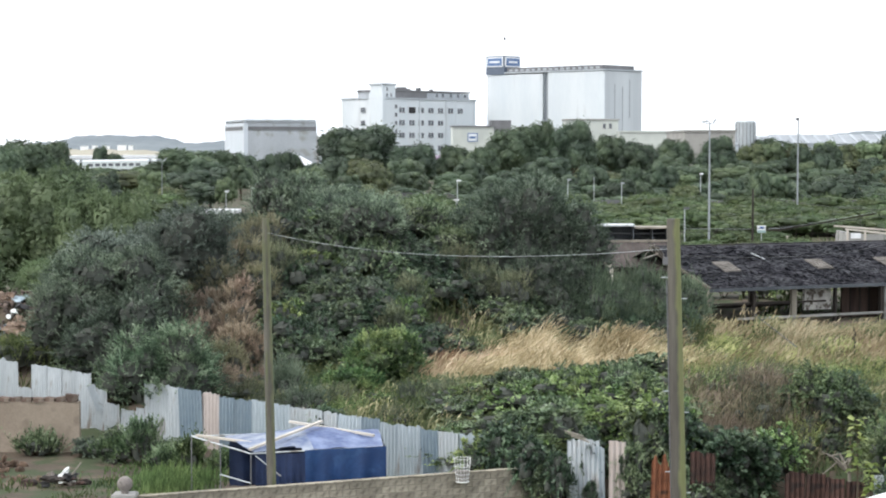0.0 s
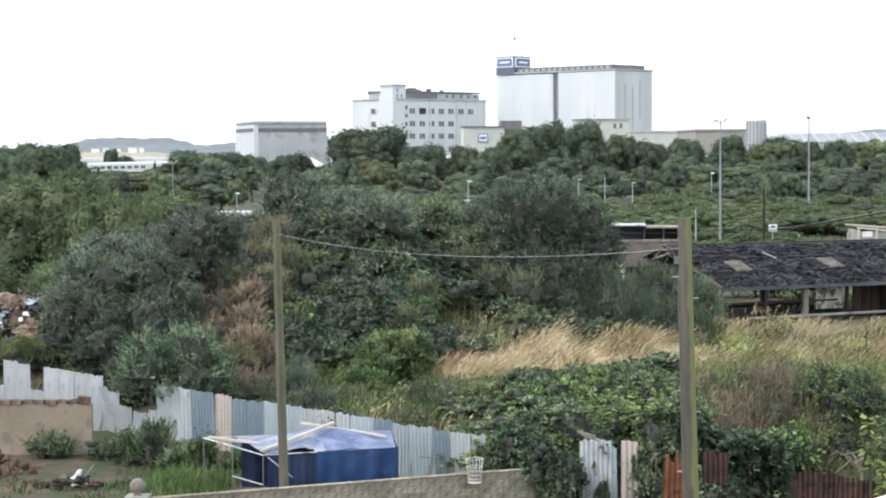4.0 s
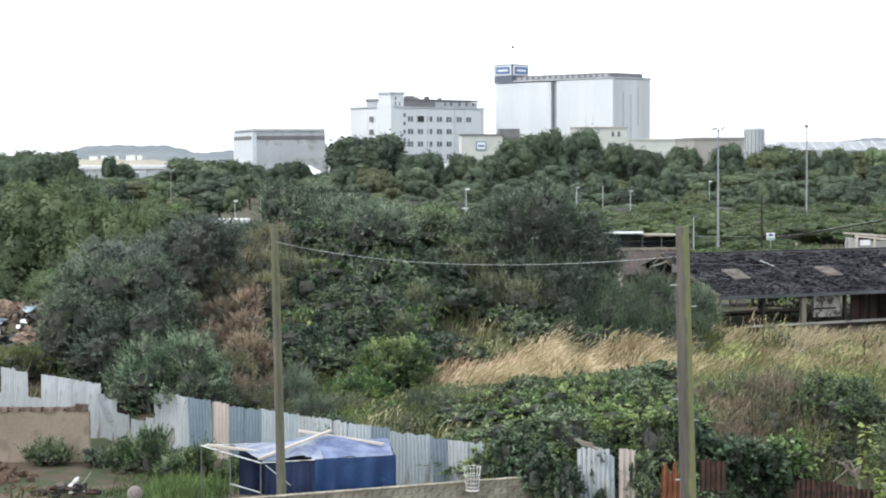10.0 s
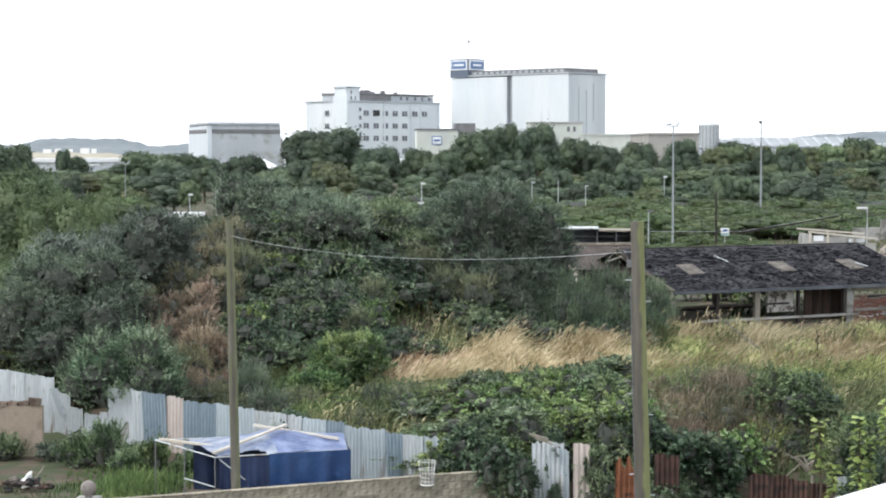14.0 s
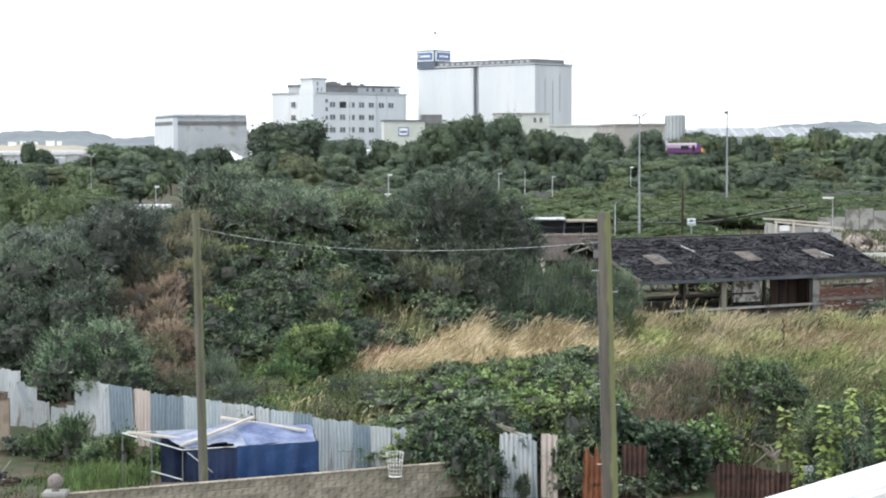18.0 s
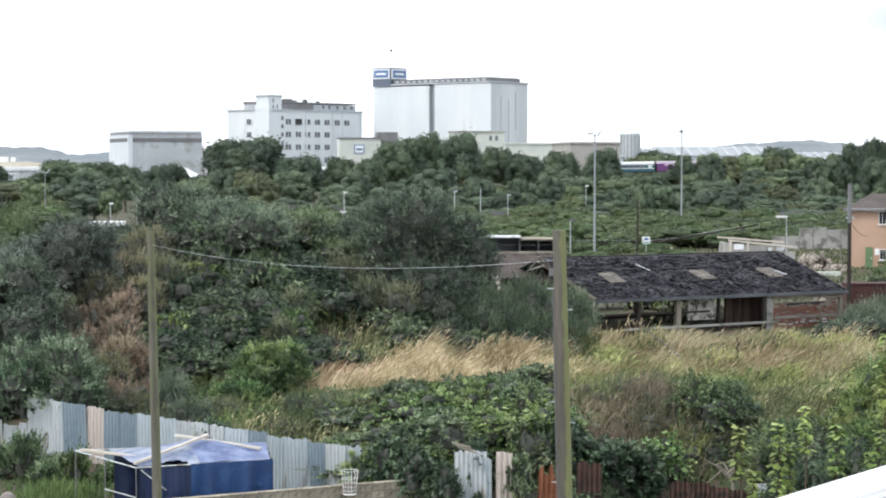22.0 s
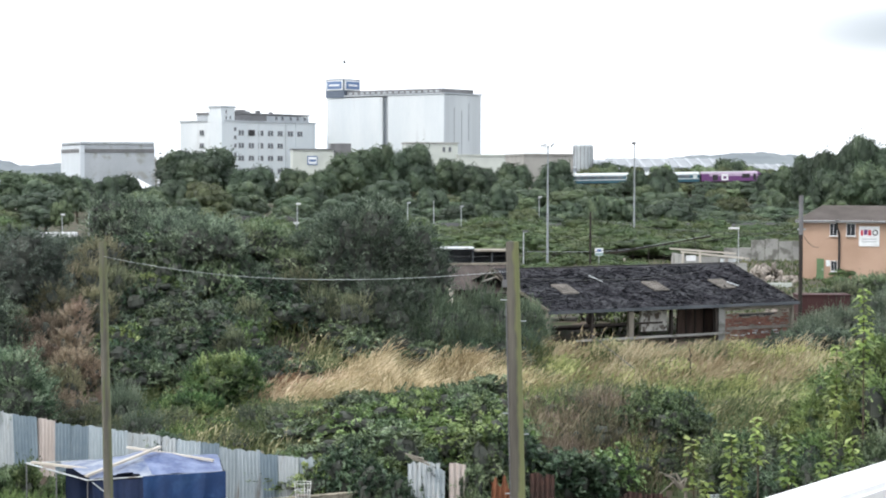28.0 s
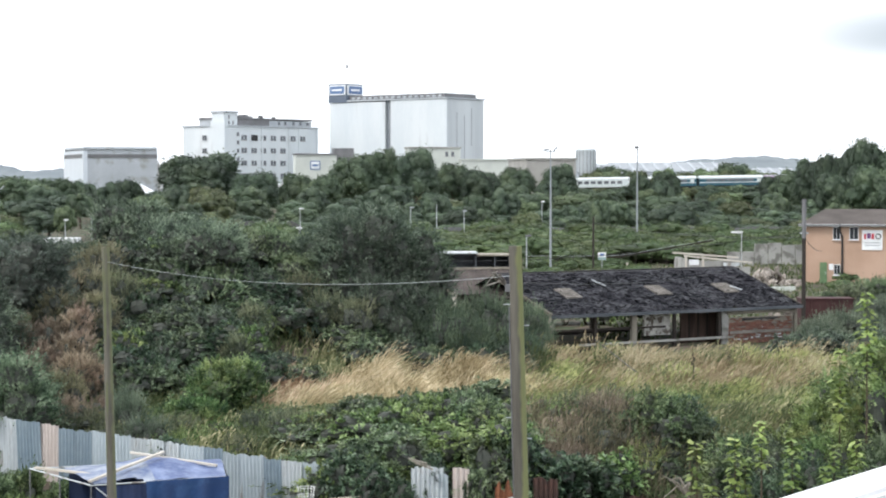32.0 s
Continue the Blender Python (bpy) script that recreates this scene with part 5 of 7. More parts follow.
wire((-5.3 - 0.018 * h1, 58.35, 8.9), (4.78 - 0.026 * 9, 37.0, 9.54), 0.40, 0.0055)
wire((4.78 - 0.026 * 9, 37.1, 9.4), (34.9, 124.9, 8.2), 1.2, 0.007, m="black")
wire((34.7, 125, 7.7), (14.2, 178, 3.5), 0.6, 0.02, m="black")
wire((34.7, 125, 7.4), (31.2, 190, 6.8), 0.5, 0.02, m="black")
wire((34.9, 125, 7.5), (51.0, 176.3, 4.4), 0.4, 0.02, m="black")
wire((16.5, 100, 2.75), (14.7, 78, 3.25), 0.0, 0.022, "slack black guy wire", "black")


# ---- boundary fence of corrugated sheets ----
def sheet_mesh(w, h, material, waves=None, torn=0.0, seed=0):
    """One corrugated sheet, standing, its width along x; a torn sheet has a ragged top."""
    r = np.random.default_rng(seed)
    waves = waves or max(3, int(w / 0.15))
    n = waves * 6
    bm = bmesh.new()
    prof = [(w * i / n, 0.042 * max(-0.75, min(0.75, 1.4 * math.sin(2 * math.pi * waves * i / n)))) for i in range(n + 1)]
    levels = [0, 0.5, 1.0]
    rag = np.convolve(r.normal(0, 1, n + 5), np.ones(5) / 5, "valid") * torn
    off = [[bm.verts.new((x, y + 0.02 * math.sin(3 * lv + seed) , h * lv + (rag[i] if lv == 1 else 0))) for i, (x, y) in enumerate(prof)] for lv in levels]
    back = [[bm.verts.new((x, y + 0.004 + 0.02 * math.sin(3 * lv + seed), h * lv + (rag[i] if lv == 1 else 0))) for i, (x, y) in enumerate(prof)] for lv in levels]
    for g in (off, back):
        for a, b in zip(g, g[1:]):
            for i in range(n):
                bm.faces.new((a[i], a[i + 1], b[i + 1], b[i]))
    for i in range(n):
        bm.faces.new((off[-1][i], off[-1][i + 1], back[-1][i + 1], back[-1][i]))
    return mesh_of("panel", bm, M[material])


def fence():
    t = thing("corrugated_fence", "patched boundary fence of weathered corrugated metal sheets", "fence")
    r = np.random.default_rng(12)
    ax, ay, bx, by = -19.6, 79.0, 1.9, 62.3
    n, length = 31, math.hypot(21.5, 16.7)
    ang = math.degrees(math.atan2(by - ay, bx - ax))
    look_up = {14: "blue_sheet", 15: "pink_sheet", 16: "blue_sheet", 17: "blue_sheet", 18: "zinc_sheet", 22: "white_sheet", 25: "zinc_sheet"}
    look_up.update({i: "white_sheet" for i in range(14)})
    low = {0: 1.75, 3: 1.7, 8: 2.0, 9: 1.45, 10: 1.3, 11: 1.4}
    move = {12: -0.4, 13: 0.1, 14: -0.3, 15: 0.15, 16: 0.1, 20: 0.2, 23: -0.25, 27: 0.2}
    bent = {8: 8, 9: -6, 10: 4, 11: -3, 12: -2.5, 13: 2.5}
    for i in range(n):
        f, f2 = (i + move.get(i, 0)) / n, (i + 1 + move.get(i + 1, 0)) / n
        x, y = ax + (bx - ax) * f, ay + (by - ay) * f
        w = length * (f2 - f) + 0.06
        top = 2.78 - 0.98 * f + r.normal(0, 0.03)
        mt = look_up.get(i, r.choice(["zinc_sheet", "white_sheet", "blue_sheet"], p=[0.62, 0.26, 0.12]))
        base = -0.1
        tilt = r.normal(0, 0.8)
        top, tilt = low.get(i, top), bent.get(i, tilt)
        ob = part("panel", sheet_mesh(w, top - base, mt, torn=0.05, seed=i), None, t)
        ob.matrix_basis = pose(x, y - 0.02 * (i % 2), base, r.normal(0, 1.0), tilt * 0.3, ang)
        if i % 3 == 0:
            part("post", boxes((x - 0.05, x + 0.05, y + 0.12, y + 0.22, -0.2, min(top, 2.2))), M["grey_wood"], t)
    part("flap", beam(bmesh.new(), (-13.98, 74.42, 2.15), (-13.5, 74.05, 1.15), 0.42, 0.012), M["white_sheet"], t, "torn white corner of a sheet bent forward")
    part("rail", beam(bmesh.new(), (ax, ay + 0.09, 0.5), (bx, by + 0.09, 0.5), 0.06, 0.09), M["grey_wood"], t)


fence()


def loose_sheet(x, y, w, h, material, rz, lean, label, torn=0.12, seed=0, z=None):
    t = thing("corrugated_sheet", label, "metal sheet", x, y, gz(x, y) - 0.15 if z is None else z, 0, "loose fence sheets")
    ob = part("sheet", sheet_mesh(w, h, material, torn=torn, seed=seed), None, t)
    ob.matrix_basis = pose(0, 0, 0, lean, 0, rz)


loose_sheet(4.0, 60.5, 1.05, 2.2, "white_sheet", -8, -4, "peeling white corrugated sheet among ivy", 0.07, 3, -0.1)
loose_sheet(4.85, 60.6, 0.45, 2.0, "zinc_sheet", -30, 3, "grey corrugated sheet among ivy", 0.1, 4, -0.1)
loose_sheet(5.35, 60.4, 0.55, 2.2, "pink_sheet", -12, 2, "faded pink corrugated sheet among ivy", 0.05, 5, -0.1)
loose_sheet(6.35, 57.5, 0.85, 1.9, "rust_orange", 14, 5, "orange rusted metal sheet beside the pole", 0.25, 6, 0.0)
loose_sheet(7.85, 59.5, 0.8, 2.0, "rust", -4, 0, "dark rusty corrugated sheet in the brambles", 0.1, 7, -0.1)
for k in range(4):
    loose_sheet(10.95 + 0.62 * k, 60.0 - 0.1 * k, 0.64, (1.35, 1.32, 1.2, 1.12)[k], "rust", (-6, 4, -12, 2)[k], (3, 7, -2, 8)[k], "dark rusty corrugated fence sheet", 0.06, 8 + k, -0.2)
loose_sheet(13.6, 59.2, 0.32, 1.5, "white_sheet", 0, 4, "narrow pale metal sheet standing upright", 0.02, 15, -0.3)
for k in range(3):
    t = thing("broken_board", "splintered grey timber board in the brambles", "board", 4.0 + 0.1 * k, 60.2, 2.15)
    part("board", beam(bmesh.new(), (-0.1, 0, 0.3 - 0.08 * k), (0.5, -0.1, 0.14 - 0.1 * k), 0.1, 0.03), M["grey_wood"], t)


# ---- garden: walls, gazebo, clutter ----
M["old_brick"] = surface("old_brick", (0.075, 0.052, 0.042), (0.17, 0.12, 0.095), 1.5, 0.95, 0, 14, 0.5, wear=(0.2, 0.17, 0.14), wear_at=0.6, vary=0.4)


def rendered_wall():
    t = thing("rendered_wall", "tan rendered garden wall with crumbling brick coping", "wall", kind="structure")
    bm = boxes((-24, -13.75, 70.9, 71.2, -0.1, 1.94))
    part("wall", bm, M["render_wall"], t)
    r = np.random.default_rng(2)
    bme = mesh_of("coping_stone", boxes((-0.19, 0.19, -0.18, 0.18, 0, 0.15)), M["old_brick"])
    for k in range(24):
        ob = new("coping_stone", bme)
        ob.parent = t
        ob.matrix_basis = pose(-23.8 + 0.425 * k, 71.05 + r.normal(0, 0.02), 1.92 + abs(r.normal(0, 0.03)), r.normal(0, 3), r.normal(0, 4), r.normal(0, 7))
    for k in range(2):
        ob = new("coping_stone", bme)
        ob.parent = t
        ob.matrix_basis = pose(-14.1 + 0.1 * k, 71.05, 2.06 - 0.02 * k, 0, 6, 8)


rendered_wall()
WA, WB = Vector((-9.4, 55.7, 0)), Vector((3.3, 61.1, 0))


def block_wall():
    d = (WB - WA)
    length, ang = d.length, math.degrees(math.atan2(d.y, d.x))
    t = thing("block_wall", "low garden wall of weathered concrete blocks", "wall", WA.x, WA.y, 0, ang, kind="structure")
    part("core", boxes((0, length, 0.012, 0.19, -0.1, 1.12)), M["mortar"], t)
    bm = bevelled(boxes((-0.215, 0.215, -0.1, 0.1, -0.1, 0.1)), 0.012, 1)
    bme = mesh_of("block", bm, M["block"])
    r = np.random.default_rng(9)
    for j in range(5):
        for i in range(int(length / 0.44)):
            ob = new("block", bme)
            ob.parent = t
            ob.matrix_basis = pose(0.22 + 0.44 * i + 0.22 * (j % 2), 0.1 + r.normal(0, 0.004), 0.11 + 0.215 * j + r.normal(0, 0.003), 0, 0, r.normal(0, 0.5))
    cop = mesh_of("coping_stone", bevelled(boxes((-0.3, 0.3, -0.12, 0.12, 0, 0.05)), 0.01, 1), M["block"])
    for i in range(int(length / 0.62)):
        ob = new("coping_stone", cop)
        ob.parent = t
        ob.matrix_basis = pose(0.32 + 0.62 * i, 0.1, 1.09, 0, r.normal(0, 0.3), r.normal(0, 0.6))


block_wall()
t = thing("gate_pier", "stone gate pier with a round ball finial", "gate pier", -9.45, 55.6, gz(-9.45, 55.6))
part("shaft", bevelled(boxes((-0.25, 0.25, -0.25, 0.25, 0, 1.13)), 0.02), M["concrete"], t)
part("cap", bevelled(boxes((-0.36, 0.36, -0.36, 0.36, 1.13, 1.27)), 0.03), M["concrete"], t)
bm = bmesh.new()
bmesh.ops.create_uvsphere(bm, u_segments=20, v_segments=12, radius=0.23)
bmesh.ops.translate(bm, verts=bm.verts[:], vec=(0, 0, 1.55))
tube(bm, [(0, 0, 1.27), (0, 0, 1.37)], [0.12, 0.09], 12)
part("ball", bm, M["weathered_stone"], t, smooth=True)


def gazebo():
    FL, FR, BR, BL = Vector((-6.08, 59.3, 1.85)), Vector((-1.95, 60.7, 1.85)), Vector((-2.2, 63.6, 1.95)), Vector((-8.4, 62.6, 1.9))
    t = thing("garden_gazebo", "steel-framed garden gazebo covered with blue tarpaulins", "gazebo")
    loc = lambda v, z=0.0: (v.x, v.y, v.z + z)
    for a, b in ((FL, FR), (FR, BR), (BR, BL), (BL, FL)):
        part("frame_tube", bar(loc(a), loc(b), 0.025), M["white_sheet"], t)
    for p in (FL, FR, BR, BL, FL.lerp(BL, 0.5), FL.lerp(FR, 0.5)):
        part("leg", bar((p.x, p.y, gz(p.x, p.y)), loc(p), 0.02), M["dark_grey"], t)
    part("frame_tube", bar((FL.x, FL.y, 0.9), (FL.lerp(BL, 0.5).x, FL.lerp(BL, 0.5).y, 0.9), 0.025), M["galvanised"], t)
    part("brace", bar((FL.x + 0.15, FL.y - 0.08, 1.8), (FL.x + 0.95, FL.y - 0.1, 1.15), 0.02), M["white_sheet"], t)
    # roof tarpaulin: a shallow sagging tent, pale on the left, lilac-blue on the right
    n = 24

    def rise(u, v):
        ridge_h = 0.45 * u / 0.47 if u < 0.47 else 0.45 - 0.36 * (u - 0.47) / 0.53
        tent = (v / 0.62) ** 0.9 if v < 0.62 else 1 - 0.9 * (v - 0.62) / 0.38
        return 0.03 + ridge_h * tent + 0.022 * math.sin(13 * u + 5 * v) * math.sin(8 * v + 1) + 0.015 * math.sin(31 * u - 9 * v)

    for half, mt, lab in ((range(0, 11), "pale_tarp", "pale-blue roof tarpaulin"), (range(11, n), "creased_tarp", "creased lilac-blue roof tarpaulin")):
        bm = bmesh.new()
        grid = []
        for j in range(n + 1):
            row = []
            for i in list(half) + [half[-1] + 1]:
                u, v = i / n, j / n
                p = (FL + Vector((0.1, 0.05, 0))).lerp(FR, u).lerp((BL + Vector((1.1, 0, 0))).lerp(BR, u), v)
                p.z += rise(u, v)
                row.append(bm.verts.new(p))
            grid.append(row)
        for j, (a, b) in enumerate(zip(grid, grid[1:])):
            for i in range(len(half)):
                if not (half[0] == 0 and 4 <= i <= 8 and j < 3 - abs(i - 6) // 2):
                    bm.faces.new((a[i], a[i + 1], b[i + 1], b[i]))
        part("roof_tarp", bm, M[mt], t, lab, smooth=True)

    def curtain(a, b, z0, z1, mt, seed, label, folds=7, amp=0.06):
        bm = bmesh.new()
        N = 40
        d = (b - a)
        nrm = Vector((d.y, -d.x, 0)).normalized()
        rows = []
        for j in range(5):
            q = j / 4
            rows.append([bm.verts.new(Vector((a.x, a.y, 0)) + Vector((d.x, d.y, 0)) * (i / N) + nrm * (0.06 + amp * q * math.sin(folds * 6.28 * i / N + seed) + 0.02 * math.sin(17 * i / N + 5 * q)) + Vector((0, 0, z1 + (z0 - z1) * q + 0.03 * math.sin(5 * i / N + seed) * (q if q < 1 else 0)))) for i in range(N + 1)])
        for p, r in zip(rows, rows[1:]):
            for i in range(N):
                bm.faces.new((p[i], p[i + 1], r[i + 1], r[i]))
        part("side_tarp", bm, M[mt], t, label, smooth=True)

    mid = FL.lerp(FR, 0.4)
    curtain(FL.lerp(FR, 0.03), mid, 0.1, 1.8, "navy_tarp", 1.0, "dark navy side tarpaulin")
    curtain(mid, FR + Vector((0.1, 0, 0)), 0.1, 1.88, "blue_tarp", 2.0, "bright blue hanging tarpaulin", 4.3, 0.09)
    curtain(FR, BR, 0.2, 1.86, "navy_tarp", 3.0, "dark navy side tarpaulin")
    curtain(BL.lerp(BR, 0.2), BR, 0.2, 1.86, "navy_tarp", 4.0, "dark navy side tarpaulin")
    for a, b in (((-6.15, 59.5, 1.95), (-4.0, 61.9, 2.5)), ((-5.14, 62.75, 2.37), (-2.27, 61.75, 2.06)), ((-8.2, 62.4, 1.96), (-6.1, 61.0, 1.93))):
        pl = thing("timber_batten", "pale sawn timber batten lying on the gazebo", "timber", group="battens")
        part("batten", beam(bmesh.new(), a, b, 0.13, 0.07), M["new_wood"], pl)


gazebo()
t = thing("wire_basket", "white wire basket planter hung over the wall", "planter", 0.62, 59.75, 0.88)
for k in range(14):
    a = 2 * math.pi * k / 14
    part("wire", bar((0.2 * math.cos(a), 0.2 * math.sin(a), 0), (0.27 * math.cos(a), 0.27 * math.sin(a), 0.75), 0.006, 4), M["plastic_white"], t)
for z, q in ((0, 0.2), (0.12, 0.21), (0.25, 0.225), (0.5, 0.25), (0.75, 0.27)):
    part("hoop", tube(bmesh.new(), [(q * math.cos(a), q * math.sin(a), z) for a in (2 * math.pi * k / 18 for k in range(19))], 0.009 if z else 0.025, 4, False), M["plastic_white"], t)
part("liner", tube(bmesh.new(), [(0, 0, 0.02), (0, 0, 0.35)], [0.19, 0.215], 14), M["old_sheet"], t)

t = thing("rubbish_heap", "heap of black and white bags and scrap on the soil", "rubbish", -13.0, 64.0, 0)
r9 = np.random.default_rng(31)
for k in range(20):
    bm = bmesh.new()
    bmesh.ops.create_icosphere(bm, subdivisions=2, radius=1)
    for v in bm.verts:
        v.co *= r9.uniform(0.55, 1.2)
    bmesh.ops.scale(bm, verts=bm.verts[:], vec=tuple(r9.uniform(0.08, 0.3, 3) * (1.4, 1, 0.6)))
    bmesh.ops.translate(bm, verts=bm.verts[:], vec=(r9.normal(0, 0.45), r9.normal(0, 0.4), 0.06 + 0.09 * (k % 4)))
    part("scrap", bm, M[("black", "dark_wood", "rust", "black", "rubble", "dark_wood", "plastic_white")[k % 7]], t)
part("stick", bar((0.2, 0, 0.2), (0.6, 0.2, 0.75), 0.03), M["grey_wood"], t)
part("sack", tube(bmesh.new(), [(0.05, 0, 0.1), (0.0, 0, 0.3), (0.12, 0.05, 0.5), (0.2, 0.05, 0.62)], [0.2, 0.17, 0.1, 0.03], 9), M["plastic_white"], t)
M["earth"] = surface("earth", (0.075, 0.048, 0.034), (0.17, 0.115, 0.082), 0.9, 0.95, 0, 9, 0.6, vary=0.35)
stones(-16.6, 67.2, 3.0, 1.8, 0.75, 110, 0.17, 41, "mound of dug brown earth and clods", "earth_mound", "earth")
stones(-15.0, 65.0, 3.6, 1.6, 0.15, 60, 0.12, 42, "scattered clods and small stones on the soil", "earth_clods", "earth")
t = thing("dark_crate", "dark low crate beside the earth mound", "crate", -16.9, 66.0, gz(-16.9, 66.0), 14)
part("box", bevelled(boxes((-0.55, 0.55, -0.4, 0.4, 0, 0.45)), 0.02, 1), M["dark_wood"], t)
part("lid", bevelled(boxes((-0.6, 0.6, -0.45, 0.45, 0.45, 0.52)), 0.015, 1), M["dark_grey"], t)
M["debris"] = surface("debris", (0.065, 0.05, 0.041), (0.19, 0.15, 0.128), 1.0, 0.95, 0, 9, 0.5, vary=0.4)
stones(-21.0, 89.8, 5.0, 4.0, 0.25, 280, 0.15, 17, "spill of pale rags and brown debris on the heap", "debris_spill", "debris")
M["rag_blue"] = surface("rag_blue", (0.24, 0.31, 0.37), (0.4, 0.48, 0.53), 2, 0.7, 0, 12, 0.3)
M["rag_brown"] = surface("rag_brown", (0.16, 0.11, 0.08), (0.34, 0.26, 0.2), 2, 0.9, 0, 12, 0.3)
for k in range(20):
    px, py = -20.6 + r9.normal(0, 0.9), 89.3 + r9.normal(0, 0.9)
    mt = ("rag_brown", "rag_blue", "rag_brown", "plastic_white", "black", "rag_brown", "rag_blue", "black")[k % 8]
    lab = {"plastic_white": "crumpled white plastic sheeting on the debris", "rag_blue": "pale blue-grey rag on the debris", "rag_brown": "torn brown carpet on the debris", "black": "split black bin bag on the debris"}[mt]
    t = thing("rag", lab, "rag", px, py, gz(px, py) + 0.12, r9.uniform(0, 360), "rags on the debris")
    bm = bmesh.new()
    n, a = 5, r9.uniform(0.45, 1.0)
    grid = [[bm.verts.new((a * (i / n - 0.5) * 1.4, a * (j / n - 0.5), r9.normal(0, 0.09) + 0.25 * a * math.cos(1.8 * (i / n - 0.5)) * math.cos(2.2 * (j / n - 0.5)))) for i in range(n + 1)] for j in range(n + 1)]
    for p, q in zip(grid, grid[1:]):
        for i in range(n):
            bm.faces.new((p[i], p[i + 1], q[i + 1], q[i]))
    ob = part("cloth", bm, M[mt], t)
    ob.matrix_basis = pose(0, 0, 0, r9.uniform(20, 65), r9.uniform(-20, 20), 0)
    ob.modifiers.new("thick", "SOLIDIFY").thickness = 0.03


# ---- white handrail by the camera, and the terrace that carries it ----
def terrace():
    t = thing("terrace", "rendered terrace below the viewer", "terrace", kind="structure")
    part("slab", boxes((-5, 5, -4, 1.75, 0, 9.9)), M["render_wall"], t)
    t2 = thing("handrail", "white painted metal handrail of a terrace", "handrail", 0, 0, 9.9)
    a, b = Vector((-0.322, 1.602, 1.0694)), Vector((2.518, 4.442, 1.1802))
    part("top_rail", bevelled(beam(bmesh.new(), a, b, 0.1, 0.032), 0.008, 2), M["rail_white"], t2)
    for f in (0.03, 0.97):
        p = a.lerp(b, f)
        part("baluster", boxes((p.x - 0.02, p.x + 0.02, p.y - 0.02, p.y + 0.02, -9.9 if f > 0.1 else 0.0, p.z)), M["rail_white"], t2)


terrace()


# ---- dead dock stalks in the grass ----
for x, y, h in ((18.6, 85, 2.4), (3.9, 77, 1.3), (22.4, 94, 1.5), (17.2, 81, 0.9)):
    t = thing("dock_stalk", "dead dark-brown dock stalk in the grass", "plant", x, y, gz(x, y))
    part("stem", tube(bmesh.new(), [(0, 0, -0.1), (0.03, 0, h * 0.6), (-0.02, 0, h)], [0.025, 0.02, 0.008], 6), M["dark_wood"], t)
    for k in range(7):
        zz = h * (0.45 + 0.08 * k)
        part("seed_head", tube(bmesh.new(), [(0.01, 0, zz - 0.12), (0.07 * math.cos(2.4 * k), 0.05 * math.sin(2.4 * k), zz), (0.05 * math.cos(2.4 * k), 0.04 * math.sin(2.4 * k), zz + 0.1)], [0.012, 0.035, 0.008], 5), M["dark_wood"], t)

# ---- trees ----
def tree_proto(w, h, seed, material, label, leaf=0.23, n=2200, lobes=26, bole=0.06, cell=0.56, fill=0.8):
    t = thing("tree", label, "tree", group="belt trees")
    crown_h = h * (1 - bole)
    L = [(x, y, z + h * bole, a, b, c) for x, y, z, a, b, c in heap(w, w, crown_h, lobes, seed, 0.12, 0.24)]
    bm = tube(bmesh.new(), [(0, 0, -0.3), (0.02 * w, 0, h * 0.3), (0, 0.02 * w, h * 0.62)], [0.035 * h, 0.025 * h, 0.012 * h], 8)
    for k in range(5):
        x, y, z, *_ = L[1 + k]
        tube(bm, [(0, 0, h * (0.2 + 0.06 * k)), (x * 0.5, y * 0.5, z * 0.8), (x, y, z)], [0.012 * h, 0.009 * h, 0.004 * h], 6)
    part("trunk", bm, M["bark"], t)
    part("crown", soup("crown", np.concatenate([core(L, cell, fill), shoots(L, n // 8, 2.4 * leaf, leaf, 8, 0.3, 0.25, 0.7, low=-0.7)]), M[material]), None, t)
    return t


BIG = [(tree_proto(8, 9, 120 + k, ("f_tree", "f_tree_dark", "f_tree_dark")[k], ("tall mid-green broadleaf tree", "tall dark green broadleaf tree", "tall dark green broadleaf tree")[k], 0.19, 6400, 28, 0.06, 0.32), 8, 9) for k in range(3)]
WILLOW = [(tree_proto(8, 9, 130 + k, "f_willow", "yellow-green willow behind the spoil heap", 0.18, 18000, 30, 0.06, 0.3, 0.7), 8, 9) for k in range(2)]


def put_trees(protos, rows):
    for i, (x, y, w, h) in enumerate(rows):
        src, pw, ph = protos[i % len(protos)]
        ob = copy_thing(src, pose(x, y, gz(x, y) - 0.1, 0, 0, rt.uniform(0, 360)))
        ob.scale = (w / pw, w / pw, h / ph)


rt = random.Random(4)
PROTO = [(tree_proto(8, 9, 100 + k, ("f_tree", "f_tree_dark", "f_tree_olive", "f_tree_dark", "f_tree", "f_willow")[k], ("mid-green broadleaf tree in the tree belt", "dark green broadleaf tree in the tree belt", "olive-green broadleaf tree in the tree belt", "dark green broadleaf tree in the tree belt", "mid-green broadleaf tree in the tree belt", "yellow-green willow in the tree belt")[k]), 8, 9) for k in range(6)]


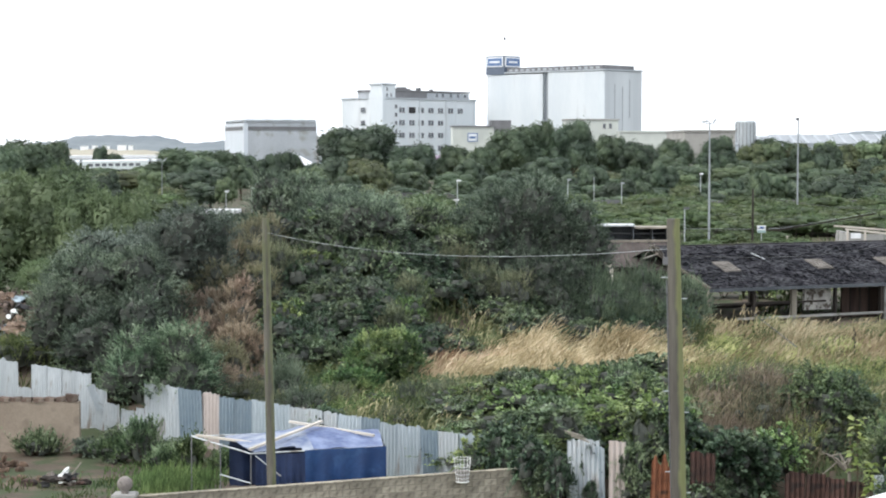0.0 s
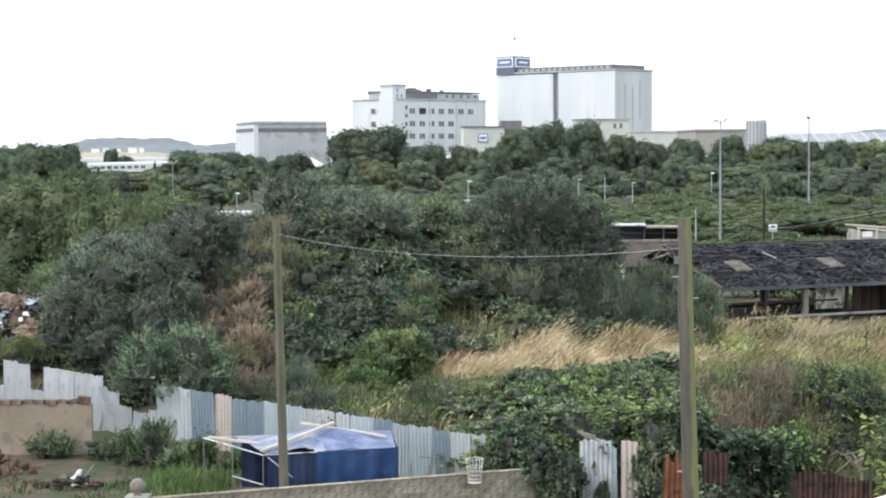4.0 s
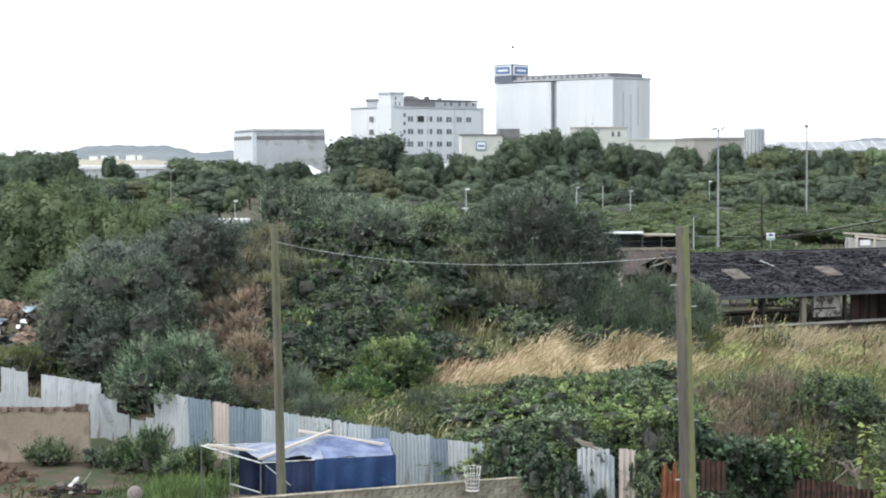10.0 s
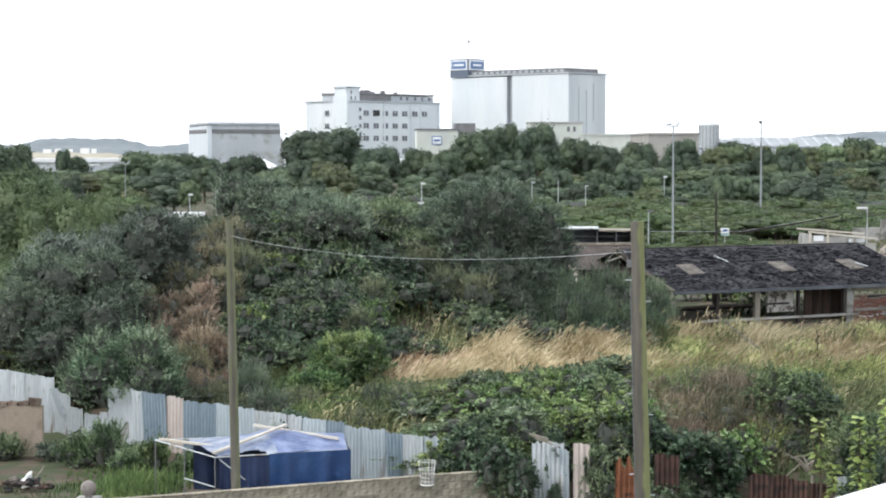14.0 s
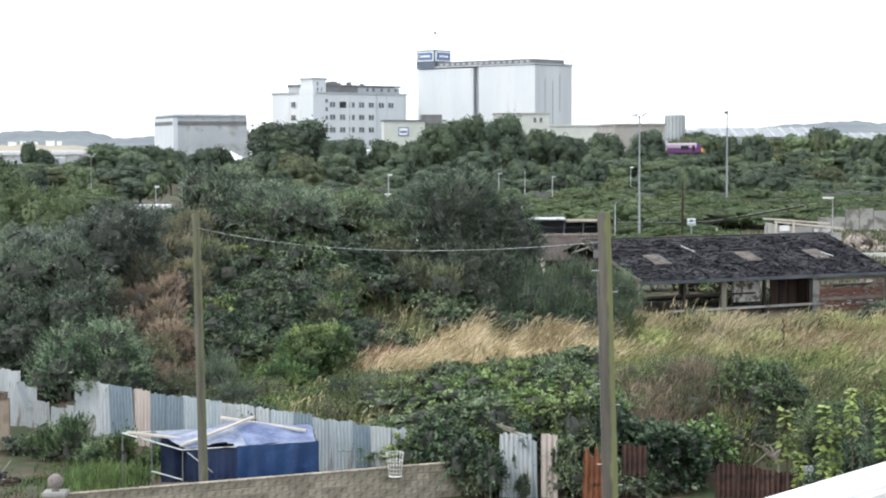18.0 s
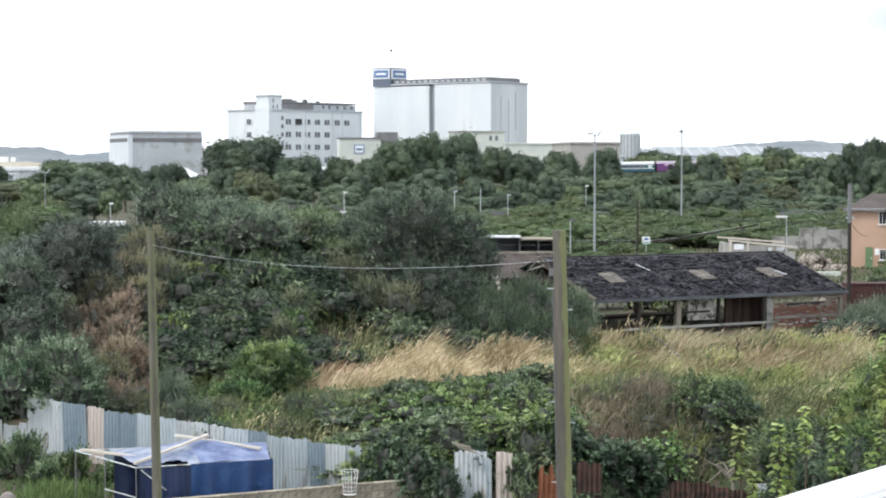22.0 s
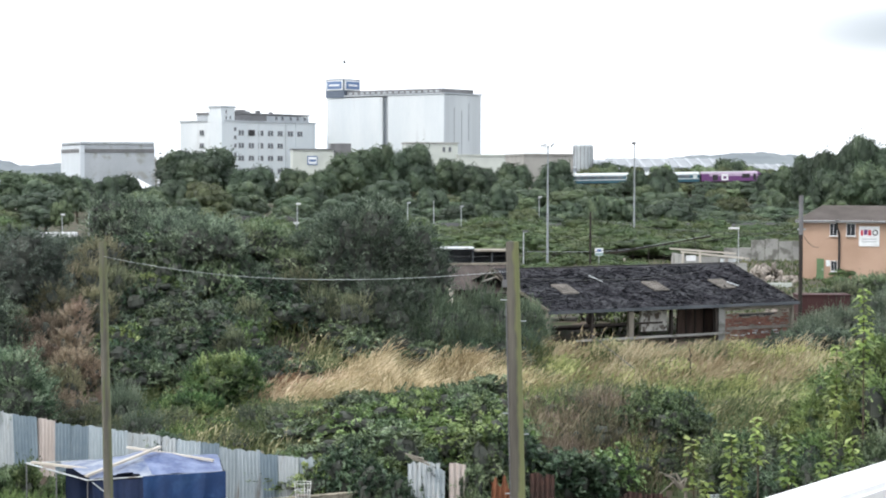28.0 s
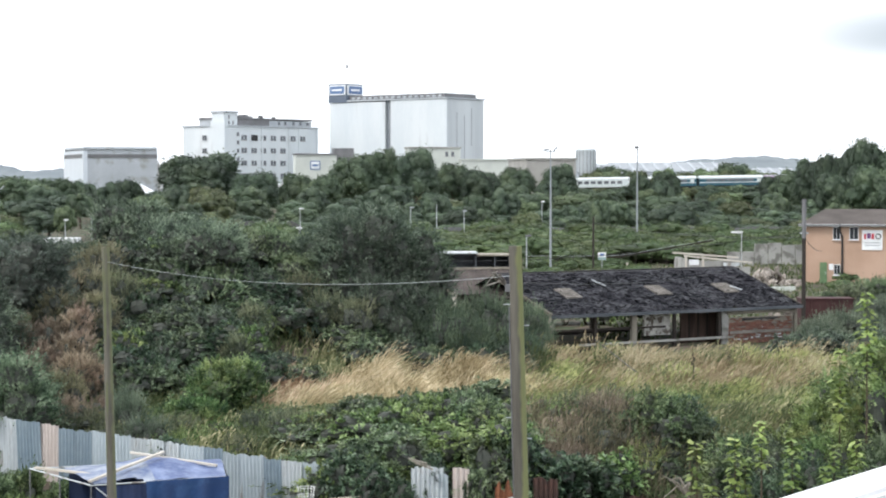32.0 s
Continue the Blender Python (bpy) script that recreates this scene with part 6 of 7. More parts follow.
def belt(y, gap, tall, spread, lo=-0.252, hi=0.338, clear=()):
    rows = []
    x = lo * y
    while x < hi * y:
        px, py = x + rt.uniform(-0.3, 0.3) * gap, y + rt.uniform(-spread, spread)
        h = tall * rt.uniform(0.62, 1.2)
        for a, b, cap in clear:
            if a < px / py < b:
                h = min(h, cap * rt.uniform(0.86, 1.04))
        rows.append((px, py, gap * rt.choice((0.8, 1.0, 1.2, 1.5, 1.8)) * rt.uniform(0.9, 1.1), h))
        x += gap * rt.uniform(0.8, 1.25)
    rt.shuffle(rows)
    put_trees(PROTO, rows)


belt(285, 5.0, 5.4, 14, clear=((-0.05, 0.03, 3.6),))
belt(335, 6.0, 6.6, 16, clear=((0.12, 0.27, 5.6),))
belt(390, 7.4, 7.6, 18, clear=((0.14, 0.27, 7.2), (-0.20, -0.145, 5.8), (-0.088, -0.058, 6.8)))
belt(450, 8.0, 8.6, 18, clear=((0.155, 0.185, 7.4), (0.205, 0.26, 7.0), (-0.20, -0.145, 5.5), (-0.088, -0.058, 6.8)))
belt(515, 8.5, 9.2, 12, clear=((0.155, 0.185, 7.3), (0.205, 0.27, 6.4), (-0.2, -0.145, 4.8), (-0.088, -0.058, 6.4)))


# trees that stand above the belt: bearing (the run to the side for a step forward), rise of the top likewise, width, distance
def rising(protos, rows):
    out = []
    for side, rise, wide, y in rows:
        x = side * y
        out.append((x, y, wide * y * 1.12, (11.5 + rise * y - gz(x, y)) / 0.95))
    put_trees(protos, out)


for y0, gap, tall in ((273, 0.0165, 3.0), (300, 0.0165, 3.6), (318, 0.0165, 4.0), (360, 0.018, 4.4)):
    put_trees(PROTO[:5], [(y0 * (-0.07 + gap * k) + rt.uniform(-2, 2), y0 + rt.uniform(-4, 4), rt.uniform(6, 9), tall * rt.uniform(0.7, 1.1)) for k in range(int(0.42 / gap))])
rising(BIG[1:], [(-0.044, 0.0118, 0.042, 430), (-0.0165, 0.0040, 0.026, 400), (0.068, 0.014, 0.026, 452), (-0.083, -0.0005, 0.017, 440),
                 (0.145, 0.0062, 0.020, 510), (0.190, 0.0024, 0.014, 505), (0.2035, 0.0026, 0.0155, 500), (0.104, 0.0050, 0.022, 470), (-0.1815, 0.001, 0.008, 584), (-0.175, -0.0018, 0.013, 586)])
rising(BIG[:1], [(0.038, 0.0135, 0.031, 450), (0.052, 0.0165, 0.018, 455), (0.006, 0.003, 0.019, 430), (0.088, 0.0085, 0.022, 480), (0.122, 0.0062, 0.022, 480),
                 (-0.137, 0.0012, 0.036, 440), (-0.118, 0.0002, 0.026, 445), (0.02, 0.002, 0.02, 420), (0.24, 0.0086, 0.024, 585), (0.17, 0.0066, 0.018, 592), (0.182, 0.005, 0.018, 592)])
rising(BIG[:1], [(-0.225, 0.0062, 0.036, 330), (-0.208, 0.0055, 0.026, 335), (-0.25, 0.006, 0.04, 330), (-0.27, 0.007, 0.04, 330), (-0.235, 0.002, 0.026, 300)])
rising(BIG, [
             (0.272, 0.0045, 0.022, 400), (0.283, 0.009, 0.02, 380), (0.292, 0.0145, 0.016, 350), (0.300, 0.012, 0.02, 350), (0.311, 0.0195, 0.024, 335), (0.328, 0.0185, 0.03, 335),
             (0.345, 0.02, 0.032, 335), (0.37, 0.018, 0.034, 335), (0.295, 0.004, 0.022, 320), (0.318, 0.008, 0.03, 315), (0.263, 0.0005, 0.016, 420), (0.338, 0.006, 0.03, 305)])
put_trees(WILLOW, [(-18.8, 109, 5.6, 8.6), (-23.8, 112, 8.4, 10.3), (-20.6, 108.5, 5.0, 8.4), (-26.8, 114, 6.5, 8.2), (-21.0, 110, 4.6, 6.6), (-27, 104, 6, 6), (-21.5, 103, 4.5, 4.5), (-23.6, 101, 5, 2.4), (-26.4, 101.5, 5, 2.2)])
for i, (src, *_) in enumerate(PROTO + BIG + WILLOW):
    src.matrix_basis = pose(-150 - 9 * i, 400, gz(-150, 400))
rising(PROTO[2:3] + PROTO[5:], [(0.163 + 0.0125 * k + rt.uniform(-0.003, 0.003), 0.0048 + rt.uniform(-0.0018, 0.0018), rt.uniform(0.014, 0.019), 580) for k in range(10)])
rising(PROTO[:5], [(0.15 + 0.0092 * k + rt.uniform(-0.002, 0.002), (7.5 + 0.0155 * (0.15 + 0.0092 * k) * 548 - 11.5) / 546 - 0.001 + rt.uniform(-0.0006, 0.0006), rt.uniform(0.011, 0.015), 546) for k in range(15)])
put_trees(PROTO[:5], [(-127 + 5 * k, 580 + rt.uniform(-2, 2), 7, rt.uniform(3.4, 4.4)) for k in range(9)])
put_trees(PROTO[:5], [(88 + 12 * k, 584 + rt.uniform(-2, 2), rt.uniform(7, 9.5), rt.uniform(8.8, 10.4)) for k in range(8)])


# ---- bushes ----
def bush(name, label, category, x, y, w, d, h, material, leaf=0.12, n=900, lobes=22, seed=1, slim=0.4, droop=0.3, lift=0.45, reach=0.8, per=12, splay=0.75, group="", sink=0.15, inner="leaf_gap_shade", fill=0.7):
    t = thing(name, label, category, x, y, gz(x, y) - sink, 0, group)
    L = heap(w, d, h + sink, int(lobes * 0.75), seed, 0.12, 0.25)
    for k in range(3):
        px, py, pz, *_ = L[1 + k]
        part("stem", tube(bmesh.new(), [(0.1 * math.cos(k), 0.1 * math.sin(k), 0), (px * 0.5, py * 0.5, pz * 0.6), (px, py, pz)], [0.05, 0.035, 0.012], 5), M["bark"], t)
    # inner mass, by default in a dark tone painted as shade between leaves
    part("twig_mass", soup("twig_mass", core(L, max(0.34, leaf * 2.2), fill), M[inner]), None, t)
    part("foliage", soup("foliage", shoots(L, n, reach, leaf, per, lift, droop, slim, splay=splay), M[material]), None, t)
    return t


def to_top(x, y, top):
    return (top - gz(x, y)) / 0.95


GREY = ("silver_willow_bush", "large grey-green bush with silvery leaf undersides", "bush")
for k, (x, y, wd, top, mt, n) in enumerate(((-12.2, 87, 5.4, 8.9, "f_grey", 1500), (-14.9, 85.4, 4.8, 7.9, "f_grey", 1100), (-14.3, 82, 6.2, 7.2, "f_dark", 1700), (-15.6, 80, 3.8, 6.0, "f_dark", 1000), (-13.6, 78.8, 4.8, 5.2, "f_buddleia", 1200))):
    bush(*GREY, x, y, wd, wd * 0.8, to_top(x, y, top), mt, 0.17, n, 26, 11 + k, 0.36, 0.25, 0.55, 0.85)
bush("sallow_bush", "rounded grey-green bush leaning over the metal fence", "bush", -11.1, 73.6, 4.6, 3.2, to_top(-11.1, 73.6, 4.4), "f_sallow", 0.16, 1500, 26, 15, 0.34, 0.15, 0.7, 0.9)
DARK = ("buddleia_bush", "tall dark green buddleia bush on the spoil heap", "bush")
for k, (x, y, wd, top, mt, n) in enumerate(((-7.8, 97, 4.4, 10.2, "f_dark", 900), (-4.2, 92.5, 5.0, 9.2, "f_dark", 1300), (-5.6, 95, 4.2, 9.4, "f_dark", 800), (-10.4, 96, 4.4, 8.0, "f_dark", 800), (-2.0, 96, 4.8, 8.9, "f_bramble", 800),
                                           (0.4, 98, 5.0, 8.7, "f_bramble", 800), (3.9, 95, 6.2, 10.0, "f_buddleia", 2400), (6.2, 95.4, 4.6, 8.9, "f_buddleia", 1400), (2.4, 94.4, 3.6, 8.0, "f_dark", 800), (0.7, 94.6, 3.4, 7.5, "f_bramble", 600), (5.2, 92.4, 4.6, 6.6, "f_buddleia", 1000))):
    bush(*DARK, x, y, wd, wd * 0.85, to_top(x, y, top), mt, 0.17, n, 26, 21 + k, 0.38, 0.22, 0.6, 0.9)
for k, (x, y, wd, h, mt) in enumerate(((-6.6, 73.2, 2.4, 0.9, "f_olive"), (-5.4, 72.6, 1.9, 1.5, "f_sage"), (-6.6, 71.4, 1.6, 1.1, "f_sage"), (-3.6, 72, 2.6, 0.8, "f_bright"), (-1.6, 70, 2.4, 0.8, "f_olive"), (0.3, 71.4, 2.2, 0.9, "f_olive"), (-7.6, 75.2, 2.2, 1.1, "f_olive"), (-4.4, 74.4, 2.2, 1.0, "f_olive"),
                                      (-0.8, 73, 2.2, 0.8, "f_sage"), (-2.6, 68.4, 2.0, 0.7, "f_bright"), (-6.0, 70.6, 1.8, 0.6, "f_bramble"), (-8.8, 76.6, 2.0, 1.4, "f_brown"), (-7.2, 78, 2.4, 1.2, "f_brown"))):
    bush("weed_clump", {"f_olive": "yellowing olive weeds behind the metal fence", "f_sage": "feathery grey-green weeds behind the metal fence", "f_rust": "dead tan weed stalks behind the metal fence", "f_brown": "red-brown dead weeds at the foot of the heap"}.get(mt, "low green weeds behind the metal fence"), "plant", x, y, wd, wd * 0.8, h, mt, 0.13, 240, 14, 180 + k, 0.26, 0.1, 1.3, 0.7, 12, 0.4, group="fence weeds")
for k, (x, y, wd, top) in enumerate(((5.6, 91.6, 3.4, 4.5), (7.6, 93.5, 4.2, 5.3), (10.1, 96, 4.0, 5.4), (12.3, 98, 3.4, 4.9), (13.2, 101, 2.4, 4.1), (9, 91.5, 2.6, 3.7), (11.6, 93.6, 2.8, 3.6), (6.6, 96, 3.2, 6.2))):
    bush("broom_bush", "dark green feathery broom bush beside the shed", "bush", x, y, wd, wd, to_top(x, y, top), "f_broom", 0.2, 620, 20, 90 + k, 0.2, -0.05, 1.5, 1.1, 14, 0.3, group="broom bushes")
for k, (x, y, wd, top) in enumerate(((31.2, 109, 3.0, 2.7), (33.8, 113, 4.0, 3.1), (37.0, 115, 3.6, 3.7), (39.6, 118, 4.4, 4.3), (30.2, 104, 2.6, 2.6), (35.8, 107, 4, 3.3))):
    bush("sage_bush", "soft grey-green bush behind the ruined shed", "bush", x, y, wd, wd, to_top(x, y, top), "f_sage", 0.17, 520, 18, 110 + k, 0.3, 0.0, 1.0, 0.9, 12, 0.45, group="sage bushes")
for k, (x, y, wd, h, mt) in enumerate(((-10.2, 83.8, 1.7, 5.3, "f_brown"), (-9.2, 84.2, 1.4, 5.9, "f_rust"), (-10.2, 81.6, 2.0, 4.3, "f_brown"), (-9.1, 82.0, 1.6, 4.9, "f_rust"), (-9.0, 80.6, 1.7, 4.1, "f_rust"), (-11.4, 83.0, 1.8, 5.1, "f_brown"), (-11.0, 80.2, 1.8, 3.9, "f_brown"), (-9.2, 78.6, 2.0, 3.3, "f_dry"), (-8.3, 80.4, 1.5, 3.8, "f_rust"), (-9.6, 86.2, 1.6, 6.3, "f_olive"))):
    bush("rusty_dock", "patch of dead tan grass and dock" if mt in ("f_rust", "f_dry") else "patch of red-brown dead dock and bramble", "plant", x, y, wd, wd * 0.9, max(1.0, to_top(x, y, h)), mt, 0.22, 330, 12, 31 + k, 0.16, 0.22, 1.5, 0.85, 12, 0.35)
for k, (x, y, wd, top, mt) in enumerate(((-9.4, 88.5, 2.8, 7.4, "f_dry"), (-8.8, 91.0, 2.6, 8.5, "f_dry"), (-10.1, 88.0, 1.8, 7.4, "f_rust"), (-8.4, 86.5, 2.0, 6.4, "f_dry"), (-10.5, 86.0, 1.8, 6.6, "f_dry"), (-7.6, 88.5, 1.8, 7.2, "f_olive"), (-1.6, 87.5, 1.6, 5.6, "f_olive"), (3.4, 90.6, 2.4, 5.8, "f_olive"), (-2.2, 84.5, 1.3, 4.4, "f_olive"), (1.8, 91, 2.6, 6.0, "f_olive"), (0.6, 92.4, 2.2, 6.6, "f_olive"), (-18.6, 82.8, 3.2, 3.3, "f_lush"), (-20.6, 84.5, 3.4, 2.7, "f_olive"), (-19.6, 83.6, 2.4, 2.9, "f_olive"))):
    bush("weed_clump", "fresh yellow-green weeds on the heap" if mt == "f_lush" else "dry tan weeds on the heap" if mt in ("f_rust", "f_dry") else "yellowing olive weeds on the heap", "plant", x, y, wd, wd * 0.8, max(1.0, to_top(x, y, top)), mt, 0.15, 420, 16, 56 + k, 0.24, 0.1, 1.2, 0.7, 12, 0.4)
bush("elder_shrub", "bright green leafy shrub in the rough grass", "shrub", -2.4, 78, 3.2, 2.6, 2.7, "f_elder", 0.15, 1000, 20, 33, 0.55, 0.2, 0.6, 0.7, inner="f_bramble")
bush("elder_shrub", "bright green leafy shrub in the rough grass", "shrub", -3.9, 76.6, 2.8, 2, 1.3, "f_elder", 0.15, 620, 16, 34, 0.55, 0.2, 0.6, 0.7, inner="f_bramble")
bush("elder_shrub", "bright green leafy shrub in the rough grass", "shrub", -5.0, 75.4, 2.0, 1.8, 0.9, "f_elder", 0.15, 260, 14, 35, 0.55, 0.2, 0.6, 0.6)

BR = []
for k, (mt, lab) in enumerate((("f_bramble", "tangled green bramble thicket"), ("f_ivy", "dark ivy and bramble thicket"), ("f_bramble", "tangled green bramble thicket"), ("f_dark", "dark green nettle and bramble thicket"), ("f_bright", "bright green bramble thicket"), ("f_bright", "bright green bramble thicket"))):
    b = bush("bramble_thicket", lab, "bramble", 0, 0, 3, 3, 1.5, mt, 0.165, 180, 14, 40 + k, 0.62, 0.42, 0.5, 0.75, 12, 0.85, group="bramble thickets")
    BR.append(b)


TALL = {}
for k, (mt, lab) in enumerate((("f_ivy", "tall dark ivy and bramble thicket"), ("f_bramble", "tall tangled green bramble thicket"), ("f_bright", "tall bright green bramble thicket"))):
    TALL[k] = bush("bramble_thicket", lab, "bramble", 0, 0, 1.7, 1.7, 2.2, mt, 0.165, 170, 16, 50 + k, 0.62, 0.45, 0.4, 0.7, 12, 0.85, group="bramble thickets")


def put_bramble(kinds, x, y, w, h, d=None):
    if h > 0.85 * w:
        k = {1: 0, 0: 1, 2: 1, 3: 0}.get(rt.choice(kinds), 2)
        ob = copy_thing(TALL[k], pose(x, y, gz(x, y) - 0.15, rt.uniform(-6, 6), rt.uniform(-6, 6), rt.uniform(0, 360)))
        ob.scale = (w / 1.7, w / 1.7, h / 2.2)
        return
    ob = copy_thing(BR[rt.choice(kinds)], pose(x, y, gz(x, y) - 0.15, rt.uniform(-9, 9), rt.uniform(-9, 9), rt.uniform(0, 360)))
    ob.scale = (w / 3 * rt.uniform(0.7, 1.3), (d or w) / 3, h / 1.5)


def strew(kinds, n, x0, x1, y0, y1, w, h):
    for _ in range(n):
        put_bramble(kinds, rt.uniform(x0, x1), rt.uniform(y0, y1), w * rt.uniform(0.7, 1.3), h * rt.uniform(0.7, 1.3))


strew((0, 1, 3, 4, 2), 40, -8.6, -1.0, 80, 94, 2.6, 1.7)
strew((0, 1, 3), 18, -6.0, 1.0, 83.5, 92, 2.6, 1.7)
strew((0, 1, 3), 12, -1.5, 4, 89, 94, 3.0, 1.5)
strew((0, 1, 3), 24, 2.5, 10.5, 89.5, 95, 3.0, 1.6)
strew((0, 3), 18, 4, 12.5, 91, 99, 3.0, 1.9)
strew((0, 1, 3), 12, -16, -8, 77, 84, 2.6, 1.2)
strew((0, 2, 4), 10, -6, 1.5, 70, 77, 2.2, 0.8)
for k in range(40):
    x = rt.uniform(0.4, 8.0)
    put_bramble((0, 2, 4, 5), x, rt.uniform(64, 71.5), rt.uniform(1.8, 3.4), (0.8 + 0.16 * x) * rt.uniform(0.75, 1.2))
strew((1, 2, 4), 13, 1.9, 4.0, 61.6, 63.4, 2.0, 2.2)
strew((1, 2, 4), 10, 6.1, 8.5, 61.4, 63.4, 1.8, 2.2)
strew((1,), 8, 8.4, 10.2, 61.0, 62.6, 1.5, 1.2)
strew((1, 2), 11, 6.4, 9.7, 59.6, 60.9, 1.3, 1.3)
strew((1, 2), 5, 2.9, 4.0, 60.2, 61.2, 1.2, 1.4)
strew((0, 3), 9, 8.8, 16, 63.5, 72, 1.6, 0.7)
strew((0, 1, 1), 12, 12.4, 15.2, 65.5, 69.5, 1.7, 1.4)
strew((0, 2, 3), 26, 8.8, 14, 62.5, 70, 1.0, 0.85)
# lowest shrubs take the dark ivy colour: shade between saplings, painted in
for k, (x, y, wd, top) in enumerate(((14.6, 57, 1.8, 2.1), (14.4, 60.5, 2.0, 2.3), (15.2, 62.5, 2.4, 2.6), (15.4, 56.4, 1.8, 2.7), (16.0, 59.5, 2.4, 3.1), (16.2, 55.6, 1.8, 2.9), (17.0, 57.6, 2.2, 3.9), (18.2, 61, 2.8, 5.0), (18.8, 58, 2.4, 5.6), (17.9, 55, 1.9, 3.9), (13.6, 56.0, 1.2, 1.6))):
    bush("bank_shrub", "leafy green shrub on the bank near the terrace", "shrub", x, y, wd, wd, to_top(x, y, top), ("f_ivy", "f_shrub", "f_shrub", "f_ivy", "f_bramble", "f_ivy", "f_bright", "f_bright", "f_bright", "f_bramble", "f_ivy")[k], 0.13, 420, 20, 140 + k, 0.55, 0.2, 0.6, 0.75, group="bank shrubs")
for k in range(10):
    put_bramble((4, 5), 12 + 1.5 * k, 131 + rt.uniform(-1, 1), 3.4, 2.3)
strew((0, 3), 6, -14, -9, 68.5, 71, 1.2, 0.9)
for x, y, w, h in ((3.6, 60.0, 1.0, 2.0), (4.75, 60.1, 0.5, 1.0), (5.0, 60.9, 1.2, 2.6), (6.0, 60.4, 0.9, 2.2), (2.8, 60.9, 1.4, 2.3)):
    put_bramble((1, 2), x, y, w, h)
for k, b in TALL.items():
    b.matrix_basis = pose(9.0 + 1.1 * k, 62.4, gz(9.0 + 1.1 * k, 62.4) - 0.7)
for i, b in enumerate(BR):
    b.matrix_basis = pose(24 + 3 * i, 72, gz(24 + 3 * i, 72) - 0.1)
for x, y, w, h, k in ((27.6, 101, 3, 1.8, 3), (30, 102, 3.4, 2.0, 3), (33, 103, 4, 2.2, 3), (38.5, 118, 5, 2.2, 3), (41, 120, 6, 3.0, 3), (31.5, 109, 3, 1.6, 0), (44, 120, 6, 3.4, 0), (12.4, 104, 3.0, 2.2, 3), (11.0, 103, 3.4, 2.2, 3)):
    put_bramble((k,), x, y, w, h)
for k, (x, y, wd, top) in enumerate(((17.2, 60.6, 1.7, 4.2), (16.4, 60.2, 1.5, 3.5), (18.2, 58.6, 1.6, 5.2), (17.6, 59.0, 1.3, 3.6))):
    bush("bank_shrub", "yellow-green leafy shrub on the bank", "shrub", x, y, wd, wd, to_top(x, y, top), "f_lush", 0.15, 260, 16, 240 + k, 0.5, 0.2, 0.7, 0.7, group="bank shrubs", inner="f_bramble")
for k, (x, y, wd, top) in enumerate(((13.1, 64.8, 2.3, 3.95), (12.9, 65.4, 1.0, 4.4), (14.0, 65.6, 1.5, 3.7), (12.2, 65.4, 1.3, 3.5), (7.0, 65.6, 1.0, 3.9))):
    bush("bramble_bush", "dark green bramble bush on the bank", "bramble", x, y, wd, wd, to_top(x, y, top) * 0.94, "f_shrub", 0.15, int(130 * wd), 14, 260 + k, 0.6, 0.4, 0.6, 1.0, group="bank brambles")
for k, (x, y, wd, top) in enumerate(((9.4, 60.9, 1.7, 2.4), (10.2, 60.9, 1.2, 1.8), (8.9, 61.2, 1.1, 2.2))):
    bush("bramble_bush", "broad-leaved bramble bush at the foot of the bank", "bramble", x, y, wd, wd * 0.8, to_top(x, y, top), "f_ivy", 0.22, int(130 * wd), 12, 270 + k, 0.7, 0.4, 0.4, 0.6, 9, group="bank brambles")
bush("sage_bush", "soft grey-green feathery weed behind the metal fence", "bush", -6.3, 75, 1.5, 1.3, to_top(-6.3, 75, 3.0), "f_sage", 0.14, 420, 14, 280, 0.2, -0.05, 1.6, 0.9, 14, 0.3, group="sage bushes")
bush("bramble_bush", "small ivy-leaved bramble hanging over the metal fence", "bramble", -4.15, 67.55, 1.1, 0.9, to_top(-4.15, 67.5, 2.4), "f_ivy", 0.17, 150, 10, 281, 0.7, 0.5, 0.4, 0.7, group="bank brambles")
for k, (x, y, wd, top, mt) in enumerate(((42.6, 140, 3.0, 3.2, "f_olive"), (44.6, 141, 3.4, 3.7, "f_bramble"), (46.8, 142, 3.6, 3.9, "f_olive"), (40.6, 139, 2.2, 2.6, "f_bramble"))):
    bush("yard_bush", "olive-green bush on the rough ground before the house", "bush", x, y, wd, wd * 0.8, to_top(x, y, top), mt, 0.2, 320, 16, 290 + k, 0.45, 0.15, 0.8, 0.8, group="yard bushes")
bush("sycamore_shrub", "tall green leafy shrub near the terrace", "shrub", 19.9, 60, 4.0, 4, 6.2, "f_bright", 0.16, 1500, 26, 61, 0.6, 0.2, 0.6, 0.8)

for k, (x, y, wd, h) in enumerate(((-15.2, 70.2, 2.0, 0.75), (-12.0, 68.6, 1.9, 0.8), (-10.9, 68.0, 1.5, 1.75), (-8.9, 66.6, 0.9, 1.2), (-10.0, 67.2, 1.3, 0.7), (-7.6, 66.2, 1.2, 0.7))):
    bush("nettle_clump", "rank green nettles at the foot of the metal fence", "weeds", x, y, wd, wd * 0.7, h, "f_shrub" if k % 2 else "f_bramble", 0.16, 150, 12, 160 + k, 0.5, 0.15, 1.5, 0.8, 11, 0.4, group="nettles")

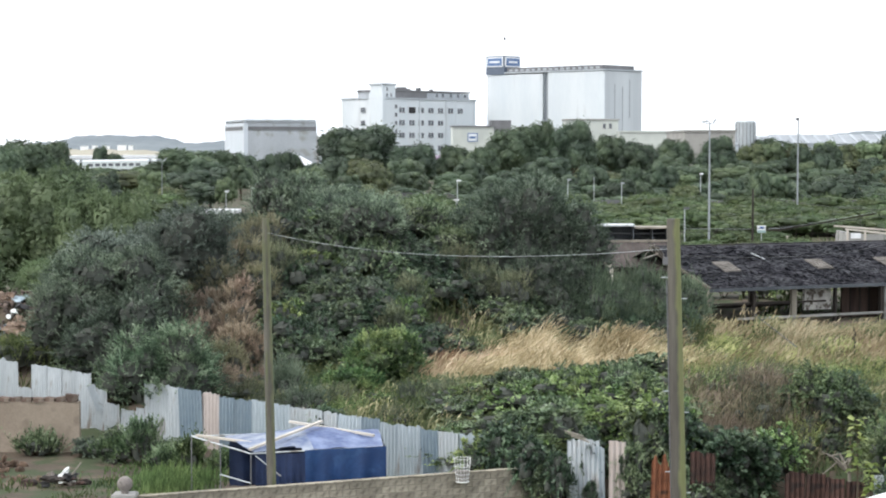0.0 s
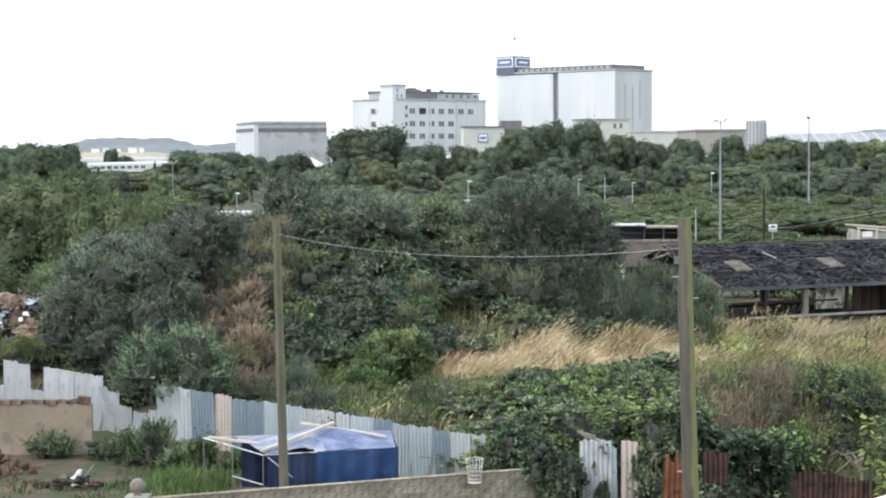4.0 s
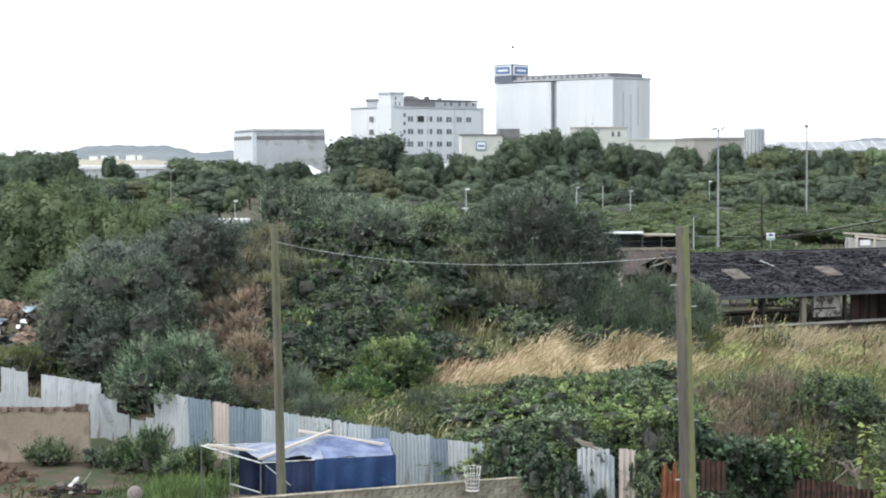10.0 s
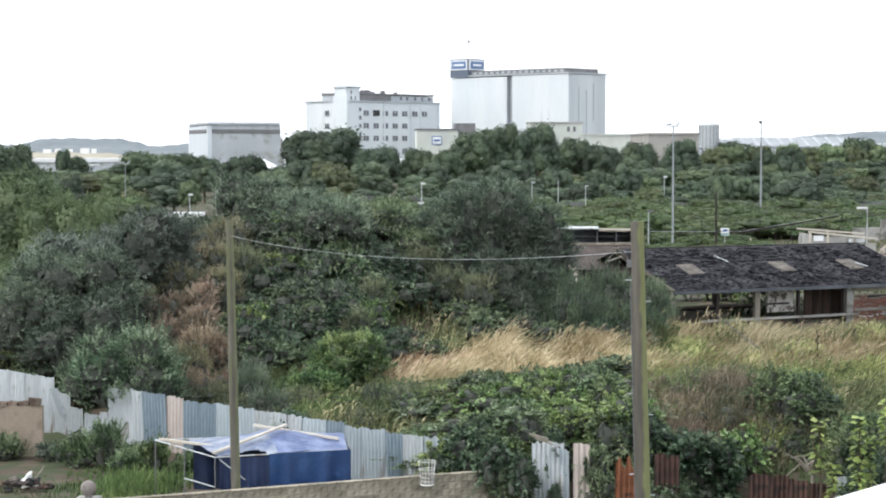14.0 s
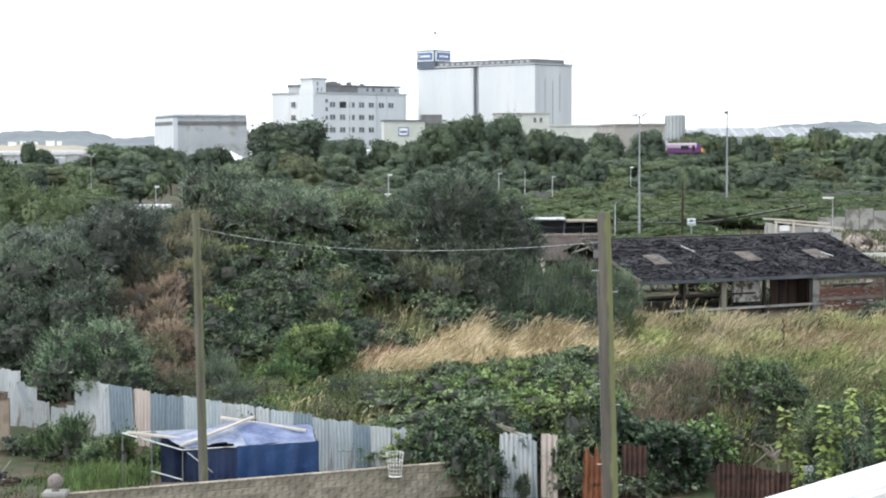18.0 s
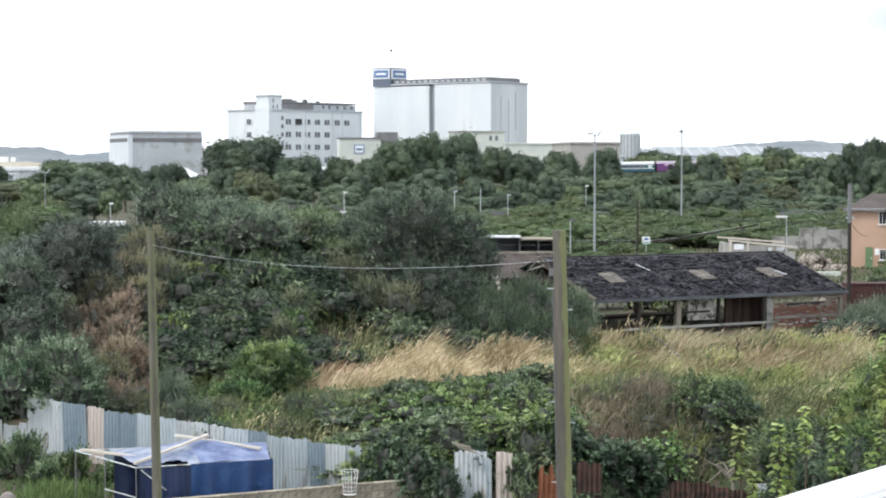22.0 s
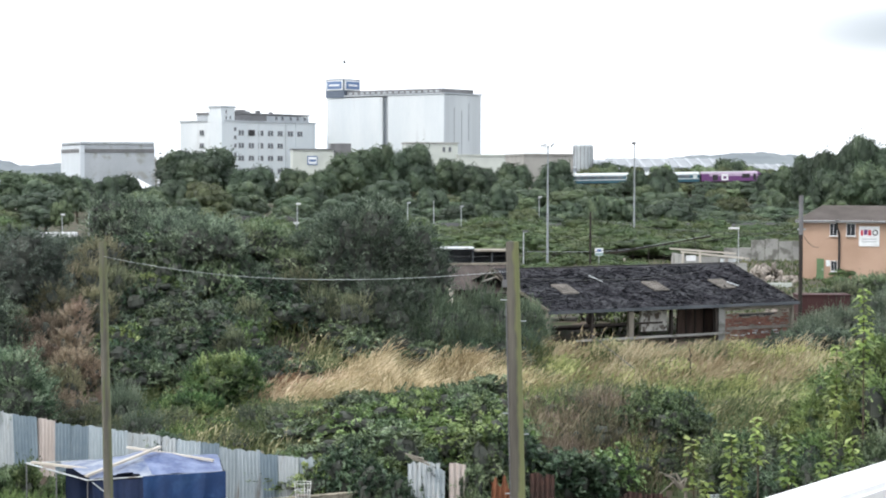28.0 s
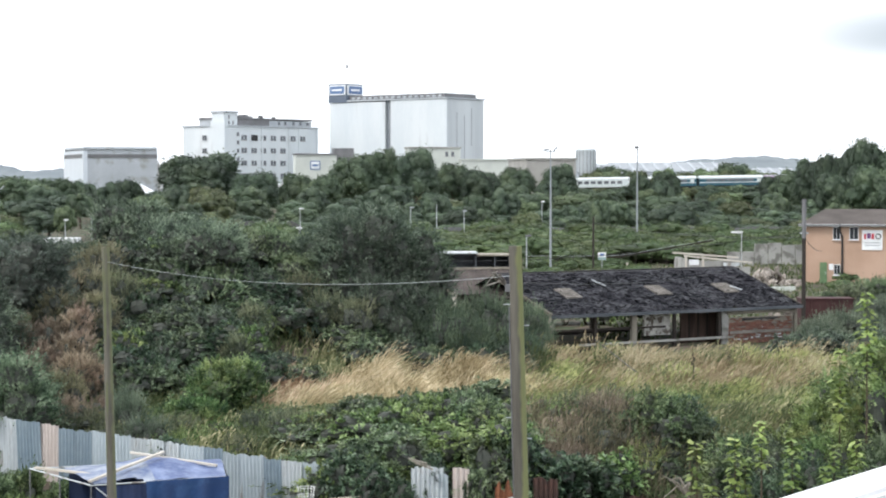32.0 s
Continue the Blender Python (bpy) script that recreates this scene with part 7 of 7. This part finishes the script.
# leafy weeds that cover the bank
WEEDS = [bush("bank_weeds", lab, "plant", 0, 0, 2.4, 2.4, 1.2, mt, 0.13, 150, 12, 210 + k, 0.26, 0.08, 1.2, 0.75, 12, 0.45, group="bank weeds")
         for k, (mt, lab) in enumerate((("f_olive", "yellowing olive weeds on the bank"), ("f_shrub", "soft green weeds on the bank"), ("f_lush", "fresh yellow-green weeds on the bank"), ("f_brown", "red-brown dead weeds on the bank"), ("f_sage", "grey-green feathery weeds on the bank")))]
for k in range(185):
    y = rt.uniform(62.6, 78)
    x = rt.uniform(8.4, 12 + 0.62 * (y - 62))
    kind = rt.choice((3, 3, 0, 2) if x < 12.5 and y < 70 else (2, 2, 0, 2, 1, 2))
    ob = copy_thing(WEEDS[kind], pose(x, y, gz(x, y) - 0.15, rt.uniform(-8, 8), rt.uniform(-8, 8), rt.uniform(0, 360)))
    f = rt.uniform(0.5, 1.1)
    ob.scale = (f, f, f * rt.uniform(0.7, 1.2))
for k in range(26):
    x, y = rt.uniform(-8, 1.5), rt.uniform(66.8, 77)
    if y > fence_y(x) + 1.0:
        ob = copy_thing(WEEDS[rt.choice((0, 2, 4, 1))], pose(x, y, gz(x, y) - 0.1, 0, 0, rt.uniform(0, 360)))
        f = rt.uniform(0.4, 0.8)
        ob.scale = (f, f, f * rt.uniform(0.6, 0.9))
for i, ob in enumerate(WEEDS):
    ob.matrix_basis = pose(26 + 3 * i, 80, gz(26 + 3 * i, 80) - 0.1)

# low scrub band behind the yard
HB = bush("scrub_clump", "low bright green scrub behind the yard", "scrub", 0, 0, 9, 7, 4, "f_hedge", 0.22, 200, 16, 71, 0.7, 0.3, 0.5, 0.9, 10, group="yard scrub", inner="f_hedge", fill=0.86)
for k in range(105):
    y = rt.uniform(208, 264)
    x = y * rt.uniform(0.06, 0.345)
    ob = copy_thing(HB, pose(x, y, gz(x, y) - 0.2, 0, 0, rt.uniform(0, 360)))
    s = rt.uniform(0.75, 1.25)
    ob.scale = (s, s, rt.uniform(0.45, 0.75) + (y - 208) / 380)
for k in range(18):
    x, y = rt.uniform(-55, 10), rt.uniform(150, 262)
    ob = copy_thing(HB, pose(x, y, gz(x, y) - 0.2, 0, 0, rt.uniform(0, 360)))
for k in range(26):
    x, y = rt.uniform(20, 36), rt.uniform(172, 206)
    ob = copy_thing(HB, pose(x, y, gz(x, y) - 0.2, 0, 0, rt.uniform(0, 360)))
    ob.scale = (0.4, 0.4, rt.uniform(0.25, 0.42))
for k in range(16):
    x, y = rt.uniform(48, 72), rt.uniform(150, 186)
    ob = copy_thing(HB, pose(x, y, gz(x, y) - 0.2, 0, 0, rt.uniform(0, 360)))
    ob.scale = (0.35, 0.35, rt.uniform(0.2, 0.38))
HB.matrix_basis = pose(92, 250, gz(92, 250) - 0.2)


# ---- grasses ----
def blades(n, area, tall, lean, width=0.025, head=0.0, seed=0):
    """Grass stalks with a bend, and seed heads, over a region given by a function that yields x, y."""
    r = np.random.default_rng(seed)
    x, y, k = area(r, n)
    h = tall * r.uniform(0.55, 1.2, len(x)) * k
    z = height(x, y) - 0.05
    dx, dy = lean * (0.35 + 0.6 * k + 0.6 * np.sin(57 * k)) + r.normal(0, 0.28, len(x)), 0.25 * np.sin(40 * k) + r.normal(0, 0.15, len(x))
    base = np.stack([x, y, z], 1)
    mid = base + np.stack([dx * h * 0.3, dy * h * 0.3, h * 0.6], 1)
    tip = base + np.stack([dx * h * 0.9, dy * h * 0.9, h], 1)
    a = r.uniform(-0.6, 0.6, len(x))
    side = np.stack([np.cos(a), np.sin(a), 0 * a], 1) * width
    q = [np.stack([base - side, base + side, mid + side * 0.8, mid - side * 0.8], 1), np.stack([mid - side * 0.8, mid + side * 0.8, tip + side * 0.25, tip - side * 0.25], 1)]
    if head:
        d = (tip - mid) / np.linalg.norm(tip - mid, axis=1, keepdims=True)
        nod = d + np.stack([0.35 + 0 * a, 0 * a, -0.35 * r.uniform(0, 1.4, len(x))], 1)
        fat = side * r.uniform(1.0, 2.0, (len(x), 1))
        q.append(np.stack([tip - d * head * 0.4, tip + fat, tip + nod * head * r.uniform(0.6, 1.2, (len(x), 1)), tip - fat], 1))
    return np.concatenate(q)


def tufts(n_tufts, x0, x1, y0, y1, spread=0.35, keep=None):
    def area(r, n):
        cx, cy = r.uniform(x0, x1, n_tufts), r.uniform(y0, y1, n_tufts)
        ck = r.uniform(0.45, 1.35, n_tufts)
        i = r.integers(0, n_tufts, n)
        x, y = cx[i] + r.normal(0, spread, n), cy[i] + r.normal(0, spread, n)
        ok = (y - fence_y(x) > 0.4)
        if keep is not None:
            ok &= keep(x, y)
        return x[ok], y[ok], ck[i][ok]
    return area


def grass(label, q, material):
    ob = new("grass", soup("grass", q, M[material]))
    tagged(ob, label, "grass", kind="stuff")


grass("tall straw-coloured dry grass leaning in the wind", blades(19000, tufts(120, -0.9, 10.5, 75.5, 88.5, 0.5, lambda x, y: y < 78 + 2.4 * np.maximum(x, 0)), 1.25, 0.4, 0.015, 0.34, 1), "g_straw")
grass("short tan dry grass beside the brambles", blades(5200, tufts(44, -1.3, 2.2, 76.5, 83.5, 0.45), 0.85, 0.3, 0.014, 0.3, 22), "g_tan")
grass("dead brown weed stalks on the bank", blades(2600, tufts(34, 8.6, 12.6, 63.4, 68.5, 0.35), 1.25, 0.08, 0.014, 0.3, 23), "g_weed")
grass("tall straw-coloured dry grass leaning in the wind", blades(11000, tufts(130, 9, 30, 80, 99, 0.45), 1.15, 0.4, 0.015, 0.34, 2), "g_straw")
grass("straw-coloured dry grass at the head of the bank", blades(6500, tufts(80, 8.8, 15, 70, 80, 0.45), 0.85, 0.35, 0.015, 0.3, 24), "g_straw")
grass("lush yellow-green grass among the straw", blades(9000, tufts(130, 9, 32, 78, 98, 0.5), 0.95, 0.3, 0.02, 0.22, 21), "g_lush")
grass("lush yellow-green grass on the bank", blades(12000, tufts(190, 11, 27, 68, 84, 0.5), 0.8, 0.3, 0.02, 0.2, 19), "g_lush")
grass("lush yellow-green grass on the bank", blades(2600, tufts(70, -8, 1.5, 66.5, 77, 0.45), 0.7, 0.2, 0.02, 0.15, 20), "g_mixed")
grass("green grass among the straw", blades(13000, tufts(210, 10, 34, 73, 98, 0.5), 0.95, 0.35, 0.028, 0.1, 13), "g_green")
grass("mixed green and straw rough grass", blades(23100, tufts(500, -1, 36, 72, 107, 0.6), 0.62, 0.25, 0.03, 0.14, 3), "g_mixed")
grass("fresh green grass behind the metal fence", blades(3200, tufts(120, -9, 3, 66, 82, 0.5), 0.6, 0.15, 0.022, 0.12, 4), "g_lush")
grass("rough green grass behind the metal fence", blades(9000, tufts(260, -9, 3, 66, 82, 0.5), 0.7, 0.15, 0.032, 0.1, 14), "g_green")
grass("tall brown-green weeds on the bank", blades(3000, tufts(120, 7.5, 17, 62.5, 74, 0.4), 0.6, 0.1, 0.016, 0.16, 5), "g_weed")
grass("tall tan weeds before the ruined shed", blades(60, tufts(8, 14.6, 18.6, 101, 104, 0.5), 1.2, 0.08, 0.016, 0.3, 18), "g_straw")
grass("tall olive weeds along the top of the bank", blades(7000, tufts(170, 12, 27, 70, 83, 0.5), 0.9, 0.3, 0.02, 0.25, 17), "g_mixed")
grass("rank green grass and weeds on the bank", blades(7000, tufts(190, 7.5, 19, 62.5, 75, 0.45), 0.65, 0.15, 0.024, 0.12, 15), "g_green")
grass("mixed green and straw rough grass", blades(5000, tufts(110, 7.5, 19, 64, 76, 0.45), 0.8, 0.3, 0.028, 0.14, 16), "g_mixed")
grass("dead brown weed stalks on the bank", blades(1600, tufts(60, 8.5, 14, 63, 70, 0.35), 0.9, 0.05, 0.02, 0.2, 6), "g_weed")
grass("tall feathery green weeds beside the shed", blades(9000, tufts(160, 6, 12.6, 92, 101, 0.4), 1.5, 0.05, 0.03, 0.25, 7), "g_green")
grass("rough green grass behind the shed", blades(9000, lambda r, n: (r.uniform(20, 70, n), r.uniform(118, 205, n), r.uniform(0.7, 1.2, n)), 0.4, 0.1, 0.07, 0, 8), "g_green")
def garden_tufts(r, n):
    m = 150
    cx, cy, ck, i = r.uniform(-22, -3, m), r.uniform(50, 72, m), r.uniform(0.4, 1.5, m), r.integers(0, m, n)
    x, y = cx[i] + r.normal(0, 0.35, n), cy[i] + r.normal(0, 0.35, n)
    ok = (y < fence_y(x) - 0.3) & ~((x < -12.2) & (y > 64.5))
    return x[ok], y[ok], ck[i][ok]


grass("clumps of green grass and weeds on the garden soil", blades(4000, garden_tufts, 0.26, 0.0, 0.03, 0, 9), "g_green")
grass("rank green grass beside the gazebo", blades(1500, lambda r, n: (r.normal(-9.3, 0.7, n), r.normal(64.2, 1.3, n), r.uniform(0.5, 1.3, n)), 0.5, 0.1, 0.02, 0, 30), "g_lawn")
grass("bright green grass clumps on the garden soil", blades(3000, garden_tufts, 0.22, 0.0, 0.02, 0, 29), "g_lawn")
grass("rough green grass on the heap", blades(11000, tufts(300, -18, 6, 78, 100, 0.6), 0.6, 0.15, 0.03, 0.12, 10), "g_green")


# ---- lime-green saplings near the terrace ----
def sapling(x, y, top, seed, w=0.4):
    """A straight young stem with tiers of broad leaves that lie flat or hang a little."""
    z = gz(x, y)
    h = top - z
    t = thing("sapling", "slender sapling with bright lime-green young leaves", "sapling", x, y, z, 0, "lime saplings")
    r = np.random.default_rng(seed)
    part("stem", tube(bmesh.new(), [(0, 0, -0.1), (0.05, 0.02, h * 0.5), (0.02, 0, h * 0.98)], [0.035, 0.025, 0.008], 6), M["bark"], t)
    q = []
    tiers = int(min(17, (h - 0.3) / 0.15)) if h > 5 else 10
    for k in range(tiers):
        zz = h - 0.02 - 0.15 * k - r.uniform(0, 0.05)
        reach = w * min(0.62, 0.22 + 0.06 * k) * r.uniform(0.6, 1.25)
        for j in range(7):
            a = 2.4 * (7 * k + j) + r.uniform(-0.4, 0.4)
            d = np.array([math.cos(a), math.sin(a), r.uniform(-0.55, 0.3)])
            side = np.array([-math.sin(a), math.cos(a), r.normal(0, 0.25)])
            n = r.uniform(0.15, 0.27)
            base = np.array([0.02, 0.0, zz]) + d * reach * r.uniform(0.1, 0.9)
            q.append([base, base + d * n * 0.45 + side * n * 0.44, base + d * n + [0, 0, -0.05], base + d * n * 0.45 - side * n * 0.44])
    part("leaves", soup("leaves", q, M["f_lime"]), None, t)
    return t


for row in ((11.47, 52, 4.05, 1, 0.5), (11.9, 52.2, 2.8, 12, 0.3), (12.56, 52, 4.15, 2, 0.42), (12.95, 52.4, 3.55, 13, 0.24), (13.95, 54.5, 4.3, 14, 0.26), (14.2, 52, 4.1, 3, 0.44), (15.15, 52, 3.35, 8, 0.3), (16.05, 52, 4.1, 5, 0.5), (12.45, 51.6, 2.7, 4, 0.34), (15.7, 53, 3.8, 9, 0.3),
            (17.9, 57, 7.9, 6, 0.5), (17.05, 57, 6.2, 7, 0.36)):
    sapling(*row)
t = thing("driftwood", "bleached tangle of dead branches on the bank", "branches", 13.2, 60.8, gz(13.2, 60.8))
for k in range(9):
    a = r9.uniform(0, 6.28)
    part("branch", tube(bmesh.new(), [(0, 0, 0.5), (0.4 * math.cos(a), 0.2 * math.sin(a), 0.9 + 0.1 * r9.normal()), (0.9 * math.cos(a), 0.3 * math.sin(a), 0.95 + 0.3 * r9.normal())], [0.05, 0.035, 0.012], 6), M["grey_wood"], t)
part("stump", bar((0, 0, -0.1), (0, 0, 0.6), 0.06, 6), M["grey_wood"], t)


# ---- the pigeon ----
def pigeon():
    t = thing("pigeon", "grey pigeon in flight with spread wings", "bird")
    bm = tube(bmesh.new(), [(-0.17, 0, 0.012), (-0.15, 0, 0.01), (-0.11, 0, 0.0), (-0.03, 0, -0.005), (0.05, 0, 0.0), (0.1, 0, 0.005)], [0.012, 0.024, 0.034, 0.052, 0.045, 0.02], 12)
    part("body", bm, M["feather"], t, smooth=True)
    part("beak", tube(bmesh.new(), [(-0.17, 0, 0.012), (-0.195, 0, 0.004)], [0.007, 0.001], 6), M["black"], t)
    tail = bmesh.new()
    v = [tail.verts.new(p) for p in ((0.08, -0.025, 0.004), (0.08, 0.025, 0.004), (0.2, 0.05, 0.0), (0.2, -0.05, 0.0), (0.08, -0.025, 0.012), (0.08, 0.025, 0.012), (0.2, 0.05, 0.004), (0.2, -0.05, 0.004))]
    for f in ((3, 2, 1, 0), (4, 5, 6, 7), (0, 1, 5, 4), (1, 2, 6, 5), (2, 3, 7, 6), (3, 0, 4, 7)):
        tail.faces.new([v[i] for i in f])
    part("tail", tail, M["feather"], t)
    wings = []
    for s in (-1, 1):
        bm = bmesh.new()
        lead = [(-0.07, 0.0), (-0.10, 0.1), (-0.085, 0.2), (-0.02, 0.31)]
        trail = [(0.06, 0.0), (0.07, 0.1), (0.06, 0.2), (0.02, 0.315)]
        rows = []
        for z in (0.006, -0.003):
            rows.append([[bm.verts.new((x, s * y, z)) for x, y in e] for e in (lead, trail)])
        for g in rows:
            for i in range(3):
                bm.faces.new((g[0][i], g[0][i + 1], g[1][i + 1], g[1][i]))
        for e in (0, 1):
            for i in range(3):
                bm.faces.new((rows[0][e][i], rows[0][e][i + 1], rows[1][e][i + 1], rows[1][e][i]))
        ob = part("wing", bm, M["feather"], t)
        ob.matrix_basis = pose(0, s * 0.03, 0.025)
        part("wing_bar", boxes((0.0, 0.05, s * 0.05 if s > 0 else -0.16, 0.16 if s > 0 else -0.05, -0.008, 0.0085)), M["feather_pale"], ob)
        wings.append((ob, s))
    return t, wings


BIRD, WINGS = pigeon()


def motions():
    # the train runs at a steady 4.66 m a second towards the east
    for ob, back in TRAIN:
        rows = []
        for time in (0.0, 8.0, 16.0, 24.0, 32.0):
            rows.append((time, pose(93.6 + 4.66 * (time - 17.0) + back, 560, RAIL + 0.0155 * (93.6 + 4.66 * (time - 17.0) + back), 0, -0.888, 0)))
        walk(ob, rows)
    # the pigeon crosses the sky from right to left
    fly = ((0.0, 9.5, 19.5), (0.5, 2.2, 14.0), (0.7, 0.75, 12.66), (0.8, 0.33, 12.5), (0.9, -0.11, 12.44), (1.0, -0.48, 12.42), (1.1, -0.9, 12.29), (1.2, -1.32, 12.3), (1.3, -1.66, 12.27),
           (1.4, -2.14, 12.3), (1.5, -2.86, 12.32), (1.6, -3.52, 12.29), (2.0, -6.0, 12.5), (4.0, -18.0, 15.0), (32.0, -190.0, 40.0))
    walk(BIRD, [(a, pose(x * 1.25, 18.75, 11.5 + (z - 11.5) * 1.25, 10, 4, 30)) for a, x, z in fly])
    for ob, s in WINGS:
        lift = {0.0: 10, 0.1: -40, 0.2: 50, 0.3: -30, 0.4: 40, 0.5: -40, 0.6: 45, 0.7: 10, 0.8: -35, 0.9: -22, 1.0: 44, 1.1: -38, 1.2: 36, 1.3: -48, 1.4: 2, 1.5: 55, 1.6: -38, 1.7: 40, 1.8: -30, 2.0: 20, 32.0: 10}
        rows = [(a, pose(0, s * 0.03, 0.025, s * b, 0, 0)) for a, b in lift.items()]
        walk(ob, rows)


motions()
